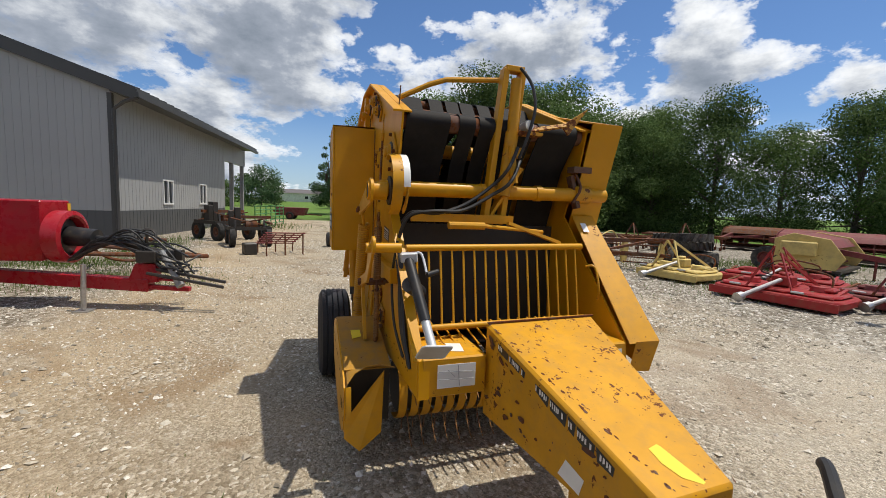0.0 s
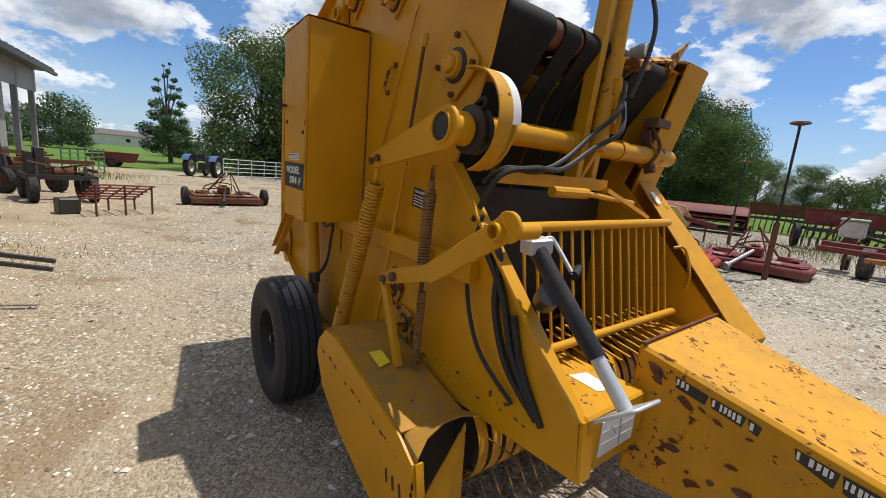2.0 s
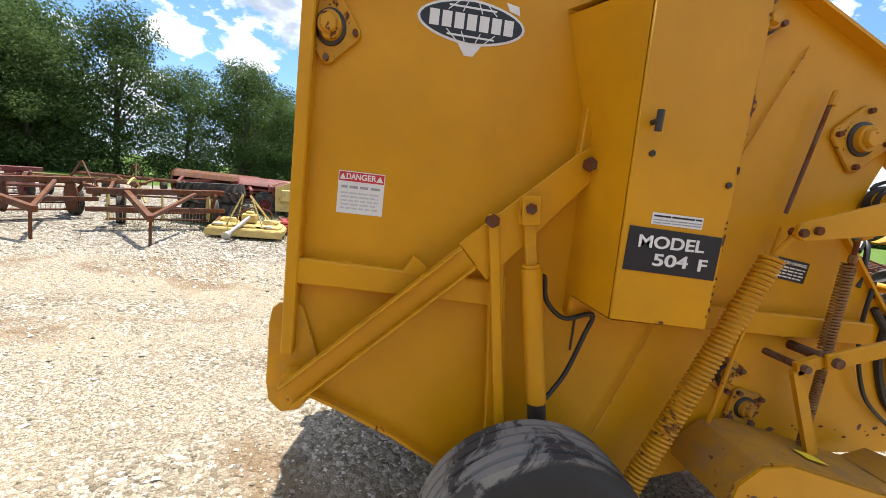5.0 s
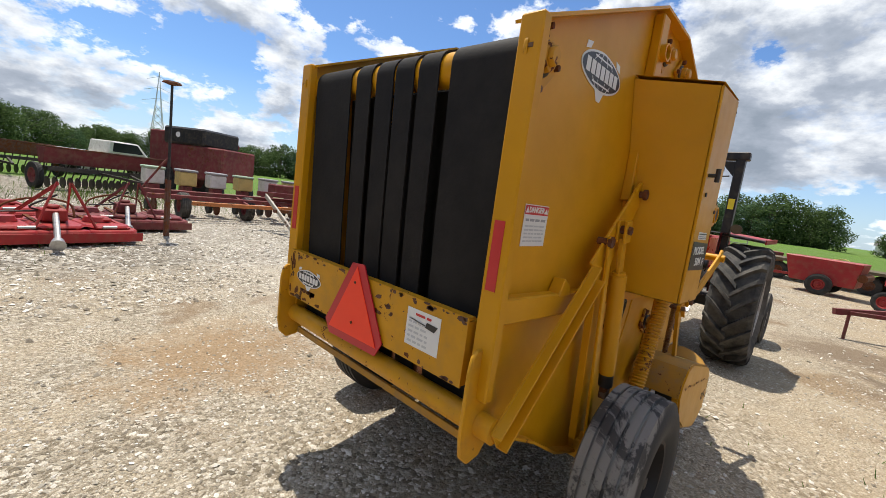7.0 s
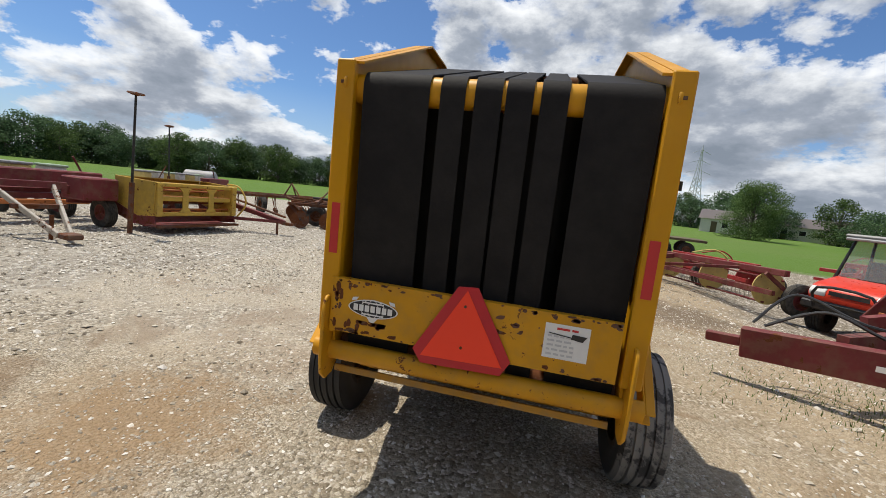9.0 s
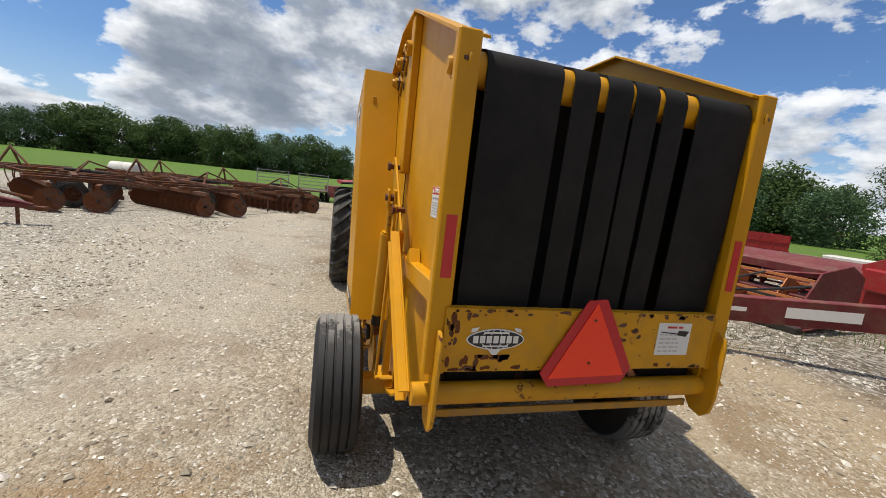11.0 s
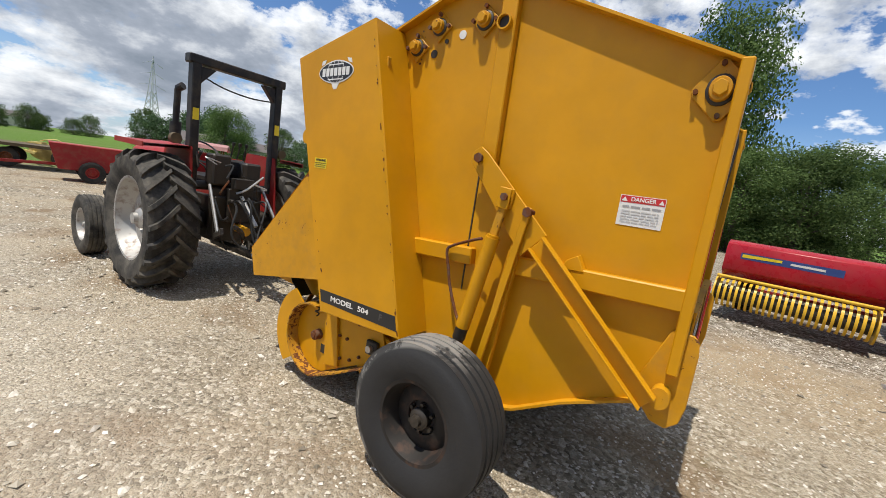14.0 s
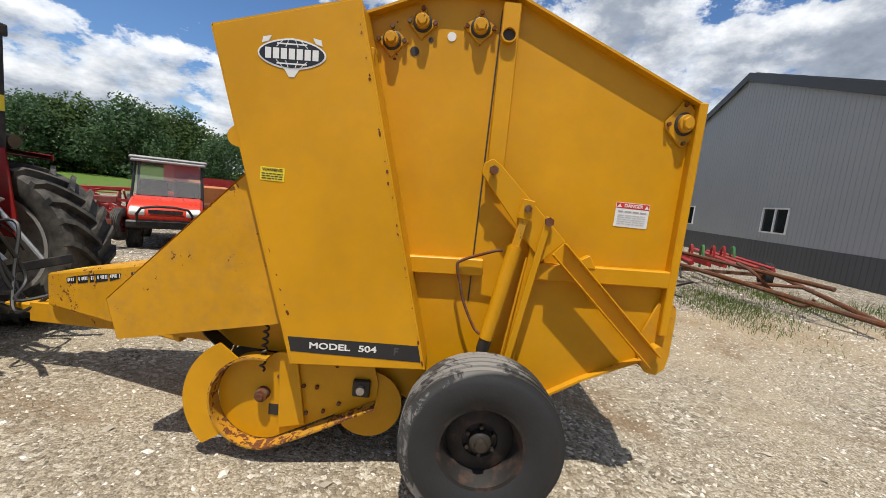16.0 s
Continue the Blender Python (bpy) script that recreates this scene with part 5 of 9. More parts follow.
s = Shape().tube((-0.04, 1.33, 1.62), (-0.08, 1.33, 2.02), 0.042).tube((-0.08, 1.33, 2.02), (-0.092, 1.33, 2.34), 0.034)
part("mast_cylinder", s, YELLOW_WORN, mast)
s = Shape().box(-0.13, -0.04, 1.30, 1.38, 1.86, 1.92).box(-0.11, -0.05, 1.33, 1.39, 1.74, 1.80).tube((-0.09, 1.38, 1.70), (-0.06, 1.37, 1.93), 0.022, n=8).tube((-0.13, 1.36, 1.79), (-0.05, 1.36, 1.79), 0.018, n=8)
part("valve_block", s, YELLOW_WORN, mast)
s = Shape().tube((-0.13, 1.37, 2.045), (-0.142, 1.43, 2.05), 0.026, 0.033, 18)
lamp = part("work_lamp", s, GREY_PAINT, mast, "round grey work lamp")
part("lens", Shape().tube((-0.1425, 1.431, 2.05), (-0.1435, 1.436, 2.05), 0.030, n=18), DECAL_WHITE, lamp)
part("lamp_bracket", Shape().box(-0.26, -0.10, 1.32, 1.40, 2.00, 2.02).beam((-0.12, 1.35, 2.02), (-0.42, 1.40, 2.08), 0.012, 0.035).front([(-0.40, 2.06), (-0.44, 2.02), (-0.58, 2.20), (-0.43, 2.10)], 1.395, 1.407), YELLOW_RUSTED, mast)
s = Shape().beam((0.03, 1.30, 1.50), (-0.16, 1.32, 1.80), 0.02, 0.05)
part("mast_brace", s, YELLOW, mast)
part("bent_bar", Shape().path([(0.60, 1.12, 2.20), (0.42, 1.16, 2.29), (0.32, 1.18, 2.325), (-0.03, 1.26, 2.345)], 0.016, 10), YELLOW_WORN, baler)
part("whip_wire", Shape().path([(0.62, 1.18, 2.02), (0.61, 1.20, 2.25)], 0.004, 5), RUST, baler)
for pts, r in (([(-0.10, 1.38, 1.92), (-0.02, 1.42, 1.78), (0.05, 1.36, 1.68), (0.22, 1.36, 1.56), (0.40, 1.38, 1.50), (0.55, 1.36, 1.50), (0.60, 1.30, 1.44)], 0.011),
               ([(-0.12, 1.38, 1.84), (-0.03, 1.44, 1.70), (0.06, 1.38, 1.62), (0.25, 1.38, 1.52), (0.44, 1.40, 1.51), (0.58, 1.36, 1.47), (0.63, 1.30, 1.30)], 0.011),
               ([(-0.10, 1.36, 2.40), (-0.16, 1.40, 2.30), (-0.17, 1.44, 2.15), (-0.13, 1.44, 1.98), (-0.09, 1.42, 1.85)], 0.010),
               ([(0.632, 1.37, 1.29), (0.638, 1.46, 1.20), (0.64, 1.47, 1.02), (0.64, 1.55, 0.84), (0.63, 1.68, 0.72)], 0.014),
               ([(0.642, 1.39, 1.22), (0.645, 1.50, 1.08), (0.645, 1.58, 0.88), (0.635, 1.70, 0.71)], 0.014),
               ([(0.642, 1.56, 1.02), (0.645, 1.62, 0.86), (0.635, 1.72, 0.70)], 0.012),
               ([(0.64, 1.36, 1.33), (0.66, 1.33, 1.10), (0.66, 1.42, 0.86), (0.645, 1.60, 0.72)], 0.008)):
    part("hydraulic_hose", Shape().path(pts, r, 8, 6), HOSE, baler)
# twine guide bars inside the mouth
s = Shape().beam((0.55, 1.30, 1.47), (-0.10, 1.36, 1.47), 0.03, 0.05).tube((0.35, 1.42, 1.43), (0.12, 1.42, 1.43), 0.022, n=10).tube((0.12, 1.42, 1.43), (-0.30, 1.40, 1.40), 0.012, n=8)
s.beam((-0.05, 1.40, 1.45), (-0.42, 1.42, 1.33), 0.02, 0.03)
part("twine_guide", s, YELLOW_WORN, baler)
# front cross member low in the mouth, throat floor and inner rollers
part("throat_floor", Shape().strip([(1.36, 0.70), (1.2, 0.64), (0.9, 0.60)], -PLATE + 0.02, PLATE - 0.02, 0.012), GREASE_AND_SHADE, baler)
# Dark sheet across the throat stands in for the shaded chamber behind.
part("rear_throat", Shape().box(-PLATE + 0.02, PLATE - 0.02, 1.02, 1.03, 0.70, 1.42), GREASE_AND_SHADE, baler)
part("inner_beam", Shape().beam((-0.58, 1.12, 1.10), (0.58, 1.12, 1.10), 0.05, 0.05), YELLOW_WORN, baler)

# windguard grid
grid = part("windguard", Shape().tube((0.615, 1.475, 1.30), (-0.545, 1.475, 1.315), 0.020, n=12), YELLOW, baler, "yellow rod windguard over the pickup")
part("lower_bar", Shape().tube((0.56, 1.575, 0.865), (-0.55, 1.575, 0.875), 0.017, n=12), YELLOW_WORN, grid)
rod = Shape().tube((0, 1.478, 1.305), (0, 1.562, 0.86), 0.0065, n=6).mesh("rod")
rod.materials.append(YELLOW_WORN)
for i in range(16):
    ob = new("rod", rod)
    ob.location.x = 0.555 - i * 0.070
    ob.parent = grid
comb = Shape().tube((0, 1.40, 0.84), (0, 1.68, 0.79), 0.006, n=5).mesh("floor_rod")
comb.materials.append(YELLOW_WORN)
for i in range(18):
    ob = new("floor_rod", comb)
    ob.location.x = 0.56 - i * 0.065
    ob.parent = grid
part("wire_handle", Shape().path([(-0.56, 1.52, 1.19), (-0.60, 1.56, 1.19), (-0.61, 1.60, 1.05), (-0.62, 1.58, 0.98)], 0.008, 6, 3), YELLOW_WORN, baler)

# right front guard edge, step boxes and tongue
s = Shape().beam((0.625, 1.165, 1.505), (0.625, 1.845, 0.785), 0.055, 0.012).beam((0.60, 1.85, 0.79), (0.60, 1.865, 0.60), 0.055, 0.012)
part("front_edge", s, YELLOW, baler)
for x0, x1 in ((0.27, 0.612), (-0.612, -0.40)):
    s = Shape().box(x0, x1, 1.52, 1.86, 0.60, 0.80)
    sb = part("step_box", s, YELLOW_CHIPPED, baler, "worn yellow step box", 0.008)
    part("step_decal", Shape().box(x0 + 0.06, x1 - 0.08, 1.861, 1.863, 0.645, 0.765) if x1 > 0 else Shape().box(x0 + 0.03, x1 - 0.03, 1.861, 1.863, 0.645, 0.765), DECAL_WHITE, sb, "white diagram decal")
    if x1 > 0:
        part("decal_lines", Shape().beam((0.415, 1.8645, 0.652), (0.425, 1.8645, 0.758), 0.002, 0.0035, (0, 1, 0)).beam((0.34, 1.8645, 0.722), (0.525, 1.8645, 0.730), 0.002, 0.0025, (0, 1, 0)).beam((0.34, 1.8645, 0.684), (0.525, 1.8645, 0.690), 0.002, 0.002, (0, 1, 0)).beam((0.44, 1.8645, 0.70), (0.48, 1.8645, 0.74), 0.002, 0.002, (0, 1, 0)), DECAL_GREY, sb)
    part("torn_decal", Shape().plan([(x0 + 0.08, 1.68), (x0 + 0.16, 1.66), (x0 + 0.17, 1.78), (x0 + 0.10, 1.80)], 0.801, 0.802), DECAL_WHITE, sb)
# tongue: a box that narrows and drops to the hitch
A = [(0.255, 1.80), (-0.40, 1.80)]
B = [(0.175, 2.86), (-0.125, 2.86)]
v = [(A[0][0], 1.80, 0.945), (A[1][0], 1.80, 0.955), (B[1][0], 2.86, 0.715), (B[0][0], 2.86, 0.705), (A[0][0], 1.80, 0.45), (A[1][0], 1.80, 0.45), (B[1][0], 2.86, 0.50), (B[0][0], 2.86, 0.50)]
s = Shape().poly(v, [(0, 1, 2, 3), (7, 6, 5, 4), (0, 3, 7, 4), (1, 5, 6, 2), (0, 4, 5, 1), (3, 2, 6, 7)])
tongue = part("tongue", s, YELLOW_CHIPPED, baler, "heavy boxed yellow tongue with rust chips", 0.012)
s = Shape().box(-0.09, 0.14, 2.40, 3.02, 0.36, 0.497).box(-0.04, 0.09, 2.98, 3.24, 0.40, 0.46)
part("hitch", s, YELLOW_WORN, tongue, bevel=0.006)
part("tongue_seam", Shape().beam((A[0][0] - 0.003, 1.815, 0.949), (A[1][0] + 0.003, 1.815, 0.958), 0.012, 0.008, (0, 1, 0)), RUST, tongue)
for sd in SIDES:
    xa, xb = (A[0][0], B[0][0]) if sd > 0 else (A[1][0], B[1][0])

    def on_side(y, z, o=0.002):
        t = (y - 1.80) / 1.06
        return (xa + (xb - xa) * t + sd * o, y, z)

    rng = random.Random(4)

    def stripe_z(y):
        return 0.945 - (y - 1.80) * 0.2236 - 0.052

    edge = [1.93, 2.03, 2.13, 2.17, 2.24, 2.34, 2.45, 2.50, 2.60, 2.69]
    upper, lower = [stripe_z(y) + rng.uniform(0.014, 0.026) for y in edge], [stripe_z(y) - rng.uniform(0.014, 0.030) for y in edge]
    ts = None
    for i in range(len(edge) - 1):
        if i == 3:
            continue
        y0, y1 = edge[i] + (0.004 if i else 0.0), edge[i + 1]
        s = Shape().poly([on_side(y0, upper[i]), on_side(y1, upper[i + 1]), on_side(y1 - 0.006, lower[i + 1]), on_side(y0 + 0.008, lower[i])], [(0, 1, 2, 3)])
        ts = part("tongue_stripe", s, DECAL_BLACK, tongue, "worn black stripe with white marks")
        y = y0 + 0.008
        while y < y1 - 0.018:
            ln = rng.uniform(0.006, 0.010)
            if rng.random() < 0.75:
                zc = stripe_z(y)
                s = Shape().poly([on_side(y, zc + 0.014, 0.004), on_side(y + ln, zc + 0.012, 0.004), on_side(y + ln, zc - 0.012 + 0.008 * rng.random(), 0.004), on_side(y, zc - 0.010, 0.004)], [(0, 1, 2, 3)])
                part("stripe_bar", s, DECAL_WHITE, ts)
            y += ln + rng.uniform(0.003, 0.006)
s = Shape().poly([(0.045, 2.68, 0.7515), (-0.02, 2.665, 0.7555), (-0.075, 2.70, 0.7480), (-0.07, 2.77, 0.7325), (-0.085, 2.81, 0.7235), (-0.02, 2.835, 0.7175), (0.03, 2.80, 0.7255), (0.05, 2.74, 0.7385)], [(0, 1, 2, 3, 4, 5, 6, 7)])
part("tongue_decal", s, DECAL_YELLOW, tongue, "torn yellow decal")
part("side_decal", Shape().poly([(0.207, 2.46, 0.60), (0.199, 2.56, 0.58), (0.201, 2.54, 0.51), (0.210, 2.42, 0.52)], [(0, 1, 2, 3)]), DECAL_WHITE, tongue, "pale torn decal")

# parking jack stowed on the step box
s = Shape().tube((0.632, 1.615, 1.250), (0.598, 1.845, 0.985), 0.028, n=16)
jack = part("jack", s, BLACK_PAINT, baler, "black and grey parking jack with crank handle")
part("jack_leg", Shape().tube((0.598, 1.845, 0.985), (0.584, 1.945, 0.870), 0.022, n=16), GALV, jack)
part("jack_foot", Shape().plan([(-0.075, -0.06), (-0.06, -0.075), (0.06, -0.075), (0.075, -0.06), (0.075, 0.06), (0.06, 0.075), (-0.06, 0.075), (-0.075, 0.06)], 0.0, 0.010), GALV, jack, bevel=0.003, m=pose(0.583, 1.950, 0.862, 41, -4, 0))
part("jack_head", Shape().beam((0.672, 1.595, 1.262), (0.585, 1.615, 1.268), 0.06, 0.05, (0, 1, 0)), GALV, jack, bevel=0.006)
part("jack_socket", Shape().tube((0.650, 1.70, 1.14), (0.570, 1.62, 1.08), 0.040, n=14), BLACK_PAINT, jack)
part("crank_handle", Shape().path([(0.60, 1.610, 1.285), (0.575, 1.615, 1.290), (0.560, 1.630, 1.268), (0.556, 1.70, 1.19)], 0.007, 8, 3), GALV, jack)
part("crank_grip", Shape().tube((0.558, 1.705, 1.186), (0.49, 1.675, 1.198), 0.015, 0.014, 12), BLACK_PAINT, jack)

# ---- pickup
PY, PZ = 1.28, 0.42
band_pts = ring(PY - 0.03, PZ, 0.205, 100, -95, 16)
band = Shape().strip(band_pts, -0.024, 0.024, 0.004).mesh("stripper_band")
band.materials.append(YELLOW_WORN)
for i in range(17):
    ob = new("stripper_band", band)
    ob.location.x = 0.60 - i * 0.075
    ob.parent = baler
part("pickup_drum", Shape().tube((-0.62, PY, PZ), (0.62, PY, PZ), 0.15, n=18), GREASE_AND_SHADE, baler)
tine = Shape().path([(0, PY + 0.10, PZ - 0.10), (0, PY + 0.20, PZ - 0.24), (0, PY + 0.25, PZ - 0.27)], 0.003, 5).mesh("tine")
tine.materials.append(SPRING)
tine_b = Shape().path([(0, PY, PZ - 0.12), (0, PY - 0.02, PZ - 0.31)], 0.003, 5).mesh("tine")
tine_b.materials.append(SPRING)
tine_c = Shape().path([(0, PY + 0.14, PZ + 0.04), (0, PY + 0.29, PZ + 0.05), (0, PY + 0.33, PZ + 0.02)], 0.003, 5).mesh("tine")
tine_c.materials.append(SPRING)
for i in range(16):
    for me in (tine, tine_b, tine_c):
        ob = new("tine", me)
        ob.location.x = 0.562 - i * 0.075
        ob.parent = baler
# right pickup cover
cov = [(0.62, 0.56), (0.64, 0.64), (0.71, 0.705), (0.82, 0.715), (1.38, 0.575), (1.47, 0.52), (1.50, 0.38), (1.46, 0.27), (1.36, 0.21), (1.20, 0.20), (0.90, 0.30), (0.70, 0.42)]
s = Shape().side(cov, 0.935, 0.945)
pc = part("pickup_cover", s, YELLOW, baler, "rounded yellow pickup drive cover")
part("cover_top", Shape().strip(cov[:5], 0.6625, 0.9345, 0.010), YELLOW_DIRTY, pc, "yellow top sheet under brown dirt")
part("cover_edge", Shape().strip(cov[5:] + cov[:1], 0.905, 0.9345, 0.010), YELLOW_WORN, pc)
nose = [(0.72, 1.47, 0.60), (0.940, 1.495, 0.335), (0.942, 1.50, 0.24), (0.86, 1.53, 0.17), (0.735, 1.50, 0.25)]
s = Shape().poly(nose + [(x, y - 0.006, z) for x, y, z in nose], [(4, 3, 2, 1, 0), (5, 6, 7, 8, 9)] + [(i, (i + 1) % 5, (i + 1) % 5 + 5, i + 5) for i in range(5)])
part("cover_nose", s, YELLOW_WORN, pc, "yellow pointed nose plate")
arch = [(0.934, 1.485, 0.46), (0.925, 1.475, 0.54), (0.885, 1.465, 0.595), (0.82, 1.465, 0.632), (0.75, 1.475, 0.642), (0.665, 1.49, 0.625)]
back = [(0.934, 1.40, 0.56), (0.925, 1.385, 0.575), (0.885, 1.38, 0.585), (0.82, 1.375, 0.59), (0.75, 1.375, 0.59), (0.665, 1.375, 0.585)]
low = [(x, y, z - 0.006) for x, y, z in arch + back]
s = Shape().poly(arch + back + low, [(i, i + 1, i + 7, i + 6) for i in range(5)] + [(i + 18, i + 19, i + 13, i + 12) for i in range(5)] + [(i, i + 12, i + 13, i + 1) for i in range(5)])
part("cover_arch", s, YELLOW_DIRTY, pc)
# Dark panel behind the opening paints the shade inside the cover.
part("mouth_inside", Shape().box(0.664, 0.930, 1.33, 1.345, 0.24, 0.56), GREASE_AND_SHADE, pc)
part("yellow_mark", Shape().poly([(0.86, 0.98, 0.6865), (0.80, 0.98, 0.6865), (0.80, 1.06, 0.6665), (0.86, 1.08, 0.6615)], [(0, 1, 2, 3)]), DECAL_YELLOW, pc, m=pose(0, 0, 0.006))
for dy in (0.0, 0.045, 0.09):
    part("cover_slot", Shape().side([(1.31 + dy, 0.40), (1.322 + dy, 0.41), (1.332 + dy, 0.36), (1.32 + dy, 0.35)], 0.9455, 0.947), GREASE_AND_SHADE, pc)
# left pickup end: teardrop cam plate with rolled rim, front flare and drive disc
XP = -0.70
tear = ring(1.165, 0.335, 0.235, 95, -105, 24)
shape_pts = tear + [(0.57, 0.385), (0.56, 0.47), (0.60, 0.60), (1.0, 0.62)]
pe = part("pickup_end", Shape().side(shape_pts, XP, XP + 0.01), YELLOW, baler, "teardrop-shaped yellow pickup end plate with worn rim")
rim_line = ring(1.165, 0.335, 0.24, 100, -105, 26) + [(0.90, 0.20), (0.57, 0.375)]
part("worn_rim", Shape().strip(rim_line, XP - 0.085, XP + 0.005, 0.010), YELLOW_RUSTED, pe)
s = Shape().side(ring(1.20, 0.335, 0.345, 62, -46, 20) + ring(1.165, 0.335, 0.252, -46, 66, 20), XP - 0.075, XP - 0.065)
part("front_flare", s, YELLOW, pe)
part("drive_disc", Shape().tube((XP + 0.015, 0.615, 0.345), (XP + 0.03, 0.615, 0.345), 0.185, n=30), YELLOW, pe)
part("square_bearing", Shape().box(XP - 0.03, XP, 0.60, 0.69, 0.40, 0.49), GREASE_AND_SHADE, pe, bevel=0.006)
part("bearing_shaft", Shape().tube((XP - 0.055, 0.645, 0.445), (XP - 0.03, 0.645, 0.445), 0.022, n=12), STEEL, pe)
part("cam_shaft", Shape().lathe([(0.0, 0.06), (0.018, 0.06), (0.018, 0.05), (0.032, 0.05), (0.036, 0.0), (0.0, 0.0)], Matrix.Translation((XP, 1.16, 0.36)) @ AXLE_X @ pose(0, 0, 0, 180), 14, False), RUST, pe)
part("cam_window", Shape().box(XP - 0.004, XP - 0.0005, 1.06, 1.13, 0.24, 0.30), GREASE_AND_SHADE, pe)
for by, bz in ((0.95, 0.42), (0.88, 0.42), (0.93, 0.27), (0.84, 0.29), (0.99, 0.25), (0.76, 0.34), (1.08, 0.46), (0.78, 0.55), (0.68, 0.57)):
    part("plate_bolt", Shape().tube((XP - 0.014, by, bz), (XP, by, bz), 0.011, n=6), RUST, pe)
part("stiffener", Shape().side([(1.08, 0.60), (0.99, 0.60), (0.93, 0.21), (1.07, 0.18)], XP - 0.022, XP - 0.001), YELLOW, pe, bevel=0.003)
part("rubber_flap", Shape().strip([(1.52, 0.78), (1.46, 0.66), (1.36, 0.58)], -0.74, -0.64, 0.006), HOSE, baler)

# ---- worn edges and grimy seams
chips(box_door, (0.9525, 0.396, 1.175), (0.9525, 0.396, 2.11), (0, -1, 0), (1, 0, 0), 26, 1, 0.004, 0.004)
chips(box_door, (0.9525, 0.09, 1.176), (0.9525, 0.395, 1.167), (0, 0, 1), (1, 0, 0), 8, 2, 0.004, 0.004)
part("box_seam", Shape().beam((PLATE + 0.004, 0.400, 1.17), (PLATE + 0.004, 0.400, 2.11), 0.006, 0.006), RUST, box_door, "rusty seam")
part("rail_seam", Shape().beam((PLATE + 0.003, 0.09, 1.092), (PLATE + 0.003, 1.34, 1.072), 0.004, 0.005).beam((PLATE + 0.003, -0.90, 1.128), (PLATE + 0.003, -0.17, 1.103), 0.004, 0.005), YELLOW_DIRTY, baler, "grimy seam under a rail")
chips(baler, (PLATE, 0.84, 2.15), (PLATE, 0.28, 0.65), (0, 1, 0.3), (1, 0, 0), 30, 3, 0.005, 0.004)
chips(baler, (PLATE, 0.75, 0.62), (PLATE, 1.75, 0.64), (0, 0, 1), (1, 0, 0), 26, 4, 0.008, 0.03)
chips(baler, (-PLATE, 0.66, 2.12), (-PLATE, 0.66, 2.30), (0, -1, 0), (-1, 0, 0), 10, 5, 0.006, 0.05)
chips(rear_plate, (-0.62, -0.9685, 1.134), (0.58, -0.9685, 1.134), (0, 0, -1), (0, -1, 0), 46, 6, 0.007, 0.010)
chips(rear_plate, (-0.62, -0.9685, 0.897), (0.58, -0.9685, 0.897), (0, 0, 1), (0, -1, 0), 40, 7, 0.008, 0.012)
chips(rear_plate, (-0.62, -0.9685, 1.12), (-0.62, -0.9685, 0.90), (1, 0, 0), (0, -1, 0), 20, 8, 0.009, 0.05)
chips(rear_plate, (-0.50, -0.9685, 0.96), (-0.32, -0.9685, 0.96), (0, 0, -1), (0, -1, 0), 10, 9, 0.011, 0.014)
chips(rear_plate, (0.10, -0.9685, 1.10), (0.28, -0.9685, 1.10), (0, 0, -1), (0, -1, 0), 9, 10, 0.008, 0.06)
chips(tongue, (0.258, 1.80, 0.9445), (0.178, 2.86, 0.7075), (-1, 0, 0), (0, 0, 1), 42, 11, 0.006, 0.010)
chips(tongue, (-0.128, 2.86, 0.7180), (-0.40, 1.80, 0.9555), (1, 0, 0), (0, 0, 1), 42, 12, 0.007, 0.014)
chips(tongue, (0.2572, 1.81, 0.50), (0.1772, 2.85, 0.55), (0, 0, 1), (1, 0, 0), 22, 13, 0.010, 0.10)
chips(tongue, (0.2572, 1.84, 0.90), (0.2352, 2.10, 0.84), (0, 0, -1), (1, 0, 0), 7, 14, 0.016, 0.03)
chips(pc, (0.946, 0.66, 0.62), (0.946, 1.40, 0.56), (0, 0, -1), (1, 0, 0), 22, 15, 0.006, 0.008)
chips(pc, (0.946, 1.49, 0.50), (0.946, 1.49, 0.28), (0, -1, 0), (1, 0, 0), 14, 16, 0.007, 0.010)
chips(shield, (XS - 0.001, 0.33, 0.66), (XS - 0.001, 0.75, 2.25), (0, 1, -0.25), (-1, 0, 0), 22, 18, 0.005, 0.005)
chips(shield, (XS - 0.001, 1.00, 0.85), (XS - 0.001, 1.36, 1.95), (0, -1, 0.3), (-1, 0, 0), 14, 19, 0.005, 0.006)
chips(skirt, (-0.7965, 1.24, 1.48), (-0.7965, 1.09, 0.82), (0, 1, 0), (-1, 0, 0), 16, 20, 0.007, 0.05)

# ---- axle and wheels
part("axle", Shape().box(-0.84, 0.80, -0.05, 0.05, 0.33, 0.43), YELLOW_WORN, baler, bevel=0.008)


def draw_in_rear(ob, start=-0.70, k=0.84):
    """The tailgate's rear end is a little shorter than its frame drawing."""
    for c in ob.children:
        if c.type == "MESH":
            for vert in c.data.vertices:
                if vert.co.y < start:
                    vert.co.y = start + (vert.co.y - start) * k
        draw_in_rear(c, start, k)


draw_in_rear(baler)
for sd in SIDES:
    wheel(baler, (0.905 if sd > 0 else -0.945, -0.03 if sd > 0 else 0.035, 0.382), 0.382, 0.255, 0.20, sd, RIM_DARK, TYRE_MUDDY, 56, bolts=True)


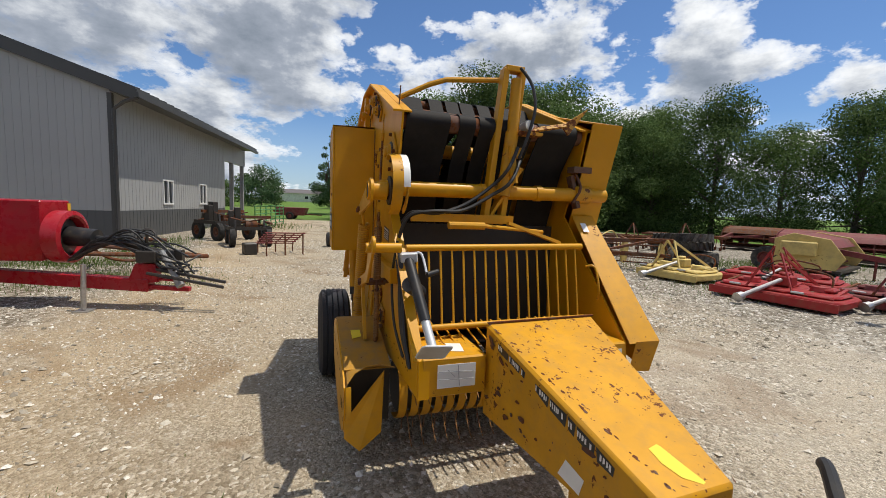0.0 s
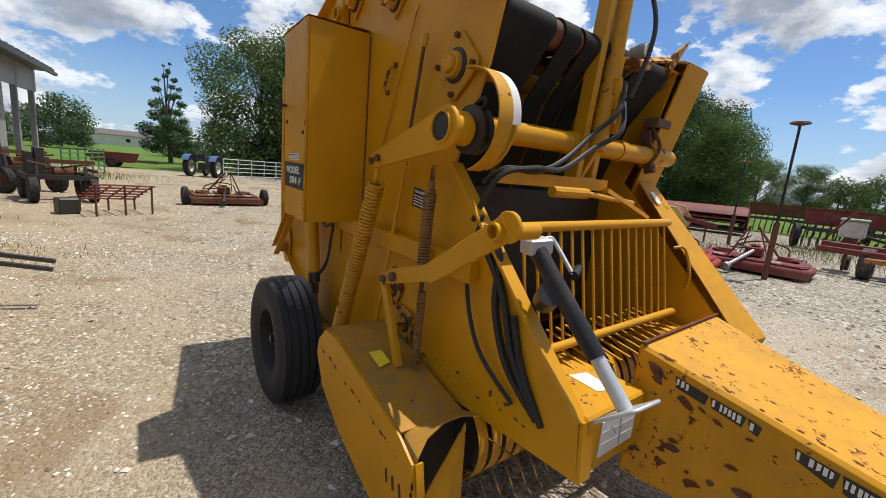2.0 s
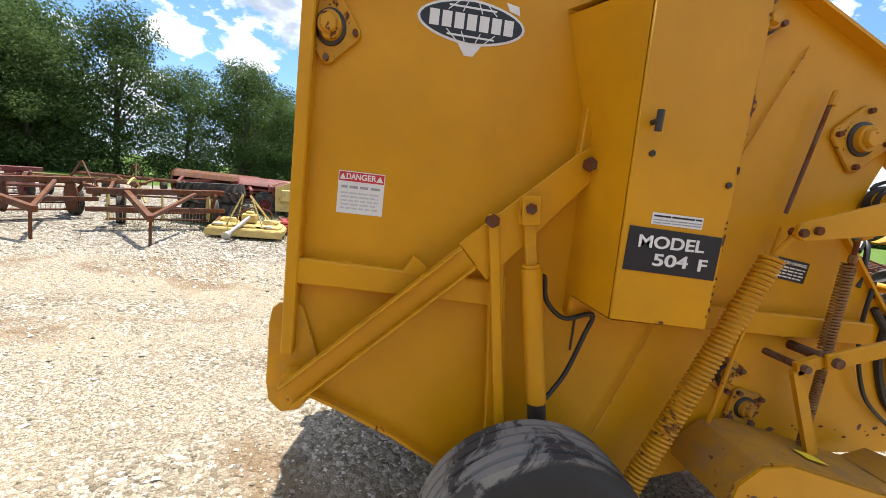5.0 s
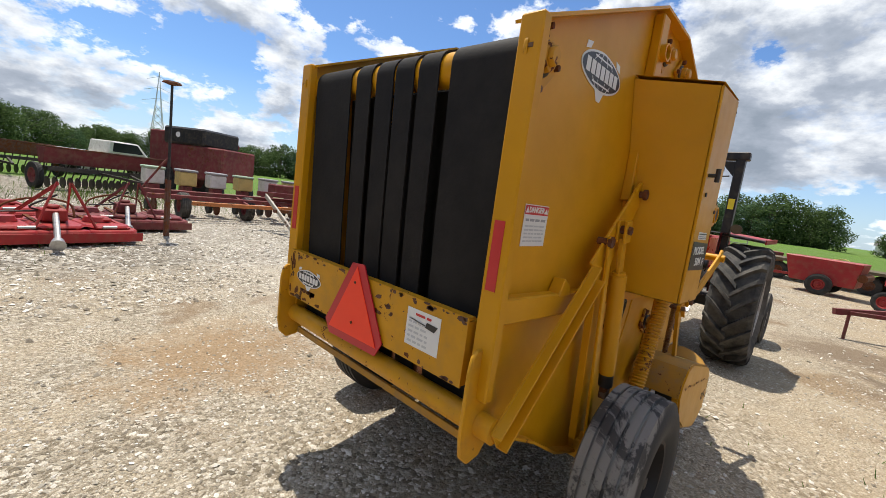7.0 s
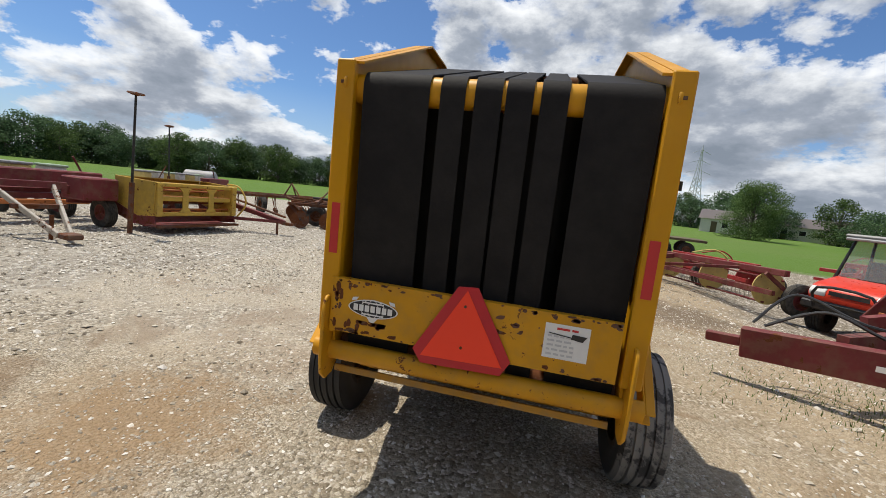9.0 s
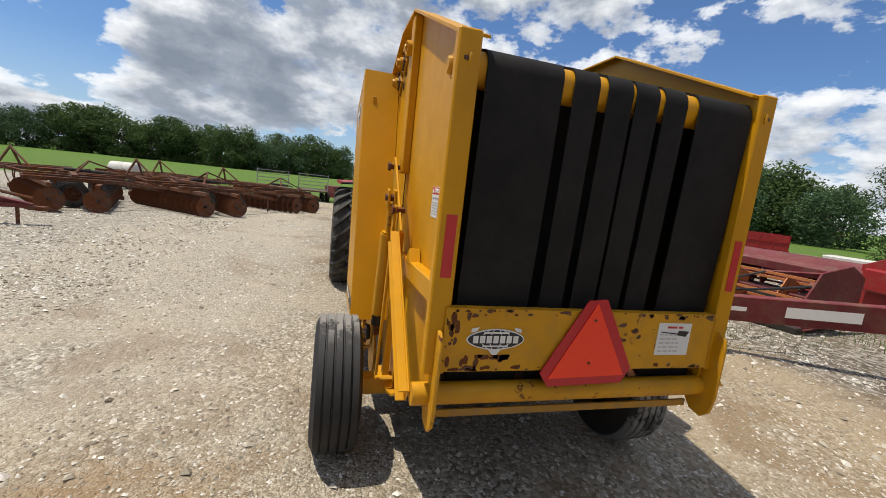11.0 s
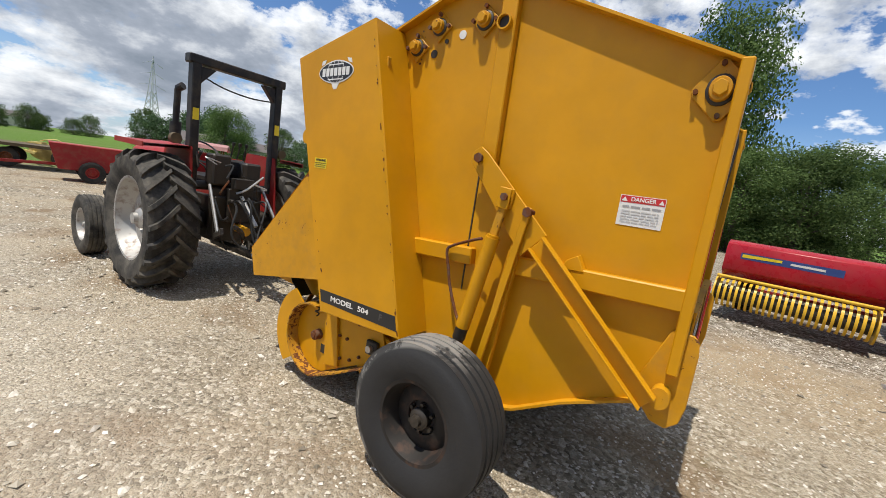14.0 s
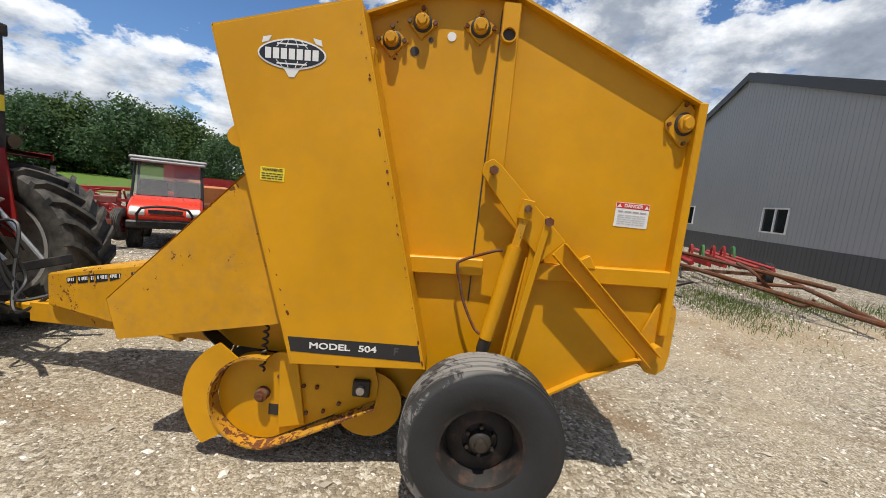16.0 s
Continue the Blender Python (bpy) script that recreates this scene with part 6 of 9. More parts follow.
# ---------------------------------------------------------------- trees
def make_tree(h, wd, leaves, size, seed, mat, low=0.12, shape="round"):
    """A tree of height h and crown width wd: trunk with limbs, and a crown of many small leaves in clumps."""
    rng = np.random.default_rng(seed)
    tree = thing("tree", "tall leafy green deciduous tree" if shape != "spire" else "dark green tree with ragged upswept branches", "tree")
    clumps = []
    count = 26 if shape == "round" else 30
    for i in range(count):
        t = (i + 0.5) / count
        z = h * (low + (0.94 - low) * t)
        if shape == "round":
            reach = wd / 2 * math.sin(math.pi * min(1, 0.22 + 0.72 * t)) ** 0.7
        else:
            reach = wd / 2 * (1.05 - t) ** 0.8
        a = i * 2.399 + rng.uniform(-0.5, 0.5)
        d = reach * rng.uniform(0.35, 0.95)
        r = wd * rng.uniform(0.12, 0.21) * (1.0 if shape == "round" else 0.7 * (1.15 - t))
        clumps.append((d * math.cos(a), d * math.sin(a), z, r))
    s = Shape()
    top = (rng.uniform(-0.3, 0.3), rng.uniform(-0.3, 0.3), h * 0.86)
    tr = 0.018 * h + 0.04
    mid = (top[0] * 0.4, top[1] * 0.4, h * 0.4)
    s.tube((0, 0, -0.2), mid, tr, tr * 0.62, 9)
    s.tube(mid, top, tr * 0.62, tr * 0.12, 7)
    for x, y, z, r in clumps:
        z0 = max(h * 0.14, z * rng.uniform(0.45, 0.7))
        k = z0 / (h * 0.86)
        p0 = (top[0] * k, top[1] * k, z0)
        pm = (p0[0] * 0.5 + x * 0.5, p0[1] * 0.5 + y * 0.5, z0 * 0.4 + z * 0.6)
        rr = tr * 0.38 * (1 - 0.6 * k)
        s.tube(p0, pm, rr, rr * 0.7, 5, False)
        s.tube(pm, (x, y, z), rr * 0.7, rr * 0.2, 5, False)
    part("trunk", s, BARK, tree)
    ball = np.array(clumps)
    weights = ball[:, 3] ** 2
    own = ball[rng.choice(len(clumps), leaves, p=weights / weights.sum())]

    def unit(q):
        return q / np.linalg.norm(q, axis=1, keepdims=True)

    d = unit(rng.normal(size=(leaves, 3)))
    c = own[:, :3] + d * own[:, 3:] * rng.uniform(0.45, 1.15, (leaves, 1)) * np.array((1.15, 1.15, 0.8))
    n = unit(d * 0.8 + rng.normal(size=(leaves, 3)) * 0.6 + np.array((0, 0, 0.5)))
    u = unit(np.cross(n, rng.normal(size=(leaves, 3))))
    w2 = np.cross(n, u)
    sz = size * rng.uniform(0.6, 1.3, (leaves, 1))
    v = np.stack((c - u * sz * 0.5, c + w2 * sz * 0.30 - n * sz * 0.08, c + u * sz * 0.55 - n * sz * 0.12, c - w2 * sz * 0.30 - n * sz * 0.08), 1).reshape(-1, 3).tolist()
    f = np.arange(leaves * 4).reshape(-1, 4).tolist()
    me = bpy.data.meshes.new("crown")
    me.from_pydata(v, [], f)
    me.materials.append(mat)
    crown = new("crown", me)
    crown.parent = tree
    return tree


def place_tree(base, x, y, h, spread=1.0):
    """A copy of a ten-metre tree, brought to height h."""
    k = h / 10.0
    return copy_thing(base, Matrix.LocRotScale((x, y, ground_height(x, y) - 0.05), Euler((0, 0, x * 1.7 + y * 2.3)), (k * spread, k * spread, k)))


NEAR_TREES = [make_tree(10, 8.5, 30000, 0.18, 21, LEAF, 0.03), make_tree(10, 7.5, 28000, 0.175, 22, LEAF_DARK, 0.03), make_tree(10, 6.5, 12000, 0.19, 23, LEAF_BLUE, 0.10, "spire")]
FAR_TREES = [make_tree(10, 9.5, 5600, 0.42, 31, LEAF_DARK, 0.02), make_tree(10, 8.5, 5600, 0.40, 32, LEAF_DARK, 0.03), make_tree(10, 10.5, 5600, 0.43, 33, LEAF_BLUE, 0.02)]
for k, ob in enumerate(NEAR_TREES + FAR_TREES):
    tagged(ob, group="trees round the yard")
    x, y, h = ((-28.0, -26.5, 10.0), (-20.5, -27.0, 10.0), (-1.8, -46.0, 10.0), (-62, -22, 10.0), (-70, -24, 10.0), (41, 92, 10.0))[k]
    ob.matrix_world = Matrix.LocRotScale((x, y, ground_height(x, y) - 0.05), Euler((0, 0, k * 1.1)), None)
# big trees behind the fence and down the west side
for i, (x, y, h, sp) in enumerate(((-7.2, -34.5, 11.0, 1.1), (-18.5, -34.5, 14.0, 1.0), (-10.8, -33.5, 12.0, 1.0), (-58.0, -14.0, 6.5, 1.2), (-66.0, -11.0, 6.5, 1.2), (-14.6, -31.5, 13.5, 1.0), (-24.0, -35.0, 15.0, 1.0), (-15.5, -25.8, 9.5, 1.15), (-19.0, -25.5, 10.0, 1.1), (-22.0, -27.5, 9.5, 1.1), (-25.5, -27.5, 10.5, 1.0), (-31.0, -30.0, 11.5, 1.0),
                                   (-27.0, -24.0, 8.6, 0.95), (-29.5, -20.4, 11.0, 0.9), (-31.0, -16.6, 8.2, 1.0), (-33.5, -13.4, 9.8, 0.9), (-35.0, -10.2, 7.4, 1.0), (-42.5, -14.5, 10.5, 1.0), (-30.5, -26.5, 11.6, 1.0))):
    place_tree(NEAR_TREES[i % 2], x, y, h, sp)
# east side, near the red machines, and behind the shed
for i, (x, y, h, sp) in enumerate(((24.0, 8.0, 6.6, 1.2), (25.0, 5.2, 6.4, 1.2), (25.5, 2.6, 6.2, 1.2), (27.0, -0.8, 6.0, 1.2), (28.0, -3.8, 6.4, 1.2), (30.4, 66.0, 8.5, 1.2), (37.0, -8.6, 7.4, 1.2), (37.5, 1.5, 18.5, 0.7), (44.5, -14.0, 7.5, 1.3), (30.0, -4.5, 7.0, 1.2))):
    place_tree(NEAR_TREES[(i + 1) % 2], x, y, h, sp)


def tree_line(x0, y0, x1, y1, n, h0, h1, depth, seed):
    rng = random.Random(seed)
    for i in range(n):
        t = (i + rng.uniform(-0.35, 0.35)) / max(1, n - 1)
        dx, dy = x1 - x0, y1 - y0
        ln = math.hypot(dx, dy)
        off = rng.uniform(0, depth)
        place_tree(FAR_TREES[rng.randrange(3)], x0 + dx * t - dy / ln * off, y0 + dy * t + dx / ln * off, rng.uniform(h0, h1), rng.uniform(0.9, 1.25))


tree_line(-72, -14, -112, 2, 9, 4.5, 7.0, -8, 1)
tree_line(-115, 5, -95, 40, 20, 5.5, 7.5, 10, 2)
tree_line(-92, 40, -50, 86, 30, 6.0, 8.5, 10, 3)
tree_line(-48, 88, 2, 104, 26, 6.5, 10.0, 8, 4)
tree_line(4, 108, 34, 128, 7, 3.5, 5.5, 6, 5)
tree_line(30, 108, 50, 86, 6, 6.0, 9.5, 6, 6)
tree_line(48, 72, 38, 44, 7, 6.0, 8.5, 10, 7)
tree_line(36, 44, 50, 26, 12, 6.0, 9.5, 12, 8)
tree_line(52, 22, 60, -10, 11, 5.5, 7.5, 8, 9)
tree_line(20, -62, -40, -70, 9, 4.0, 7.0, 8, 10)
tree_line(12, -110, 60, -80, 8, 5.0, 8.0, 8, 11)


def scrub(name, areas, seed, label):
    """Rough weeds and grass along the edge of the yard."""
    rng = np.random.default_rng(seed)
    v, f = [], []
    for cx, cy, rx, ry, n, hgt in areas:
        for _ in range(n):
            x, y = cx + rng.normal() * rx, cy + rng.normal() * ry
            z = ground_height(x, y)
            a = rng.uniform(0, math.pi * 2)
            hh = hgt * rng.uniform(0.5, 1.4)
            lx, ly = rng.normal(size=2) * hh * 0.35
            wv = 0.004 + 0.02 * hh
            o = len(v)
            v += [(x - math.cos(a) * wv, y - math.sin(a) * wv, z - 0.01), (x + math.cos(a) * wv, y + math.sin(a) * wv, z - 0.01), (x + lx, y + ly, z + hh)]
            f.append((o, o + 1, o + 2))
    me = bpy.data.meshes.new(name)
    me.from_pydata(v, [], f)
    me.materials.append(GRASS_BLADE)
    return tagged(new(name, me), label, "weeds", kind="stuff")


scrub("weeds", ((5.0, -5.4, 0.8, 0.3, 2200, 0.07), (6.0, -7.2, 1.0, 0.5, 2600, 0.09), (4.3, -4.6, 0.9, 0.3, 1600, 0.07), (-9.5, -2.5, 1.5, 0.6, 3000, 0.10), (-12.5, -5.5, 2.5, 0.8, 4200, 0.13), (3.6, 1.9, 0.9, 0.4, 900, 0.05),
                (-16.0, 1.0, 2.0, 1.5, 2500, 0.18), (5.5, -10.6, 0.4, 1.5, 1500, 0.14), (4.0, -21.5, 1.5, 1.5, 1200, 0.25), (9.0, 1.6, 1.5, 0.6, 2000, 0.10)), 5, "sparse green weeds growing through the gravel")


# ---------------------------------------------------------------- red tractor hitched to the baler
def red_tractor():
    t = thing("tractor", "old red row-crop tractor with black roll bar", "tractor", pose(0, 3.95, 0))
    R = 0.70
    for sd in (-1, 1):
        wheel(t, (sd * 0.76, 0, R), R, 0.46, 0.42, sd, RIM_SILVER, TYRE_DUSTY, 44, 22)
        wheel(t, (sd * 0.86, 1.55, 0.37), 0.37, 0.24, 0.20, sd, RIM_SILVER, TYRE_DUSTY, 36)
        # fender: flat top over the tyre with an inner panel
        s = Shape().poly([(sd * 0.48, -0.19, 1.50), (sd * 0.90, -0.17, 1.47), (sd * 0.95, 0.42, 1.49), (sd * 0.48, 0.42, 1.52)], [(0, 1, 2, 3)])
        s.poly([(sd * 0.48, -0.19, 1.47), (sd * 0.90, -0.17, 1.44), (sd * 0.95, 0.42, 1.46), (sd * 0.48, 0.42, 1.49)], [(3, 2, 1, 0)])
        s.beam((sd * 0.90, -0.17, 1.455), (sd * 0.95, 0.42, 1.475), 0.012, 0.05)
        s.poly([(sd * 0.47, -0.20, 1.50), (sd * 0.47, 0.45, 1.52), (sd * 0.47, 0.62, 0.85), (sd * 0.47, -0.30, 0.80)], [(0, 1, 2, 3)])
        s.poly([(sd * 0.48, -0.20, 1.50), (sd * 0.48, 0.45, 1.52), (sd * 0.48, 0.62, 0.85), (sd * 0.48, -0.30, 0.80)], [(3, 2, 1, 0)])
        part("fender", s, RED, t)
        # roll bar post
        px = 0.50 if sd > 0 else -0.43
        s = Shape().beam((px, -0.09, 1.05), (px, -0.09, 2.36), 0.09, 0.11)
        s.poly([(px - sd * 0.04, -0.13, 2.33), (px - sd * 0.04, -0.05, 2.33), (px - sd * 0.20, -0.05, 2.33), (px - sd * 0.20, -0.13, 2.33), (px - sd * 0.04, -0.13, 2.15), (px - sd * 0.04, -0.05, 2.15)], [(0, 1, 2, 3), (0, 3, 4), (1, 5, 2), (2, 5, 4, 3), (0, 4, 5, 1)])
        post = part("roll_bar_post", s, BLACK_PAINT, t, bevel=0.008)
        part("warning_sticker", Shape().box(px - 0.03, px + 0.03, -0.151, -0.148, 1.78, 1.90), DECAL_YELLOW, post)
        part("tail_light", Shape().tube((sd * 0.60, -0.15, 1.56), (sd * 0.60, -0.08, 1.56), 0.055, n=14), CHAFF, t)
        part("lower_link", Shape().beam((sd * 0.22, -0.25, 0.55), (sd * 0.40, -0.78, 0.70), 0.03, 0.07), BLACK_PAINT, t, bevel=0.006)
        part("lift_rod", Shape().tube((sd * 0.36, -0.60, 0.66), (sd * 0.30, -0.25, 1.12), 0.018, n=8), STEEL, t)
        part("front_arm", Shape().beam((sd * 0.25, 1.72, 0.45), (sd * 0.74, 1.72, 0.37), 0.08, 0.09, (0, 1, 0)), RED, t)
    part("roll_bar_top", Shape().box(-0.51, 0.58, -0.15, -0.03, 2.345, 2.435), BLACK_PAINT, t, bevel=0.01)
    part("roll_bar_wire", Shape().path([(-0.38, -0.12, 2.24), (-0.15, -0.13, 2.17), (0.15, -0.13, 2.14), (0.42, -0.12, 2.16)], 0.008, 6, 5), HOSE, t)
    part("axle_housing", Shape().tube((-0.56, 0, R), (0.56, 0, R), 0.11, n=16).box(-0.26, 0.26, -0.30, 0.55, 0.50, 1.00), GREASE_AND_SHADE, t, bevel=0.01)
    part("transmission", Shape().box(-0.21, 0.21, 0.40, 1.25, 0.48, 0.92), BLACK_PAINT, t, bevel=0.02)
    part("engine", Shape().box(-0.20, 0.20, 1.0, 1.75, 0.50, 1.0).box(-0.26, -0.20, 1.1, 1.6, 0.62, 0.85).tube((0.2, 1.3, 0.7), (0.28, 1.3, 0.7), 0.09), BLACK_PAINT, t, bevel=0.01)
    s = Shape().front([(-0.27, 0.98), (0.27, 0.98), (0.27, 1.36), (0.20, 1.44), (-0.20, 1.44), (-0.27, 1.36)], 0.85, 2.15)
    part("hood", s, RED, t, bevel=0.02)
    part("grille", Shape().box(-0.25, 0.25, 2.151, 2.18, 0.62, 1.38), BLACK_PAINT, t, bevel=0.01)
    part("front_frame", Shape().box(-0.16, 0.16, 1.35, 2.12, 0.45, 0.60), RED, t, bevel=0.01)
    part("exhaust_pipe", Shape().tube((-0.18, 0.98, 1.42), (-0.18, 0.98, 1.78), 0.065, n=14).tube((-0.18, 0.98, 1.78), (-0.18, 0.95, 2.18), 0.038, n=12).tube((-0.18, 0.95, 2.18), (-0.15, 0.88, 2.22), 0.045, n=10), BLACK_PAINT, t)
    part("seat", Shape().box(-0.24, 0.24, -0.05, 0.40, 1.12, 1.22).box(-0.20, 0.20, -0.06, 0.0, 1.20, 1.42), BLACK_PAINT, t, "torn black tractor seat", bevel=0.03)
    part("seat_base", Shape().box(-0.22, 0.22, -0.10, 0.40, 0.98, 1.12), RED, t, bevel=0.01)
    part("platform", Shape().box(-0.46, 0.46, 0.42, 1.0, 0.80, 0.84), BLACK_PAINT, t)
    part("dash", Shape().box(-0.22, 0.22, 0.78, 0.87, 0.95, 1.45), RED, t, bevel=0.01)
    part("steering_wheel", Shape().lathe([(0.19, -0.012), (0.214, 0.0), (0.19, 0.012), (0.178, 0.0)], pose(0, 0.66, 1.46, 40), 24).tube((0, 0.66, 1.46), (0, 0.82, 1.30), 0.02, n=8), BLACK_PAINT, t)
    part("side_panel", Shape().box(0.30, 0.315, 0.20, 0.72, 1.05, 1.42), ORANGE, t, "bright red side panel")
    part("drawbar", Shape().box(-0.05, 0.05, -0.75, 0.2, 0.38, 0.43), GREASE_AND_SHADE, t, bevel=0.004)
    part("power_shaft", Shape().tube((0, -0.30, 0.66), (0, -0.52, 0.64), 0.05, n=12), YELLOW_WORN, t)
    s = Shape().box(-0.14, 0.14, -0.36, -0.28, 0.72, 1.10).box(-0.10, 0.12, -0.40, -0.30, 1.10, 1.22)
    for k in range(4):
        s.tube((-0.12 + k * 0.08, -0.42, 0.96), (-0.12 + k * 0.08, -0.34, 0.96), 0.028, n=10)
    part("hydraulic_block", s, GREASE_AND_SHADE, t, bevel=0.008)
    part("top_link", Shape().tube((0.0, -0.36, 1.02), (0.05, -0.62, 0.72), 0.022, n=10), STEEL, t)
    part("hitch_handle", Shape().path([(-0.10, -0.62, 0.60), (-0.24, -0.86, 0.70), (-0.37, -0.99, 0.775), (-0.40, -1.02, 0.78)], 0.021, 10, 4), BLACK_PAINT, t)
    rng = random.Random(11)
    for k in range(6):
        x0 = -0.12 + 0.08 * (k % 4)
        pts = [(x0, -0.44, 0.96), (x0 + rng.uniform(-0.1, 0.1), -0.62, 0.95 + rng.uniform(-0.1, 0.1)), (x0 + rng.uniform(-0.15, 0.15), -0.72, 0.62), (rng.uniform(-0.1, 0.1), -0.85, 0.40 + rng.uniform(-0.08, 0.1)), (rng.uniform(-0.05, 0.1), -1.05, 0.55)]
        part("hydraulic_hose", Shape().path(pts, 0.012, 6, 6), HOSE, t)
    s = Shape()
    for k in range(9):
        a = (rng.uniform(-0.40, 0.40), rng.uniform(-0.3, 0.2), rng.uniform(0.75, 1.35))
        s.path([a, (a[0] + rng.uniform(-0.15, 0.15), a[1] + 0.1, a[2] + rng.uniform(-0.2, 0.2)), (a[0] + rng.uniform(-0.25, 0.25), a[1] + 0.2, a[2] + rng.uniform(-0.25, 0.25))], 0.012, 5, 3)
    part("control_linkage", s, GREASE_AND_SHADE, t)
    part("remote_valve", Shape().box(-0.30, -0.10, -0.30, -0.12, 1.12, 1.46), GREASE_AND_SHADE, t, bevel=0.02)
    part("remote_valve", Shape().box(0.05, 0.24, -0.32, -0.14, 1.14, 1.40), GREASE_AND_SHADE, t, bevel=0.02)
    part("lift_shaft", Shape().tube((-0.40, -0.12, 1.10), (0.40, -0.12, 1.10), 0.05, n=12), GREASE_AND_SHADE, t)
    part("rear_cover", Shape().box(-0.30, 0.30, -0.27, -0.22, 0.55, 1.10), GREASE_AND_SHADE, t, bevel=0.02)
    for k in range(14):
        a = Vector((rng.uniform(-0.34, 0.34), rng.uniform(-0.40, -0.28), rng.uniform(0.70, 1.45)))
        b2 = a + Vector((rng.uniform(-0.22, 0.22), rng.uniform(-0.12, 0.04), rng.uniform(-0.35, 0.05)))
        c2 = b2 + Vector((rng.uniform(-0.15, 0.15), rng.uniform(-0.05, 0.1), rng.uniform(-0.25, 0.15)))
        part("control_rod", Shape().path([a, b2, c2], rng.choice((0.007, 0.010, 0.013)), 6, 3), rng.choice((GREASE_AND_SHADE, HOSE, RUST, STEEL)), t)
    for x0 in (0.12, 0.20, 0.28):
        part("control_lever", Shape().tube((x0, 0.25, 1.2), (x0 + 0.02, 0.16, 1.58), 0.009, n=6).tube((x0 + 0.02, 0.16, 1.58), (x0 + 0.022, 0.155, 1.62), 0.02, n=8), BLACK_PAINT, t)


red_tractor()


# ---------------------------------------------------------------- new red square baler beside the yard
def square_baler():
    b = thing("square_baler", "clean red square baler with bright yellow pickup", "hay baler", pose(4.92, -2.72, 0, 0, 0, 84))
    BACK = pose(0, -0.65, 0)
    # feeder housing over the pickup
    s = Shape().side([(0.10, 0.80), (0.06, 1.22), (-0.10, 1.28), (-0.95, 1.22), (-0.95, 0.62), (-0.25, 0.60)], -0.32, 1.85)
    housing = part("feeder_housing", s, RED_NEW, b, "glossy red feeder housing", 0.012, m=BACK)
    m = BACK @ facing((1.02, 0.087, 1.05), (-1, 0, 0), (0, 0.10, 1))
    st = part("maker_stripe", Shape().plan([(-0.62, -0.045), (0.60, -0.06), (0.60, 0.05), (-0.62, 0.055)], 0, 0.002), DECAL_BLUE, housing, "blue and yellow stripe", m=m)
    part("yellow_flash", Shape().plan([(-0.60, -0.02), (-0.1, -0.005), (-0.1, 0.035), (-0.60, 0.03)], 0.003, 0.004), DECAL_YELLOW, st, m=m)
    part("name_bar", Shape().plan([(0.0, -0.015), (0.40, -0.02), (0.40, 0.012), (0.0, 0.017)], 0.003, 0.004), DECAL_WHITE, st, m=m)
    # pickup reel: hoops and end plates
    pick = part("pickup_reel", Shape().tube((0.0, 0.12, 0.42), (1.84, 0.12, 0.42), 0.13, n=16), GREASE_AND_SHADE, b, m=BACK)
    hoop = Shape().strip(ring(0.12, 0.42, 0.22, 115, -110, 14), -0.018, 0.018, 0.005).mesh("pickup_band")
    hoop.materials.append(YELLOW_BRIGHT)
    for i in range(24):
        ob = new("pickup_band", hoop)
        ob.location = (0.04 + i * 0.076, -0.65, 0)
        ob.parent = pick
    for x in (-0.02, 1.86):
        part("pickup_end", Shape().side(ring(0.12, 0.42, 0.25, 130, -130, 16) + [(-0.25, 0.35), (-0.25, 0.65)], x - 0.012, x + 0.012), YELLOW_BRIGHT, b, m=BACK)
    part("crop_guard", Shape().tube((-0.02, 0.30, 0.70), (1.86, 0.30, 0.70), 0.025, n=10), YELLOW_BRIGHT, b, m=BACK)
    wheel(b, (1.98, -0.50, 0.19), 0.19, 0.12, 0.08, 1, YELLOW_BRIGHT, TYRE, 24)
    # bale chamber
    s = Shape().box(-0.95, -0.38, -3.9, 0.45, 0.62, 1.42)
    chamber = part("bale_chamber", s, RED_NEW, b, "long red bale chamber", 0.015)
    part("chamber_rail", Shape().box(-0.99, -0.955, -3.9, 0.45, 0.86, 0.92).box(-0.99, -0.955, -3.9, 0.45, 1.20, 1.26), RED_NEW, chamber)
    part("twine_box", Shape().box(-1.0, -0.55, -1.7, -0.6, 1.424, 1.50), RED_NEW, b, bevel=0.02)
    part("knotter_cover", Shape().box(-0.90, -0.42, -2.6, -1.9, 1.424, 1.56), RED_NEW, b, bevel=0.03)
    part("yellow_corner", Shape().box(-0.96, -0.90, 0.452, 0.458, 1.0, 1.38), YELLOW_BRIGHT, chamber)
    part("white_label", Shape().box(-0.957, -0.952, -0.15, 0.12, 1.12, 1.20), DECAL_WHITE, chamber)
    # flywheel shield and gearbox
    part("flywheel_shield", Shape().lathe([(0.30, 0), (0.36, 0.02), (0.36, 0.20), (0.30, 0.22), (0.27, 0.20), (0.27, 0.02)], pose(-0.62, 0.47, 0.93, -90), 30), RED_NEW, b)
    part("flywheel", Shape().lathe([(0.0, 0.0), (0.26, 0.0), (0.26, 0.08), (0.18, 0.10), (0.10, 0.12), (0.0, 0.12)], pose(-0.62, 0.50, 0.93, -90), 28, False), BLACK_PAINT, b)
    part("shaft_cone", Shape().tube((-0.62, 0.60, 0.94), (-0.56, 0.98, 0.92), 0.14, 0.12, 18), BLACK_PAINT, b)
    part("drive_shaft", Shape().tube((-0.56, 0.98, 0.92), (-0.33, 1.95, 0.74), 0.045, n=12), BLACK_PAINT, b)
    part("drive_yoke", Shape().tube((-0.33, 1.95, 0.74), (-0.30, 2.06, 0.73), 0.07, n=12).box(-0.35, -0.25, 2.04, 2.14, 0.66, 0.80), GREASE_AND_SHADE, b)
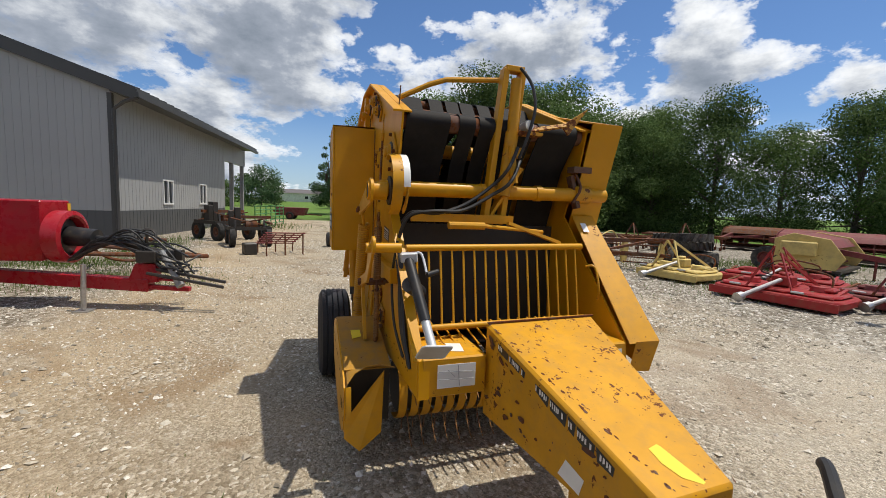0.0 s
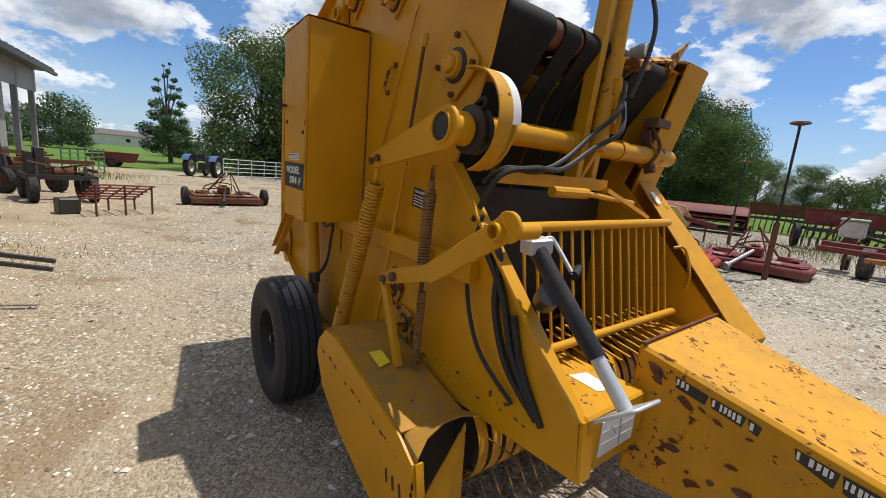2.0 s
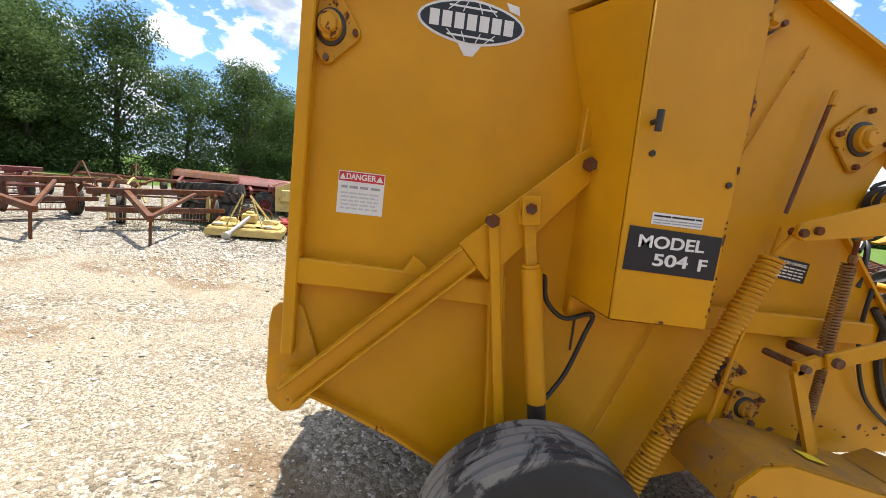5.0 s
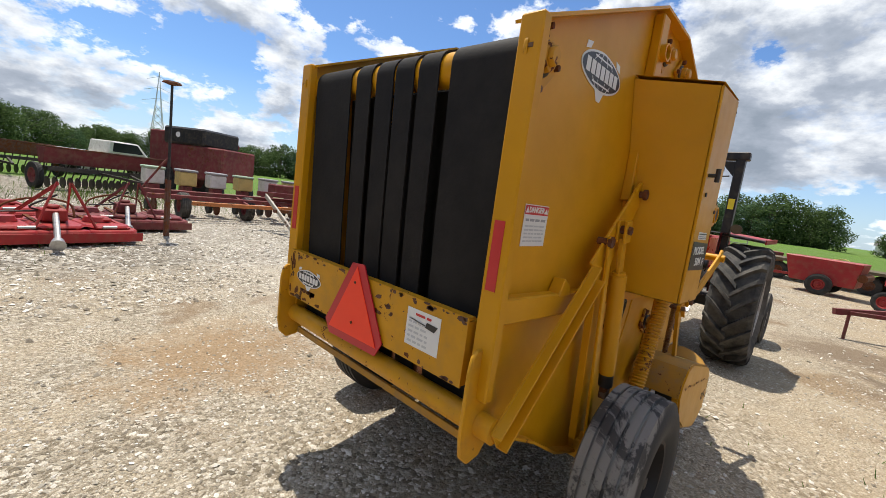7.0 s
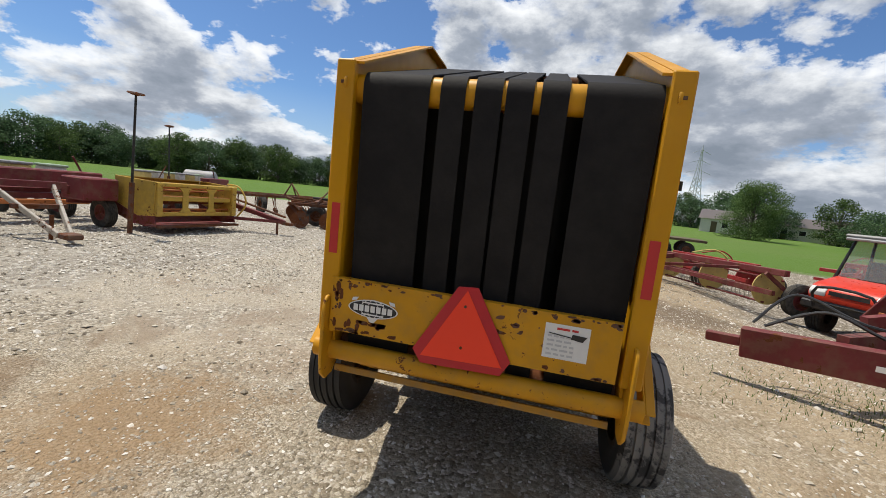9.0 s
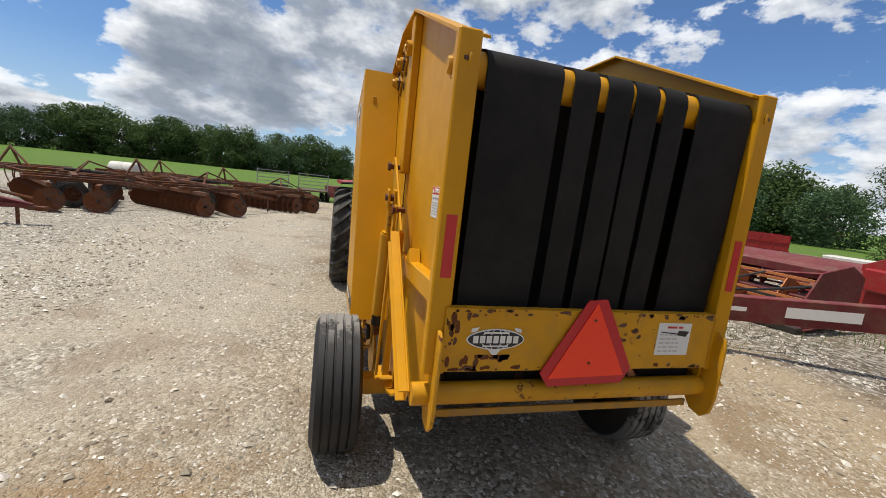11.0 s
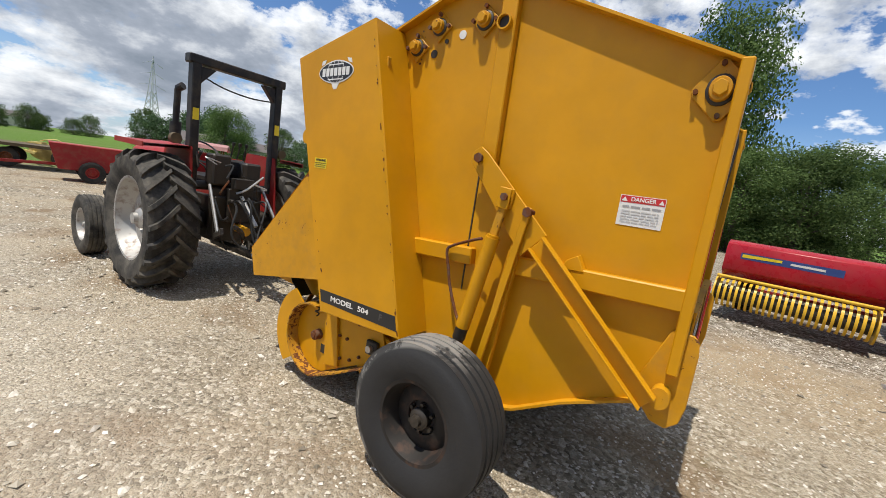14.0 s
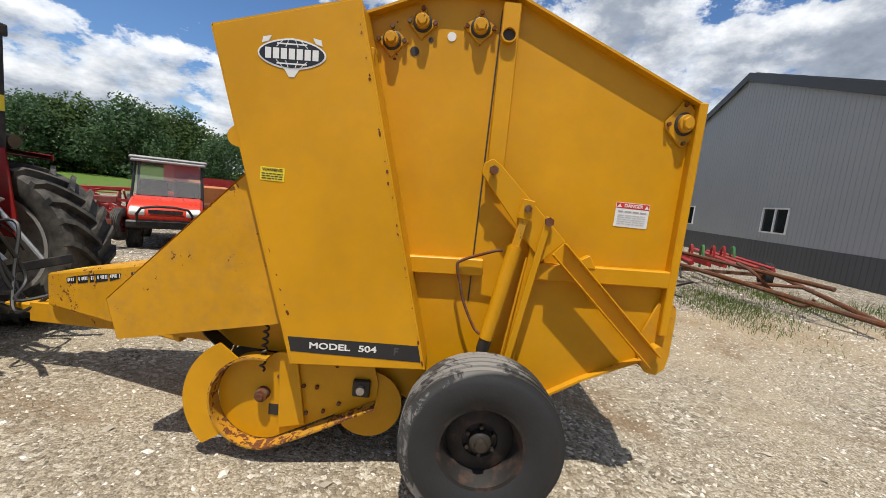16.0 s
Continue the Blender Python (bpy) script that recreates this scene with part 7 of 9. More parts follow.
    # tongue and jack
    part("tongue", Shape().beam((-0.62, -0.3, 0.40), (-0.26, 1.75, 0.32), 0.16, 0.17), RED_NEW, b, bevel=0.01)
    part("hitch", Shape().beam((-0.27, 1.65, 0.30), (-0.20, 2.25, 0.27), 0.08, 0.06).beam((-0.30, 1.65, 0.42), (-0.22, 2.20, 0.38), 0.10, 0.03), RED_NEW, b, bevel=0.006)
    part("hitch_stand", Shape().side([(1.48, 0.36), (1.86, 0.36), (1.82, 0.62), (1.58, 0.62)], -0.35, -0.21), RED_NEW, b, bevel=0.01)
    part("shaft_rest", Shape().box(-0.42, -0.14, 1.62, 1.86, 0.64, 0.80).tube((-0.28, 1.74, 0.60), (-0.28, 1.74, 0.66), 0.05, n=8), GREASE_AND_SHADE, b, bevel=0.015)
    part("hitch_jack", Shape().tube((-0.30, 1.88, 0.78), (-0.14, 2.12, 0.40), 0.045, n=10).tube((-0.14, 2.12, 0.40), (-0.11, 2.17, 0.33), 0.055, n=10), GREY_PAINT, b)
    for dx, dz in ((0.0, 0.0), (0.10, -0.05)):
        part("drawbar_rod", Shape().tube((-0.25 + dx, 1.75, 0.55 + dz), (-0.02 + dx, 2.75, 0.40 + dz), 0.022, n=6), GREASE_AND_SHADE, b)
    part("jack", Shape().tube((-0.14, 1.03, 0.62), (-0.10, 1.03, 0.03), 0.03, n=10).box(-0.19, -0.01, 0.94, 1.12, 0.0, 0.02), STEEL, b)
    rng = random.Random(3)
    for k in range(15):
        x0 = rng.uniform(-0.14, 0.12)
        pts = [(-0.52 + rng.uniform(-0.1, 0.1), 0.7, 0.62), (-0.42 + x0, 1.1, 0.75 + rng.uniform(0, 0.2)), (-0.3 + x0, 1.55, 0.82 + rng.uniform(-0.1, 0.25)), (-0.3 + x0 + rng.uniform(-0.15, 0.15), 1.9, 0.72 + rng.uniform(-0.2, 0.2)), (-0.25 + x0 + rng.uniform(-0.3, 0.3), 2.25, 0.50 + rng.uniform(-0.1, 0.25))]
        part("hydraulic_hose", Shape().path(pts, 0.013, 6, 5), HOSE, b)
    part("hose_stand", Shape().tube((-0.28, 1.70, 0.66), (-0.26, 1.72, 1.05), 0.02, n=8).lathe([(0.10, -0.01), (0.125, 0), (0.10, 0.01), (0.09, 0)], pose(-0.26, 1.72, 0.98, 0, 70, 0), 18), GREASE_AND_SHADE, b)
    for x, y, r in ((-1.15, -1.75, 0.42), (1.55, -1.95, 0.36)):
        wheel(b, (x, y, r), r, 0.28, r * 0.5, -1 if x < 0 else 1, RED_NEW, TYRE, 32)
    part("axle", Shape().beam((-1.05, -1.75, 0.42), (1.45, -1.95, 0.38), 0.10, 0.10, (0, 0, 1)), RED_NEW, b)


square_baler()


# ---------------------------------------------------------------- utility vehicle
def utility_vehicle():
    u = thing("utility_vehicle", "bright orange-red utility vehicle with grey roof and windscreen", "utility vehicle", at(6.95, 6.80, 121))
    # local +y is forward
    s = Shape().side([(1.38, 0.62), (1.42, 0.80), (1.30, 0.98), (0.72, 1.12), (0.62, 1.12), (0.62, 0.58)], -0.66, 0.66)
    body = part("front_body", s, ORANGE, u, "orange-red moulded hood", 0.05)
    part("bumper", Shape().box(-0.68, 0.68, 1.36, 1.52, 0.50, 0.66).box(-0.5, 0.5, 1.50, 1.56, 0.62, 0.68), BLACK_PAINT, u, bevel=0.03)
    part("brush_guard", Shape().path([(-0.45, 1.50, 0.52), (-0.40, 1.60, 0.92), (0.40, 1.60, 0.92), (0.45, 1.50, 0.52)], 0.025, 8, 3), BLACK_PAINT, u)
    part("grille", Shape().plan([(-0.22, 1.405), (0.22, 1.405), (0.30, 1.43), (-0.30, 1.43)], 0.80, 0.88), BLACK_PAINT, body)
    for sd in (-1, 1):
        part("headlight", Shape().side([(1.405, 0.74), (1.43, 0.83), (1.36, 0.93), (1.33, 0.80)], sd * 0.36, sd * 0.62), DECAL_WHITE, body, "clear headlight", bevel=0.01)
        wheel(u, (sd * 0.56, 0.98, 0.32), 0.32, 0.26, 0.15, sd, BLACK_PAINT, TYRE_DUSTY, 28)
        wheel(u, (sd * 0.56, -0.95, 0.32), 0.32, 0.26, 0.15, sd, BLACK_PAINT, TYRE_DUSTY, 28)
        s = Shape().path([(sd * 0.66, 0.66, 0.60), (sd * 0.66, 0.66, 1.10), (sd * 0.62, 0.34, 1.88), (sd * 0.62, -0.35, 1.90), (sd * 0.66, -0.42, 0.60)], 0.028, 8)
        part("cage_tube", s, BLACK_PAINT, u)
        part("fender", Shape().side(ring(0.98, 0.34, 0.40, 20, 160, 8) + ring(0.98, 0.34, 0.36, 160, 20, 8), sd * 0.45, sd * 0.72), BLACK_PAINT, u)
        part("door_panel", Shape().box(sd * 0.66, sd * 0.69, -0.35, 0.55, 0.55, 0.85), BLACK_PAINT, u)
    part("roof", Shape().box(-0.74, 0.74, -0.48, 0.52, 1.90, 1.97), GREY_PAINT, u, "grey moulded roof", bevel=0.03)
    part("roof_front", Shape().box(-0.70, 0.70, 0.46, 0.56, 1.84, 1.90), GREY_PAINT, u, bevel=0.02)
    part("windscreen", Shape().poly([(-0.62, 0.64, 1.13), (0.62, 0.64, 1.13), (0.60, 0.36, 1.86), (-0.60, 0.36, 1.86)], [(0, 1, 2, 3)]), WINDSCREEN, u)
    for x in (-0.34, 0.34):
        part("seat", Shape().box(x - 0.28, x + 0.28, -0.40, 0.10, 0.78, 0.92).box(x - 0.28, x + 0.28, -0.46, -0.36, 0.92, 1.42), BLACK_PAINT, u, bevel=0.03)
    part("steering_wheel", Shape().lathe([(0.16, -0.012), (0.18, 0), (0.16, 0.012), (0.15, 0)], pose(-0.34, 0.36, 1.18, 55), 20), BLACK_PAINT, u)
    part("floor_pan", Shape().box(-0.64, 0.64, -1.3, 0.9, 0.42, 0.52), BLACK_PAINT, u, bevel=0.01)
    part("cargo_bed", Shape().box(-0.70, 0.70, -1.45, -0.52, 0.70, 0.76).box(-0.70, 0.70, -0.56, -0.52, 0.76, 1.08).box(-0.70, 0.70, -1.45, -1.41, 0.76, 1.08).box(-0.70, -0.66, -1.45, -0.52, 0.76, 1.08).box(0.66, 0.70, -1.45, -0.52, 0.76, 1.08), ORANGE, u, bevel=0.006)


utility_vehicle()


# ---------------------------------------------------------------- implements: one function a kind
def mower_conditioner(m, label, header, frame_mat, panel, length=2.9, wheels=True, tongue=2.6, bat=None, hood=True):
    """Pull-type hay mower: long header with reel, sloped panels, wheels and an offset tongue. Local x along the header, +y forward."""
    b = thing("mower_conditioner", label, "hay mower", m)
    h = length / 2
    s = Shape().side([(-0.75, 0.45), (-0.75, 0.95), (-0.35, 1.15), (0.35, 1.02), (0.55, 0.80), (0.35, 0.78), (-0.2, 0.95), (-0.45, 0.45)], -h, h)
    if hood:
        part("header_hood", s, header, b, bevel=0.01)
    for sd in (-1, 1):
        s = Shape().side([(-0.75, 0.22), (-0.78, 1.0), (-0.35, 1.18), (0.45, 1.05), (0.80, 0.55), (0.62, 0.20)], sd * (h + 0.002), sd * (h + 0.03))
        part("end_panel", s, panel, b, bevel=0.01)
        if wheels:
            wheel(b, (sd * (h - 0.35), -1.05, 0.36), 0.36, 0.22, 0.19, sd, frame_mat, TYRE_DUSTY, 28)
            part("wheel_arm", Shape().beam((sd * (h - 0.55), -0.6, 0.75), (sd * (h - 0.55), -1.05, 0.36), 0.08, 0.08), frame_mat, b)
    part("reel_shaft", Shape().tube((-h + 0.03, 0.32, 0.62), (h - 0.03, 0.32, 0.62), 0.05, n=10), frame_mat, b)
    for k in range(5):
        a = 2 * math.pi * k / 5
        part("reel_bat", Shape().box(-h + 0.05, h - 0.05, 0.32 + 0.30 * math.cos(a) - 0.02, 0.32 + 0.30 * math.cos(a) + 0.02, 0.62 + 0.30 * math.sin(a) - 0.02, 0.62 + 0.30 * math.sin(a) + 0.02), bat or header, b)
    k = -h + 0.4
    while k < h - 0.2:
        part("reel_disc", Shape().side([(0.32 + 0.30 * math.cos(a), 0.62 + 0.30 * math.sin(a)) for a in [2 * math.pi * q / 5 for q in range(5)]], k - 0.01, k + 0.01), bat or panel, b)
        k += 0.75
    part("cutter_bar", Shape().box(-h, h, 0.55, 0.72, 0.12, 0.20), GREASE_AND_SHADE, b)
    part("header_floor", Shape().strip([(0.60, 0.16), (0.1, 0.20), (-0.5, 0.30)], -h, h, 0.02), frame_mat, b)
    part("cross_frame", Shape().box(-h + 0.1, h - 0.1, -0.95, -0.80, 0.85, 1.00), frame_mat, b, bevel=0.01)
    part("tongue", Shape().beam((h - 0.3, -0.85, 0.95), (h - 0.5, tongue, 0.55), 0.12, 0.14).beam((-h + 0.4, -0.85, 0.92), (h - 0.55, tongue - 0.7, 0.62), 0.08, 0.08), frame_mat, b)
    part("hitch_stand", Shape().tube((h - 0.48, tongue - 0.3, 0.60), (h - 0.48, tongue - 0.3, 0.0), 0.03, n=8), frame_mat, b)
    part("drive_shield", Shape().box(h - 0.02, h + 0.18, -0.6, 0.2, 0.55, 0.95), panel, b, bevel=0.03)
    return b


def rotary_mower(m, label, deck, length=2.0, flat=True, lever=True):
    """A mounted rotary mower: low deck with skirts, gearbox, lift frame and tail wheel. Local x across, +y forward."""
    b = thing("rotary_mower", label, "mower", m)
    h = length / 2
    pts = [(-h, -0.45), (-h * 0.7, -0.75), (h * 0.7, -0.75), (h, -0.45), (h, 0.5), (h * 0.75, 0.72), (-h * 0.75, 0.72), (-h, 0.5)]
    for k in (-1, 0, 1):
        c = k * h * 0.62
        w2 = h * 0.40
        back = -0.62 if k else -0.82
        lobe = [(c - w2, -0.35), (c - w2 * 0.6, back), (c + w2 * 0.6, back), (c + w2, -0.35), (c + w2, 0.40), (c + w2 * 0.7, 0.62), (c - w2 * 0.7, 0.62), (c - w2, 0.40)]
        part("deck", Shape().plan(lobe, 0.08, 0.23), deck, b, bevel=0.03)
        part("deck_crown", Shape().plan([(c + (x - c) * 0.78, y * 0.80) for x, y in lobe], 0.232, 0.29), deck, b, bevel=0.03)
        part("belt_cover", Shape().box(c - 0.14, c + 0.14, -0.22, 0.10, 0.292, 0.37), deck, b, bevel=0.03)
    part("deck_lip", Shape().box(-h, h, 0.63, 0.66, 0.06, 0.20), deck, b)
    for k in range(6):
        x = -h * 0.85 + h * 1.7 * k / 5
        part("hinge_strap", Shape().beam((x, 0.50, 0.25), (x + 0.05, -0.40, 0.34), 0.05, 0.025), RUST if k % 2 else deck, b)
    part("guard_rod", Shape().path([(-h * 0.5, -0.7, 0.26), (-h * 0.45, -0.8, 0.5), (0, -0.75, 0.58), (h * 0.4, -0.7, 0.46), (h * 0.5, -0.6, 0.26)], 0.018, 6, 4), RUST, b)
    part("hydraulic_hose", Shape().path([(0.05, 0.4, 0.75), (0.3, 0.2, 0.55), (0.15, -0.1, 0.45), (0.5, -0.3, 0.40)], 0.014, 6, 4), HOSE, b)
    part("gearbox", Shape().box(-0.15, 0.15, -0.16, 0.16, 0.31, 0.50).tube((0, 0, 0.5), (0, 0, 0.56), 0.09, n=12), deck, b, bevel=0.02)
    for sd in (-1, 1):
        part("lift_strut", Shape().beam((sd * 0.35, 0.62, 0.28), (sd * 0.08, 0.50, 0.95), 0.02, 0.06), deck, b)
        part("rear_strut", Shape().beam((sd * 0.07, 0.50, 0.93), (sd * 0.35, -0.60, 0.30), 0.02, 0.05), deck, b)
        part("spindle_cover", Shape().tube((sd * h * 0.55, -0.02, 0.30), (sd * h * 0.55, -0.02, 0.38), 0.16, 0.13, 16), deck, b)
        part("link_pin", Shape().tube((sd * 0.38, 0.78, 0.32), (sd * 0.56, 0.78, 0.32), 0.02, n=8), STEEL, b)
        wheel(b, (sd * (h - 0.25), -0.95, 0.15), 0.15, 0.10, 0.07, sd, GREASE_AND_SHADE, TYRE, 20)
        part("wheel_fork", Shape().beam((sd * (h - 0.33), -0.6, 0.30), (sd * (h - 0.33), -0.97, 0.16), 0.02, 0.06), deck, b)
    part("drive_shaft", Shape().tube((0, 0.16, 0.42), (0.22, 1.05, 0.16), 0.04, n=10).tube((0.22, 1.05, 0.16), (0.25, 1.16, 0.12), 0.07, 0.09, 12), STEEL if lever else GREASE_AND_SHADE, b)
    part("deck_rib", Shape().beam((-h * 0.8, 0.2, 0.33), (h * 0.8, 0.2, 0.33), 0.05, 0.05).beam((-h * 0.8, -0.35, 0.33), (h * 0.8, -0.35, 0.33), 0.05, 0.05), deck, b)
    return b


def tool_frame(m, label, mat, length, depth, shanks, wheel_r=0.32, hgt=0.65, rows=3, name="field_cultivator", tongue=2.0, seed=1):
    """A tillage tool: cross bars on wheels with many curved shanks. Local x along the bars, +y to the tongue."""
    b = thing(name, label, "tillage tool", m)
    rng = random.Random(seed)
    h = length / 2
    for r in range(rows):
        y = -depth / 2 + depth * r / max(1, rows - 1)
        part("tool_bar", Shape().box(-h, h, y - 0.05, y + 0.05, hgt - 0.05, hgt + 0.05), mat, b, bevel=0.008)
        n = shanks // rows
        for k in range(n):
            x = -h + length * (k + 0.3 + 0.4 * (r % 2)) / n
            ln = rng.uniform(0.9, 1.1)
            s = Shape().path([(x, y, hgt), (x, y - 0.16 * ln, hgt - 0.02), (x, y - 0.28 * ln, hgt - 0.2), (x, y - 0.22, hgt - 0.42), (x, y - 0.08, max(0.03, hgt - 0.60))], 0.018, 5, 3)
            s.box(x - 0.05, x + 0.05, y - 0.12, y - 0.05, 0.0, 0.14)
            part("shank", s, RUST, b)
    for k in range(3):
        x = -h * 0.8 + h * 0.8 * k
        part("frame_rail", Shape().box(x - 0.04, x + 0.04, -depth / 2 + 0.051, depth / 2 - 0.051, hgt - 0.045, hgt + 0.045), mat, b)
    for x in (-h * 0.55, h * 0.55):
        wheel(b, (x, 0.1, wheel_r), wheel_r, 0.20, wheel_r * 0.52, 1 if x > 0 else -1, mat, TYRE_DUSTY, 26)
        part("wheel_leg", Shape().beam((x * 0.85, 0.1, wheel_r), (x * 0.85, 0.1, hgt), 0.06, 0.08), mat, b)
    if tongue > 0:
        part("tongue", Shape().beam((-0.6, depth / 2, hgt), (0, depth / 2 + tongue, hgt * 0.6), 0.08, 0.08).beam((0.6, depth / 2, hgt), (0, depth / 2 + tongue, hgt * 0.6), 0.08, 0.08), mat, b)
        part("tongue_jack", Shape().tube((0, depth / 2 + tongue * 0.9, hgt * 0.65), (0, depth / 2 + tongue * 0.9, 0.0), 0.03, n=8), mat, b)
    part("mast", Shape().beam((-0.3, 0, hgt), (0, 0.1, hgt + 0.6), 0.05, 0.05).beam((0.3, 0, hgt), (0, 0.1, hgt + 0.6), 0.05, 0.05).tube((0, 0.1, hgt + 0.58), (0, depth / 2, hgt + 0.05), 0.03, n=8), mat, b)
    return b


def hay_rake(m, label, mat, length=3.2, reel=None):
    """A side-delivery rake: long slanting frame, reel bars with discs, two wheels and a tongue."""
    b = thing("hay_rake", label, "hay rake", m)
    h = length / 2
    reel = reel or YELLOW_PALE
    part("main_beam", Shape().beam((-h, -0.3, 0.85), (h, 0.5, 0.75), 0.12, 0.14, (0, 0, 1)), mat, b, bevel=0.01)
    part("lower_beam", Shape().beam((-h, -0.1, 0.45), (h, 0.7, 0.42), 0.09, 0.09, (0, 0, 1)), mat, b)
    for k in range(3):
        x = -h * 0.75 + h * 0.75 * k
        y = -0.35 + 0.25 * k
        part("reel_disc", Shape().lathe([(0.02, -0.012), (0.34, -0.012), (0.34, 0.012), (0.02, 0.012)], pose(x, y, 0.48) @ AXLE_X, 22), reel, b)
    for k in range(5):
        a = 2 * math.pi * k / 5
        part("reel_bar", Shape().tube((-h * 0.78, -0.36 + 0.30 * math.cos(a), 0.48 + 0.30 * math.sin(a)), (h * 0.78, 0.16 + 0.30 * math.cos(a), 0.48 + 0.30 * math.sin(a)), 0.02, n=6), mat, b)
    tine = Shape()
    for k in range(26):
        x = -h * 0.75 + h * 1.5 * k / 25
        y = -0.36 + 0.52 * k / 25
        tine.tube((x, y - 0.2, 0.38), (x, y - 0.3, 0.08), 0.006, n=4)
    tagged(part("reel_teeth", tine, STEEL, b), kind="stuff")
    for x, y in ((-h * 0.9, -0.8), (h * 0.6, -0.6)):
        wheel(b, (x, y, 0.33), 0.33, 0.17, 0.18, 1 if x > 0 else -1, mat, TYRE_DUSTY, 26)
        part("wheel_arm", Shape().beam((x * 0.94, y, 0.33), (x * 0.94, -0.1, 0.8), 0.05, 0.07), mat, b)
    part("tongue", Shape().beam((h * 0.5, 0.4, 0.75), (h * 0.2, 2.5, 0.50), 0.09, 0.10).beam((-h * 0.5, 0.0, 0.8), (h * 0.18, 2.3, 0.52), 0.06, 0.06), mat, b)
    part("tongue_leg", Shape().tube((h * 0.2, 2.3, 0.5), (h * 0.2, 2.3, 0.0), 0.025, n=8), mat, b)
    part("guide_arch", Shape().path([(0.3, -0.5, 0.5), (0.4, -0.7, 0.8), (0.5, -0.4, 1.02), (0.6, 0.1, 0.9)], 0.02, 6, 4), reel, b)
    return b


def planter(m, label, mat, rows=6, row_gap=0.76):
    """A row-crop planter: toolbar, one seed hopper over each planting unit, markers and a hitch."""
    b = thing("planter", label, "planter", m)
    h = rows * row_gap / 2
    part("tool_bar", Shape().box(-h, h, -0.09, 0.09, 0.52, 0.70), mat, b, bevel=0.01)
    part("front_bar", Shape().box(-h, h, 0.45, 0.58, 0.50, 0.62), mat, b, bevel=0.01)
    for k in range(rows):
        x = -h + row_gap * (k + 0.5)
        part("seed_hopper", Shape().plan([(x - 0.22, -0.95), (x + 0.22, -0.95), (x + 0.22, -0.50), (x - 0.22, -0.50)], 0.80, 1.18), YELLOW_PALE if k % 2 else WHITE_PAINT, b, "faded plastic seed hopper", bevel=0.03)
        part("hopper_lid", Shape().box(x - 0.24, x + 0.24, -0.97, -0.48, 1.182, 1.25), GREY_PAINT if k % 3 else GREEN_PALE, b, bevel=0.02)
        part("row_unit", Shape().beam((x, -0.1, 0.55), (x, -0.85, 0.50), 0.16, 0.10).box(x - 0.12, x + 0.12, -0.9, -0.55, 0.42, 0.78), mat, b)
        part("opener_disc", Shape().tube((x - 0.02, -0.55, 0.24), (x + 0.02, -0.55, 0.24), 0.22, n=18), RUST, b)
        part("press_wheel", Shape().tube((x - 0.05, -1.15, 0.17), (x + 0.05, -1.15, 0.17), 0.17, n=16), TYRE, b)
    for x in (-h * 0.66, h * 0.1, h * 0.7):
        wheel(b, (x, 0.32, 0.34), 0.34, 0.24, 0.18, 1, mat, TYRE_DUSTY, 26)
    part("fertilizer_box", Shape().box(-h * 0.9, -h * 0.1, 0.35, 0.75, 0.80, 1.15), MAROON, b, bevel=0.03)
    part("hitch_bar", Shape().box(-h * 0.7, h * 0.7, 0.95, 1.05, 0.42, 0.52), ORANGE_OLD, b, bevel=0.01)
    for x in (-0.5, 0.5):
        part("brace", Shape().beam((x, 0.1, 0.6), (x, 1.0, 0.47), 0.06, 0.08), mat, b)
    for sd in (-1, 1):
        part("marker_arm", Shape().tube((sd * h, 0, 0.7), (sd * (h - 0.5), 0.1, 1.5), 0.025, n=6), mat, b)
    return b


def grain_drill(m, label, mat, length=3.6):
    b = thing("grain_drill", label, "grain drill", m)
    h = length / 2
    part("seed_box", Shape().side([(-0.25, 1.35), (0.30, 1.35), (0.18, 0.85), (-0.10, 0.82)], -h, h), mat, b, bevel=0.01)
    part("box_lid", Shape().box(-h, h, -0.28, 0.33, 1.353, 1.39), RUST, b)
    part("frame_bar", Shape().box(-h, h, 0.35, 0.45, 0.62, 0.74).box(-h, h, -0.5, -0.42, 0.62, 0.72), GREASE_AND_SHADE, b)
    for k in range(18):
        x = -h + length * (k + 0.5) / 18
        part("disc_opener", Shape().tube((x - 0.01, -0.35, 0.20), (x + 0.01, -0.35, 0.20), 0.19, n=16).path([(x, 0.0, 0.84), (x, -0.1, 0.6), (x, -0.3, 0.3)], 0.022, 5, 3), GREASE_AND_SHADE, b)
    for sd in (-1, 1):
        wheel(b, (sd * (h + 0.18), 0.1, 0.42), 0.42, 0.18, 0.24, sd, mat, TYRE, 28)
    part("tongue", Shape().beam((-0.5, 0.4, 0.65), (0, 2.2, 0.5), 0.07, 0.08).beam((0.5, 0.4, 0.65), (0, 2.2, 0.5), 0.07, 0.08), GREASE_AND_SHADE, b)
    return b


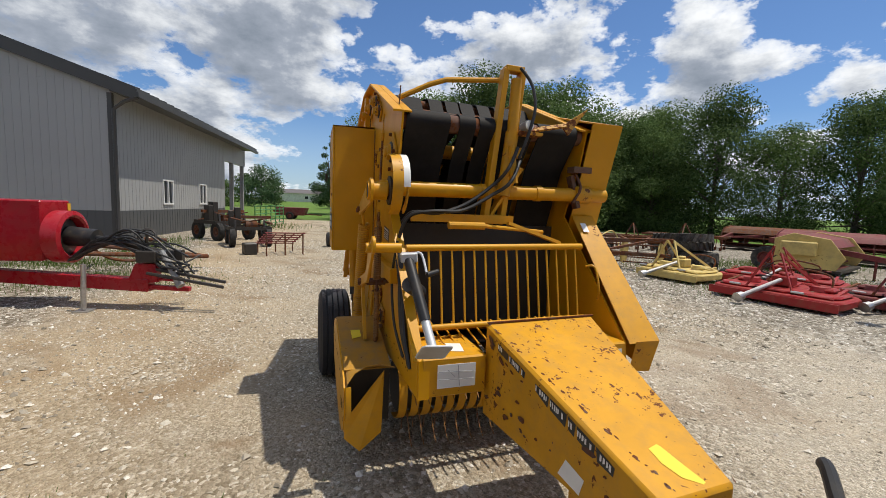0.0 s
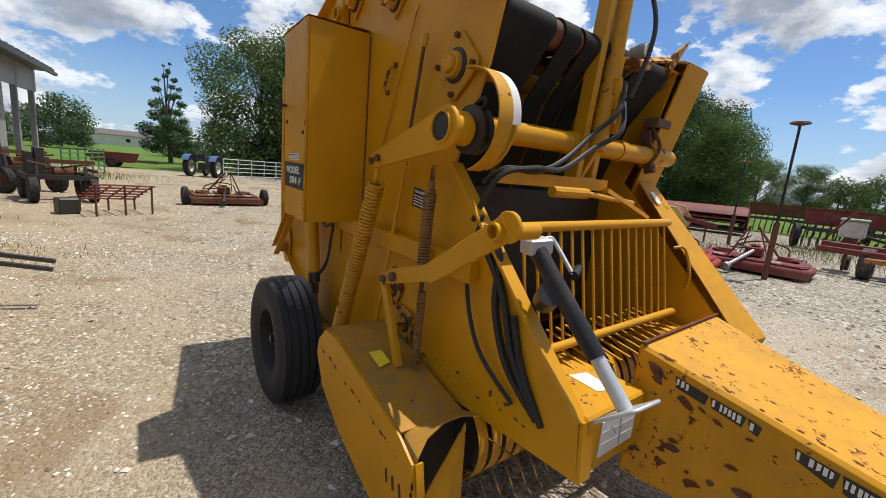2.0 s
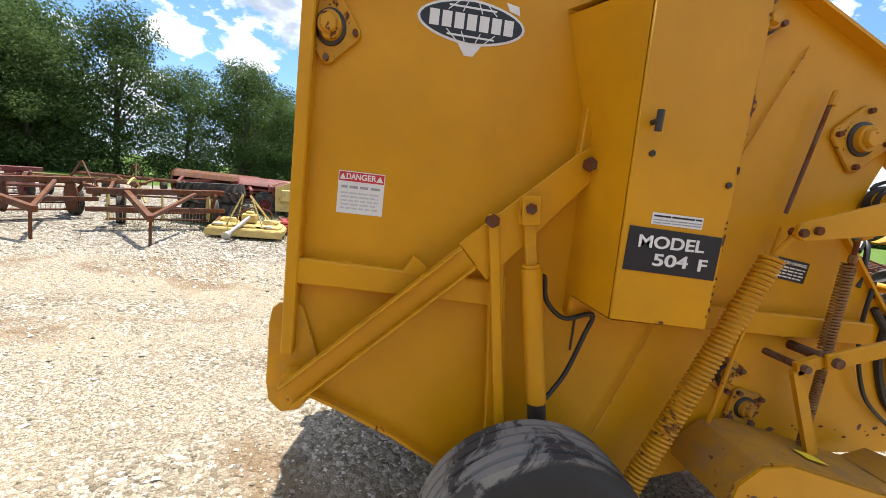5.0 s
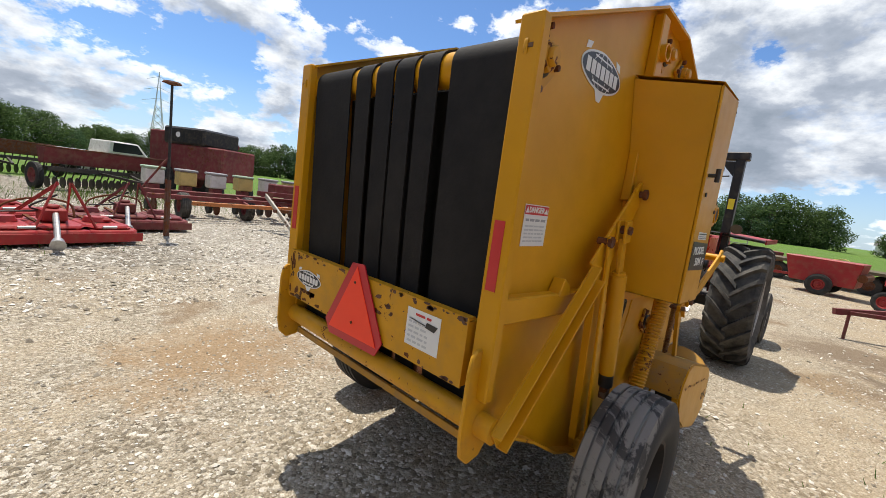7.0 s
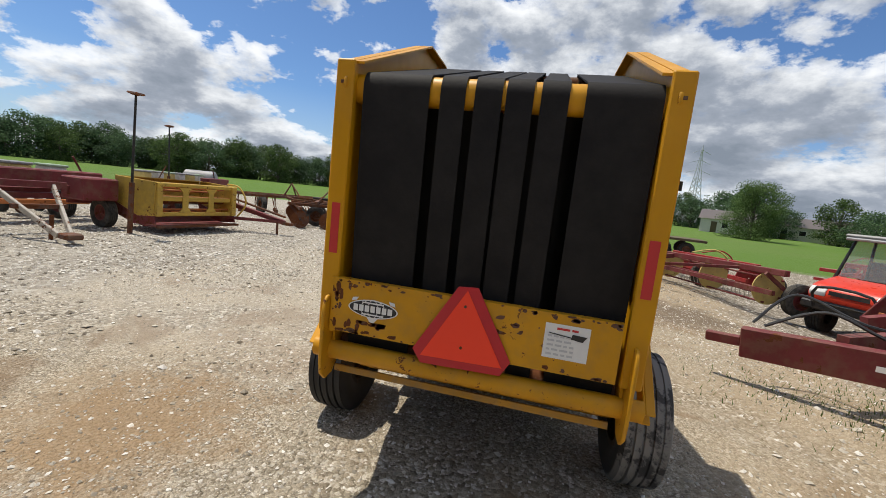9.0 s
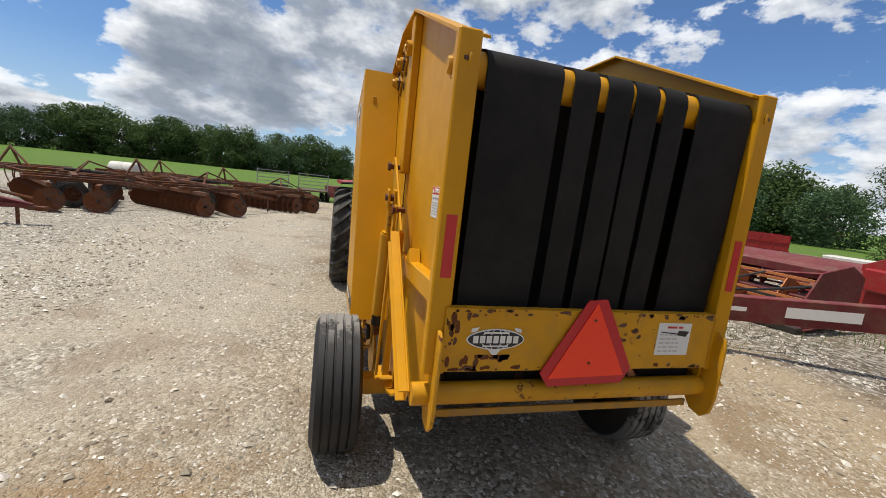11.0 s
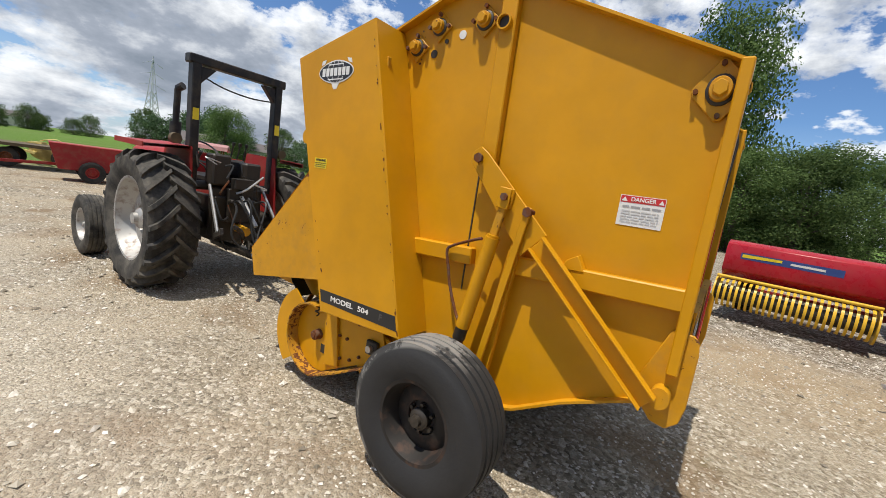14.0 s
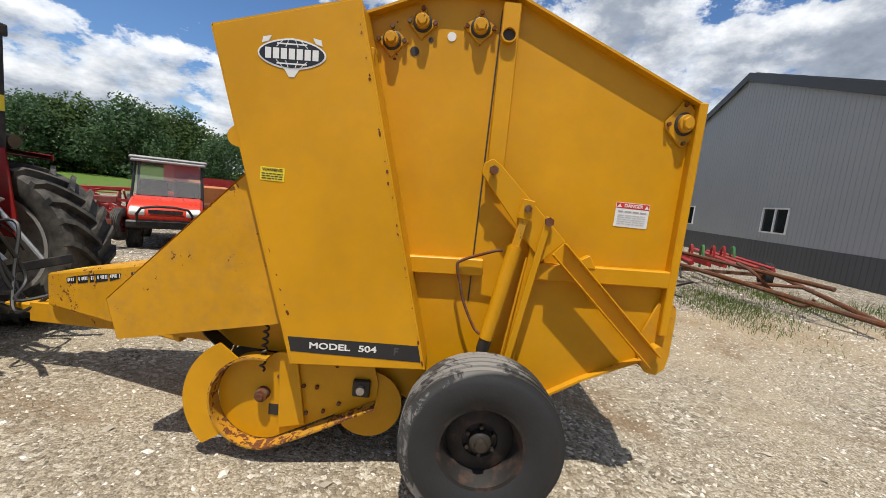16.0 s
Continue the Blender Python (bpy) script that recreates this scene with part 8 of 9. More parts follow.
def dump_wagon(m, label, mat, axles=(1.85, 0.70, -1.75)):
    """A steel box wagon on a low chassis. Local y along the box."""
    b = thing("dump_wagon", label, "wagon", m)
    L, W = 4.6, 2.2
    part("wagon_floor", Shape().box(-W / 2, W / 2, -L / 2, L / 2, 0.92, 1.0), mat, b)
    for sd in (-1, 1):
        part("side_board", Shape().side([(-L / 2, 0.94), (-L / 2, 2.12), (L / 2, 2.12), (L / 2, 0.94)], sd * (W / 2 - 0.03), sd * W / 2), mat, b)
        part("side_rail", Shape().box(*sorted((sd * (W / 2 + 0.001), sd * (W / 2 + 0.05))), -L / 2, L / 2, 1.55, 1.61), mat, b)
        for k in range(6):
            y = -L / 2 + 0.1 + k * (L - 0.2) / 5
            part("side_post", Shape().box(*sorted((sd * (W / 2 + 0.001), sd * (W / 2 + 0.05))), y - 0.03, y + 0.03, 0.92, 2.12), mat, b)
        for y in axles:
            wheel(b, (sd * 0.92, y, 0.44), 0.44, 0.28, 0.22, sd, RIM_SILVER, TYRE_DUSTY, 32)
    for y in (-L / 2, L / 2 - 0.04):
        part("end_board", Shape().box(-W / 2 + 0.031, W / 2 - 0.031, y, y + 0.04, 1.0, 2.08), mat, b)
    part("chassis", Shape().box(-0.45, -0.35, -L / 2, L / 2 + 1.0, 0.62, 0.80).box(0.35, 0.45, -L / 2, L / 2 + 0.4, 0.62, 0.80), RUST, b)
    for y in axles:
        part("axle", Shape().box(-0.9, 0.9, y - 0.05, y + 0.05, 0.40, 0.50), RUST, b)
    return b


def loose_tyre(m, r, wd, label):
    t = thing("old_tyre", label, "tyre", m, "old tractor tyres")
    s = Shape()
    s.lathe([(r * 0.6, -wd * 0.4), (r * 0.75, -wd * 0.5), (r - 0.05, -wd * 0.48), (r - 0.05, wd * 0.48), (r * 0.75, wd * 0.5), (r * 0.6, wd * 0.4), (r * 0.66, 0)], Matrix.Identity(4), 36)
    for i in range(22):
        for sg in (-1, 1):
            a = 2 * math.pi * (i + (0.5 if sg > 0 else 0)) / 22
            p0, p1 = Vector((math.cos(a) * r, math.sin(a) * r, 0)), Vector((math.cos(a + 0.16) * (r - 0.03), math.sin(a + 0.16) * (r - 0.03), sg * wd * 0.47))
            s.beam(p0 * 0.985, p1 * 0.985, 0.07, 0.06, p0.normalized())
    part("tyre_casing", s, TYRE_DUSTY, t)
    return t


def pole_light(m, h, label):
    p = thing("yard_pole", label, "pole", m)
    part("pole", Shape().tube((0, 0, -0.1), (0, 0, h), 0.028, 0.022, 10), BLACK_PAINT, p)
    part("pole_sleeve", Shape().tube((0, 0, 0.0), (0, 0, h * 0.38), 0.05, n=10), RUST, p)
    part("cap_disc", Shape().lathe([(0.0, h + 0.04), (0.14, h + 0.03), (0.16, h), (0.05, h - 0.03), (0.0, h - 0.03)], Matrix.Identity(4), 20, False), RUST, p)
    return p


def pipe_gate(m, length, label, mat, name="gate_panel", bars_n=5, hgt=1.2):
    g = thing(name, label, "gate", m, "steel gates and fence panels")
    for k in range(bars_n):
        z = 0.2 + (hgt - 0.2) * k / (bars_n - 1)
        part("rail", Shape().tube((0, 0, z), (length, 0, z), 0.025, n=8), mat, g)
    for x in (0, length / 2, length):
        part("upright", Shape().tube((x, 0.0, 0.0 if x != length / 2 else 0.2), (x, 0.0, hgt), 0.028, n=8), mat, g)
    return g


# west row: mowers in front, larger machines behind
rotary_mower(pose(-7.60, -3.85, 0, 0, 0, -80), "pale yellow mounted rotary mower with lift frame", YELLOW_PALE, 1.5)
rotary_mower(pose(-7.40, -1.45, 0, 0, 0, -78), "bright red triple-deck rotary mower on gravel", RED, 1.95)
rotary_mower(pose(-8.95, -0.30, 0, 0, 0, -84), "faded maroon rotary mower with driveshaft", MAROON, 2.0)
rotary_mower(pose(-9.2, -2.6, 0, 0, 0, -70), "dull red rotary mower partly hidden behind others", RED, 2.2)
loose_tyre(pose(-9.5, -5.35, 0.27), 0.80, 0.50, "worn tractor tyre lying flat on scrap")
loose_tyre(pose(-9.4, -5.45, 0.78, 3, -2, 20), 0.78, 0.48, "worn tractor tyre stacked on another tyre")
mower_conditioner(pose(-13.6, -4.3, 0, 0, 0, 18), "old maroon mower conditioner with pale yellow end panel", MAROON, MAROON, YELLOW_PALE, 2.8, True, 1.6)
mower_conditioner(pose(-19.5, -9.5, 0, 0, 0, -75), "old rusty red hay mower parked near trees", RUST, MAROON, RUST, 3.6, True, 2.0)
mower_conditioner(pose(-18.0, -5.5, 0, 0, 0, -70), "long faded maroon combine header", MAROON, MAROON, MAROON, 4.6, False, 1.2)
tool_frame(pose(-16.5, -11.5, 0, 0, 0, -60), "rusty cultivator heaped beside the trees", RUST, 3.6, 1.2, 15, 0.3, 0.6, 3, "field_cultivator", 1.5, 3)
tool_frame(pose(-12.8, -11.0, 0, 0, 0, -35), "rusty red harrow lying behind tyres", RUST, 3.2, 1.4, 15, 0.28, 0.55, 3, "spring_harrow", 1.2, 4)
grain_drill(pose(-17.8, 0.6, 0, 0, 0, -70), "dark maroon grain drill with rusty openers", MAROON, 3.8)
grain_drill(pose(-23.5, -2.5, 0, 0, 0, -70), "weathered dark seed drill in the back row", RUST, 4.2)
planter(pose(-11.2, 3.1, 0, 0, 0, -88), "faded red six-row planter with pale seed hoppers", MAROON, 7, 0.78)


def windrower(m, label):
    """Pull-type windrower: open-fronted yellow header over a red trough, deep end panels, hoop, wheels and side tongue. Local +y forward."""
    b = thing("windrower", label, "hay mower", m)
    h = 1.05
    for sd in (-1, 1):
        panel = part("end_panel", Shape().side([(0.30, 0.40), (0.38, 1.16), (-0.95, 1.20), (-1.00, 0.62), (-0.20, 0.36)], sd * h, sd * (h + 0.03)), YELLOW_HEADER, b, "faded yellow end panel", bevel=0.01)
        part("lower_panel", Shape().side([(0.36, 0.22), (0.30, 0.395), (-0.20, 0.355), (-1.0, 0.615), (-0.9, 0.32), (-0.3, 0.16)], sd * (h - 0.01), sd * (h + 0.02)), MAROON, panel)
        part("front_post", Shape().box(sd * (h - 0.13), sd * (h - 0.002), 0.26, 0.40, 0.40, 1.14), YELLOW_HEADER, panel, bevel=0.01)
    part("back_sheet", Shape().strip([(-0.92, 0.62), (-0.95, 1.18), (-0.55, 1.19)], -h + 0.01, h - 0.01, 0.02), YELLOW_HEADER, b)
    part("top_rail", Shape().box(-h + 0.005, h - 0.005, 0.16, 0.34, 1.06, 1.15), YELLOW_HEADER, b, bevel=0.015)
    part("middle_rail", Shape().box(-h + 0.135, h - 0.135, 0.20, 0.34, 0.74, 0.84), YELLOW_HEADER, b, bevel=0.015)
    part("lower_rail", Shape().box(-h + 0.135, h - 0.135, 0.22, 0.36, 0.40, 0.48), YELLOW_HEADER, b, bevel=0.015)
    for x in (-0.32, 0.36):
        part("bay_post", Shape().front([(x - 0.16, 1.055), (x + 0.16, 1.055), (x + 0.07, 0.95), (x + 0.07, 0.60), (x + 0.15, 0.485), (x - 0.15, 0.485), (x - 0.07, 0.60), (x - 0.07, 0.95)], 0.345, 0.365), YELLOW_HEADER, b)
    part("reel_tube", Shape().tube((-h + 0.02, -0.10, 0.74), (h - 0.02, -0.10, 0.74), 0.09, n=12), RUST, b)
    for k in range(6):
        a = 2 * math.pi * k / 6 + 0.3
        part("reel_bat", Shape().tube((-h + 0.03, -0.10 + 0.30 * math.cos(a), 0.74 + 0.30 * math.sin(a)), (h - 0.03, -0.10 + 0.30 * math.cos(a), 0.74 + 0.30 * math.sin(a)), 0.025, n=6), ORANGE_OLD, b)
    part("trough", Shape().strip([(0.42, 0.20), (0.0, 0.16), (-0.45, 0.22), (-0.85, 0.45)], -h, h, 0.02), MAROON, b)
    part("cutter_bar", Shape().box(-h, h, 0.36, 0.50, 0.15, 0.20), RUST, b)
    part("rear_frame", Shape().box(-h + 0.1, h + 0.9, -1.18, -1.02, 0.72, 0.90).box(-h + 0.2, h + 0.7, -1.45, -1.36, 0.50, 0.62), MAROON, b, bevel=0.01)
    part("engine_box", Shape().box(h + 0.15, h + 0.85, -1.35, -0.60, 0.62, 1.10), MAROON, b, bevel=0.03)
    for x in (-h + 0.3, h + 0.25):
        wheel(b, (x, -0.95 if x > 0 else -1.5, 0.34), 0.34, 0.22, 0.18, 1 if x > 0 else -1, MAROON, TYRE_DUSTY, 28)
        part("wheel_arm", Shape().beam((x - 0.16, -1.1, 0.75), (x - 0.16, -1.0 if x > 0 else -1.5, 0.34), 0.07, 0.09), MAROON, b)
    part("shaft_hoop", Shape().path([(-h - 0.06, 0.35, 0.35), (-h - 0.10, 0.62, 0.75), (-h - 0.08, 0.40, 1.15), (-h - 0.05, 0.0, 1.20)], 0.022, 8, 5), YELLOW_HEADER, b)
    part("tongue", Shape().beam((-h - 0.1, -0.5, 0.80), (-h - 0.55, 1.55, 0.34), 0.10, 0.12).beam((-h + 0.1, 0.2, 0.34), (-h - 0.50, 1.45, 0.36), 0.07, 0.08), MAROON, b, bevel=0.008)
    part("tongue_pipe", Shape().tube((-h - 0.12, 0.1, 0.86), (-h - 0.50, 1.60, 0.50), 0.03, n=8), RUST, b)
    part("hitch", Shape().box(-h - 0.63, -h - 0.49, 1.50, 1.78, 0.28, 0.36), RUST, b, bevel=0.01)
    part("hitch_stand", Shape().tube((-h - 0.50, 1.34, 0.42), (-h - 0.50, 1.34, 0.0), 0.03, n=8), RUST, b)
    return b


YELLOW_HEADER = paint("faded_header_yellow", (0.56, 0.36, 0.055), 0.85, 0.45, 0.55, 0.9, 0.4)
windrower(pose(-8.15, 5.80, 0, 0, 0, -97), "faded yellow and dark red pull-type windrower on gravel")
planter(pose(-15.0, 12.6, 0, 0, 0, -75), "old planter with olive seed boxes", RUST, 6, 0.75)
pole_light(pose(-7.95, 0.2, 0), 2.88, "dark steel pole with flat round cap")
pole_light(pose(-8.25, 4.40, 0, 2, 5, 0), 2.9, "leaning dark marker pole with flat cap")
pole_light(pose(-13.6, 10.3, 0, -3, -4, 0), 3.0, "dark marker pole with flat cap")
pole_light(pose(-13.5, -2.2, 0), 2.6, "dark double marker pole behind mowers")


WHITE_WORN = paint("weathered_white", (0.44, 0.40, 0.34), 1.05, 0.6, 0.6)


def a_frame_hitch(m, label):
    a = thing("hitch_frame", label, "hitch", m)
    for sd in (-1, 1):
        part("side_beam", Shape().beam((sd * 0.45, -0.55, 0.90), (sd * 0.09, 0.85, 0.14), 0.055, 0.11), WHITE_WORN, a, "white-painted rusting beam", bevel=0.01)
    part("cross_plate", Shape().box(-0.38, 0.38, 0.0, 0.12, 0.52, 0.60), RUST, a)
    part("hitch_eye", Shape().box(-0.12, 0.12, 0.9, 1.2, 0.10, 0.20), RUST, a, bevel=0.02)
    part("stand", Shape().tube((0.0, 0.45, 0.45), (0.02, 0.45, 0.0), 0.035, n=8), RUST, a)
    part("rear_bar", Shape().box(-0.65, 0.65, -0.60, -0.50, 0.86, 0.98), MAROON, a)


a_frame_hitch(pose(-8.55, 2.95, 0, 0, 0, -100), "white-painted A-frame planter hitch on its stand")


def red_combine(m):
    c = thing("grain_combine", "old red combine with dark cab in the back row", "combine", m)
    part("body", Shape().box(-1.0, 1.0, -2.2, 1.0, 0.9, 2.35), MAROON, c, bevel=0.06)
    part("grain_tank", Shape().box(-1.05, 1.05, -1.2, 1.05, 2.352, 3.10), BLACK_PAINT, c, "black grain tank", bevel=0.08)
    part("cab", Shape().box(-0.75, 0.75, 1.02, 2.2, 1.3, 2.9), MAROON, c, bevel=0.05)
    part("cab_glass", Shape().box(-0.68, 0.68, 2.201, 2.22, 1.75, 2.75), GLASS, c)
    part("tank_mark", Shape().tube((-1.06, 0.2, 2.75), (-1.055, 0.2, 2.75), 0.12, n=14), DECAL_WHITE, c)
    for sd in (-1, 1):
        wheel(c, (sd * 1.15, 1.1, 0.75), 0.75, 0.5, 0.40, sd, MAROON, TYRE, 32)
        wheel(c, (sd * 0.9, -1.8, 0.42), 0.42, 0.28, 0.22, sd, MAROON, TYRE, 28)
    part("unload_auger", Shape().tube((1.15, -1.0, 2.6), (1.2, 2.2, 2.5), 0.14, n=12), MAROON, c)


red_combine(pose(-18.3, 3.7, 0, 0, 0, 118) @ Matrix.Scale(0.90, 4))


def storage_tank(m, label):
    t = thing("nurse_tank", label, "tank", m)
    part("tank_shell", Shape().lathe([(0.0, -1.0), (0.32, -0.97), (0.50, -0.85), (0.52, 0.85), (0.34, 0.97), (0.0, 1.0)], pose(0, 0, 1.30) @ AXLE_X, 24, False), WHITE_PAINT if "white" in label else GREY_PAINT, t)
    for x in (-0.6, 0.6):
        part("cradle", Shape().box(x - 0.05, x + 0.05, -0.45, 0.45, 0.5, 0.95), RUST, t)
    part("chassis", Shape().box(-1.1, 1.1, -0.4, 0.4, 0.42, 0.52), RUST, t)
    for x in (-0.7, 0.7):
        for sd in (-1, 1):
            wheel(t, (x, sd * 0.6, 0.32), 0.32, 0.18, 0.17, 1, RUST, TYRE, 22, axis=pose(0, 0, 0, 0, 0, 90))


storage_tank(pose(-17.5, 15.8, 0, 0, 0, 25) @ Matrix.Scale(0.8, 4), "grey steel nurse tank on a trailer")
storage_tank(pose(-9.6, 18.6, 0, 0, 0, -15) @ Matrix.Scale(0.62, 4), "white plastic nurse tank on a trailer")


def disc_harrow(m, label, length=3.4):
    """Heavy tandem disc: square frame, two gangs of dished discs, wheels and a tongue. Local x along the gangs, +y to the tongue."""
    b = thing("disc_harrow", label, "tillage tool", m)
    h = length / 2
    blade = Shape().lathe([(0.0, -0.02), (0.10, -0.012), (0.28, 0.045), (0.285, 0.055), (0.10, 0.0), (0.0, -0.008)], AXLE_X, 16, False).mesh("disc")
    blade.materials.append(RUST)
    for gy, lean in ((-0.75, 9), (0.65, -9)):
        gm = pose(0, gy, 0, 0, 0, lean)
        gang = part("gang_beam", Shape().box(-h, h, -0.05, 0.05, 0.58, 0.68), RUST, b, bevel=0.008, m=gm)
        part("gang_shaft", Shape().tube((-h, 0, 0.28), (h, 0, 0.28), 0.028, n=8), GREASE_AND_SHADE, gang, m=gm)
        n = int(length / 0.23)
        for k in range(n):
            d = new("disc", blade)
            d.matrix_world = gm @ pose(-h + length * (k + 0.5) / n, 0, 0.28)
            d.parent = gang
        for k in range(4):
            x = -h * 0.8 + h * 1.6 * k / 3
            part("gang_hanger", Shape().beam((x, 0.0, 0.62), (x, 0.02, 0.28), 0.05, 0.07), RUST, gang, m=gm)
        for k in range(10):
            x = -h + length * (k + 0.7) / 10
            part("scraper", Shape().beam((x, 0.06, 0.66), (x + 0.04, 0.22, 0.40), 0.02, 0.06), GREASE_AND_SHADE, gang, m=gm)
    for x in (-h * 0.6, 0.0, h * 0.6):
        part("frame_rail", Shape().box(x - 0.05, x + 0.05, -0.95, 0.85, 0.685, 0.78), RUST, b, bevel=0.008)
    part("cross_rail", Shape().box(-h * 0.8, h * 0.8, -0.08, 0.04, 0.785, 0.88), RUST, b, bevel=0.008)
    for x in (-h * 0.35, h * 0.35):
        wheel(b, (x, -0.05, 0.34), 0.34, 0.22, 0.18, 1 if x > 0 else -1, RUST, TYRE_DUSTY, 26)
        part("wheel_leg", Shape().beam((x * 0.7, -0.05, 0.34), (x * 0.7, 0.0, 0.80), 0.06, 0.10), RUST, b)
    part("lift_cylinder", Shape().tube((0.1, -0.2, 0.95), (0.1, 0.6, 0.92), 0.045, n=10).tube((0.1, 0.6, 0.92), (0.1, 0.85, 0.90), 0.02, n=8), GREASE_AND_SHADE, b)
    part("tongue", Shape().beam((-0.7, 0.85, 0.72), (0, 2.6, 0.45), 0.08, 0.10).beam((0.7, 0.85, 0.72), (0, 2.6, 0.45), 0.08, 0.10), RUST, b)
    part("mast_stay", Shape().tube((-0.4, 0.0, 0.85), (0.0, 0.3, 1.20), 0.03, n=6).tube((0.4, 0.0, 0.85), (0.0, 0.3, 1.20), 0.03, n=6).tube((0.0, 0.3, 1.20), (0.0, 2.2, 0.55), 0.022, n=6), RUST, b)
    part("tongue_jack", Shape().tube((0, 2.4, 0.5), (0, 2.4, 0.0), 0.03, n=8), RUST, b)
    return b


disc_harrow(pose(-7.6, 10.9, 0, 0, 0, -62), "dark rusty tandem disc harrow in the tillage row", 3.6)
disc_harrow(pose(-5.0, 12.0, 0, 0, 0, -50), "rusty brown tandem disc harrow beside another", 3.4)
disc_harrow(pose(-3.2, 15.2, 0, 0, 0, -40), "long dark disc harrow at the end of the row", 3.6)

# north-west row: dark tillage tools in front of the field
for k, (x, y, rz, ln) in enumerate(((-10.6, 13.6, -30, 4.6), (-7.6, 14.4, -34, 4.4), (-5.6, 17.4, -25, 4.2), (-8.4, 18.6, -20, 4.0))):
    tool_frame(pose(x, y, 0, 0, 0, rz - 90), ("rusty brown chisel plough with big wheels", "dark rusty disc cultivator on wheels", "long dark spring-tooth harrow by the field", "old rusty field cultivator before green field")[k], RUST, ln, 1.8, 18, 0.34, 0.75, 3, "field_cultivator", 1.8, 20 + k)


def flat_wagon(m, label, back=True):
    w2 = thing("hay_wagon", label, "wagon", m)
    part("deck", Shape().box(-1.1, 1.1, -2.0, 2.0, 0.72, 0.82), CHAFF, w2)
    for sd in (-1, 1):
        for y in (-1.3, 1.3):
            wheel(w2, (sd * 0.8, y, 0.33), 0.33, 0.18, 0.17, sd, RUST, TYRE, 22)
    if back:
        s = Shape().box(-1.1, -1.04, -2.0, -1.95, 0.82, 2.1).box(1.04, 1.1, -2.0, -1.95, 0.82, 2.1)
        for k in range(5):
            s.box(-1.1, 1.1, -2.03, -2.0, 0.95 + k * 0.26, 1.0 + k * 0.26)
        part("rear_rack", s, GREY_PAINT, w2)


flat_wagon(pose(-4.3, 22.6, 0, 0, 0, 12) @ Matrix.Scale(0.72, 4), "flat hay wagon with slatted rear rack")
flat_wagon(pose(-2.1, 23.0, 0, 0, 0, 5) @ Matrix.Scale(0.72, 4), "grey flat wagon with slatted rack")


def small_box_implement(m, label, mat, L=1.5, W=1.3, H=1.1):
    b = thing("manure_spreader", label, "spreader", m)
    part("box", Shape().side([(-L / 2, 0.35), (-L / 2 - 0.1, H), (L / 2 + 0.2, H), (L / 2, 0.35)], -W / 2, W / 2), mat, b, bevel=0.02)
    part("rear_beater", Shape().tube((-W / 2, -L / 2 - 0.12, 0.7), (W / 2, -L / 2 - 0.12, 0.7), 0.12, n=10), RUST, b)
    for sd in (-1, 1):
        wheel(b, (sd * (W / 2 + 0.12), 0, 0.32), 0.32, 0.18, 0.16, sd, mat, TYRE, 24)
    part("tongue", Shape().beam((0, L / 2, 0.45), (0, L / 2 + 1.4, 0.4), 0.08, 0.08), mat, b)


small_box_implement(pose(-0.6, 22.4, 0, 0, 0, 20) @ Matrix.Scale(0.85, 4), "dark red box spreader at the field edge", MAROON)
small_box_implement(pose(1.6, 15.6, 0, 0, 0, 80), "weathered red spreader on gravel", RED)
flat_wagon(pose(1.7, 19.4, 0, 0, 0, 75), "low rusty flat wagon by the field", False)
flat_wagon(pose(5.6, 18.6, 0, 0, 0, 80), "old flat wagon loaded with grey scrap", False)
hay_rake(pose(1.6, 22.0, 0, 0, 0, 70), "small yellow hay rake beyond the yard", YELLOW_PALE, 2.2)

# north-east: rakes and mowers
hay_rake(at(4.2, 8.0, 105), "dark red side-delivery rake with yellow reel discs", MAROON, 3.4)
hay_rake(at(5.4, 11.0, 95), "red side-delivery rake in the second row", RED, 3.2, RED)
rotary_mower(at(9.6, 10.6, 30), "red rotary mower in the second row", RED, 2.4)
hay_rake(at(11.0, 12.8, 120), "red hay rake far along the row", RED, 3.2, RED)
SWATHER = at(6.15, 3.45, 97)
swather = mower_conditioner(SWATHER, "dark red mower conditioner with open tan reel", MAROON, MAROON, MAROON, 3.0, True, 1.2, ORANGE_OLD, False)
to_swather = SWATHER.inverted()
tip, heel = Vector((2.35, 2.05, 0.42)), Vector((5.30, 0.25, 0.72))
along = (heel - tip).normalized()
out = Vector((along.y, -along.x, 0)).normalized()
beam_part = part("draw_beam", Shape().beam(to_swather @ tip, to_swather @ heel, 0.11, 0.30), MAROON, swather, "deep red draw beam", 0.01)
for f, ln, ht in ((0.36, 0.62, 0.05), (0.66, 0.70, 0.12)):
    c = tip.lerp(heel, f) + out * 0.062
    m = to_swather @ facing(c, along, (0, 0, 1))
    part("name_bar", Shape().plan([(-ln / 2, -ht / 2), (ln / 2, -ht / 2), (ln / 2, ht / 2), (-ln / 2, ht / 2)], 0, 0.003), DECAL_WHITE, beam_part, m=m)
foot = tip.lerp(heel, 0.38) + out * 0.10
part("beam_jack", Shape().tube(to_swather @ (foot + Vector((0, 0, 0.05))), to_swather @ Vector((foot.x, foot.y, 0.0)), 0.045, n=10), YELLOW_PALE, swather)
part("hitch_clevis", Shape().beam(to_swather @ (tip - along * 0.30), to_swather @ tip, 0.07, 0.10), MAROON, swather, bevel=0.01)
part("arm_brace", Shape().beam(to_swather @ Vector((3.0, 1.75, 0.62)), to_swather @ Vector((5.6, 3.0, 0.80)), 0.10, 0.14), MAROON, swather)
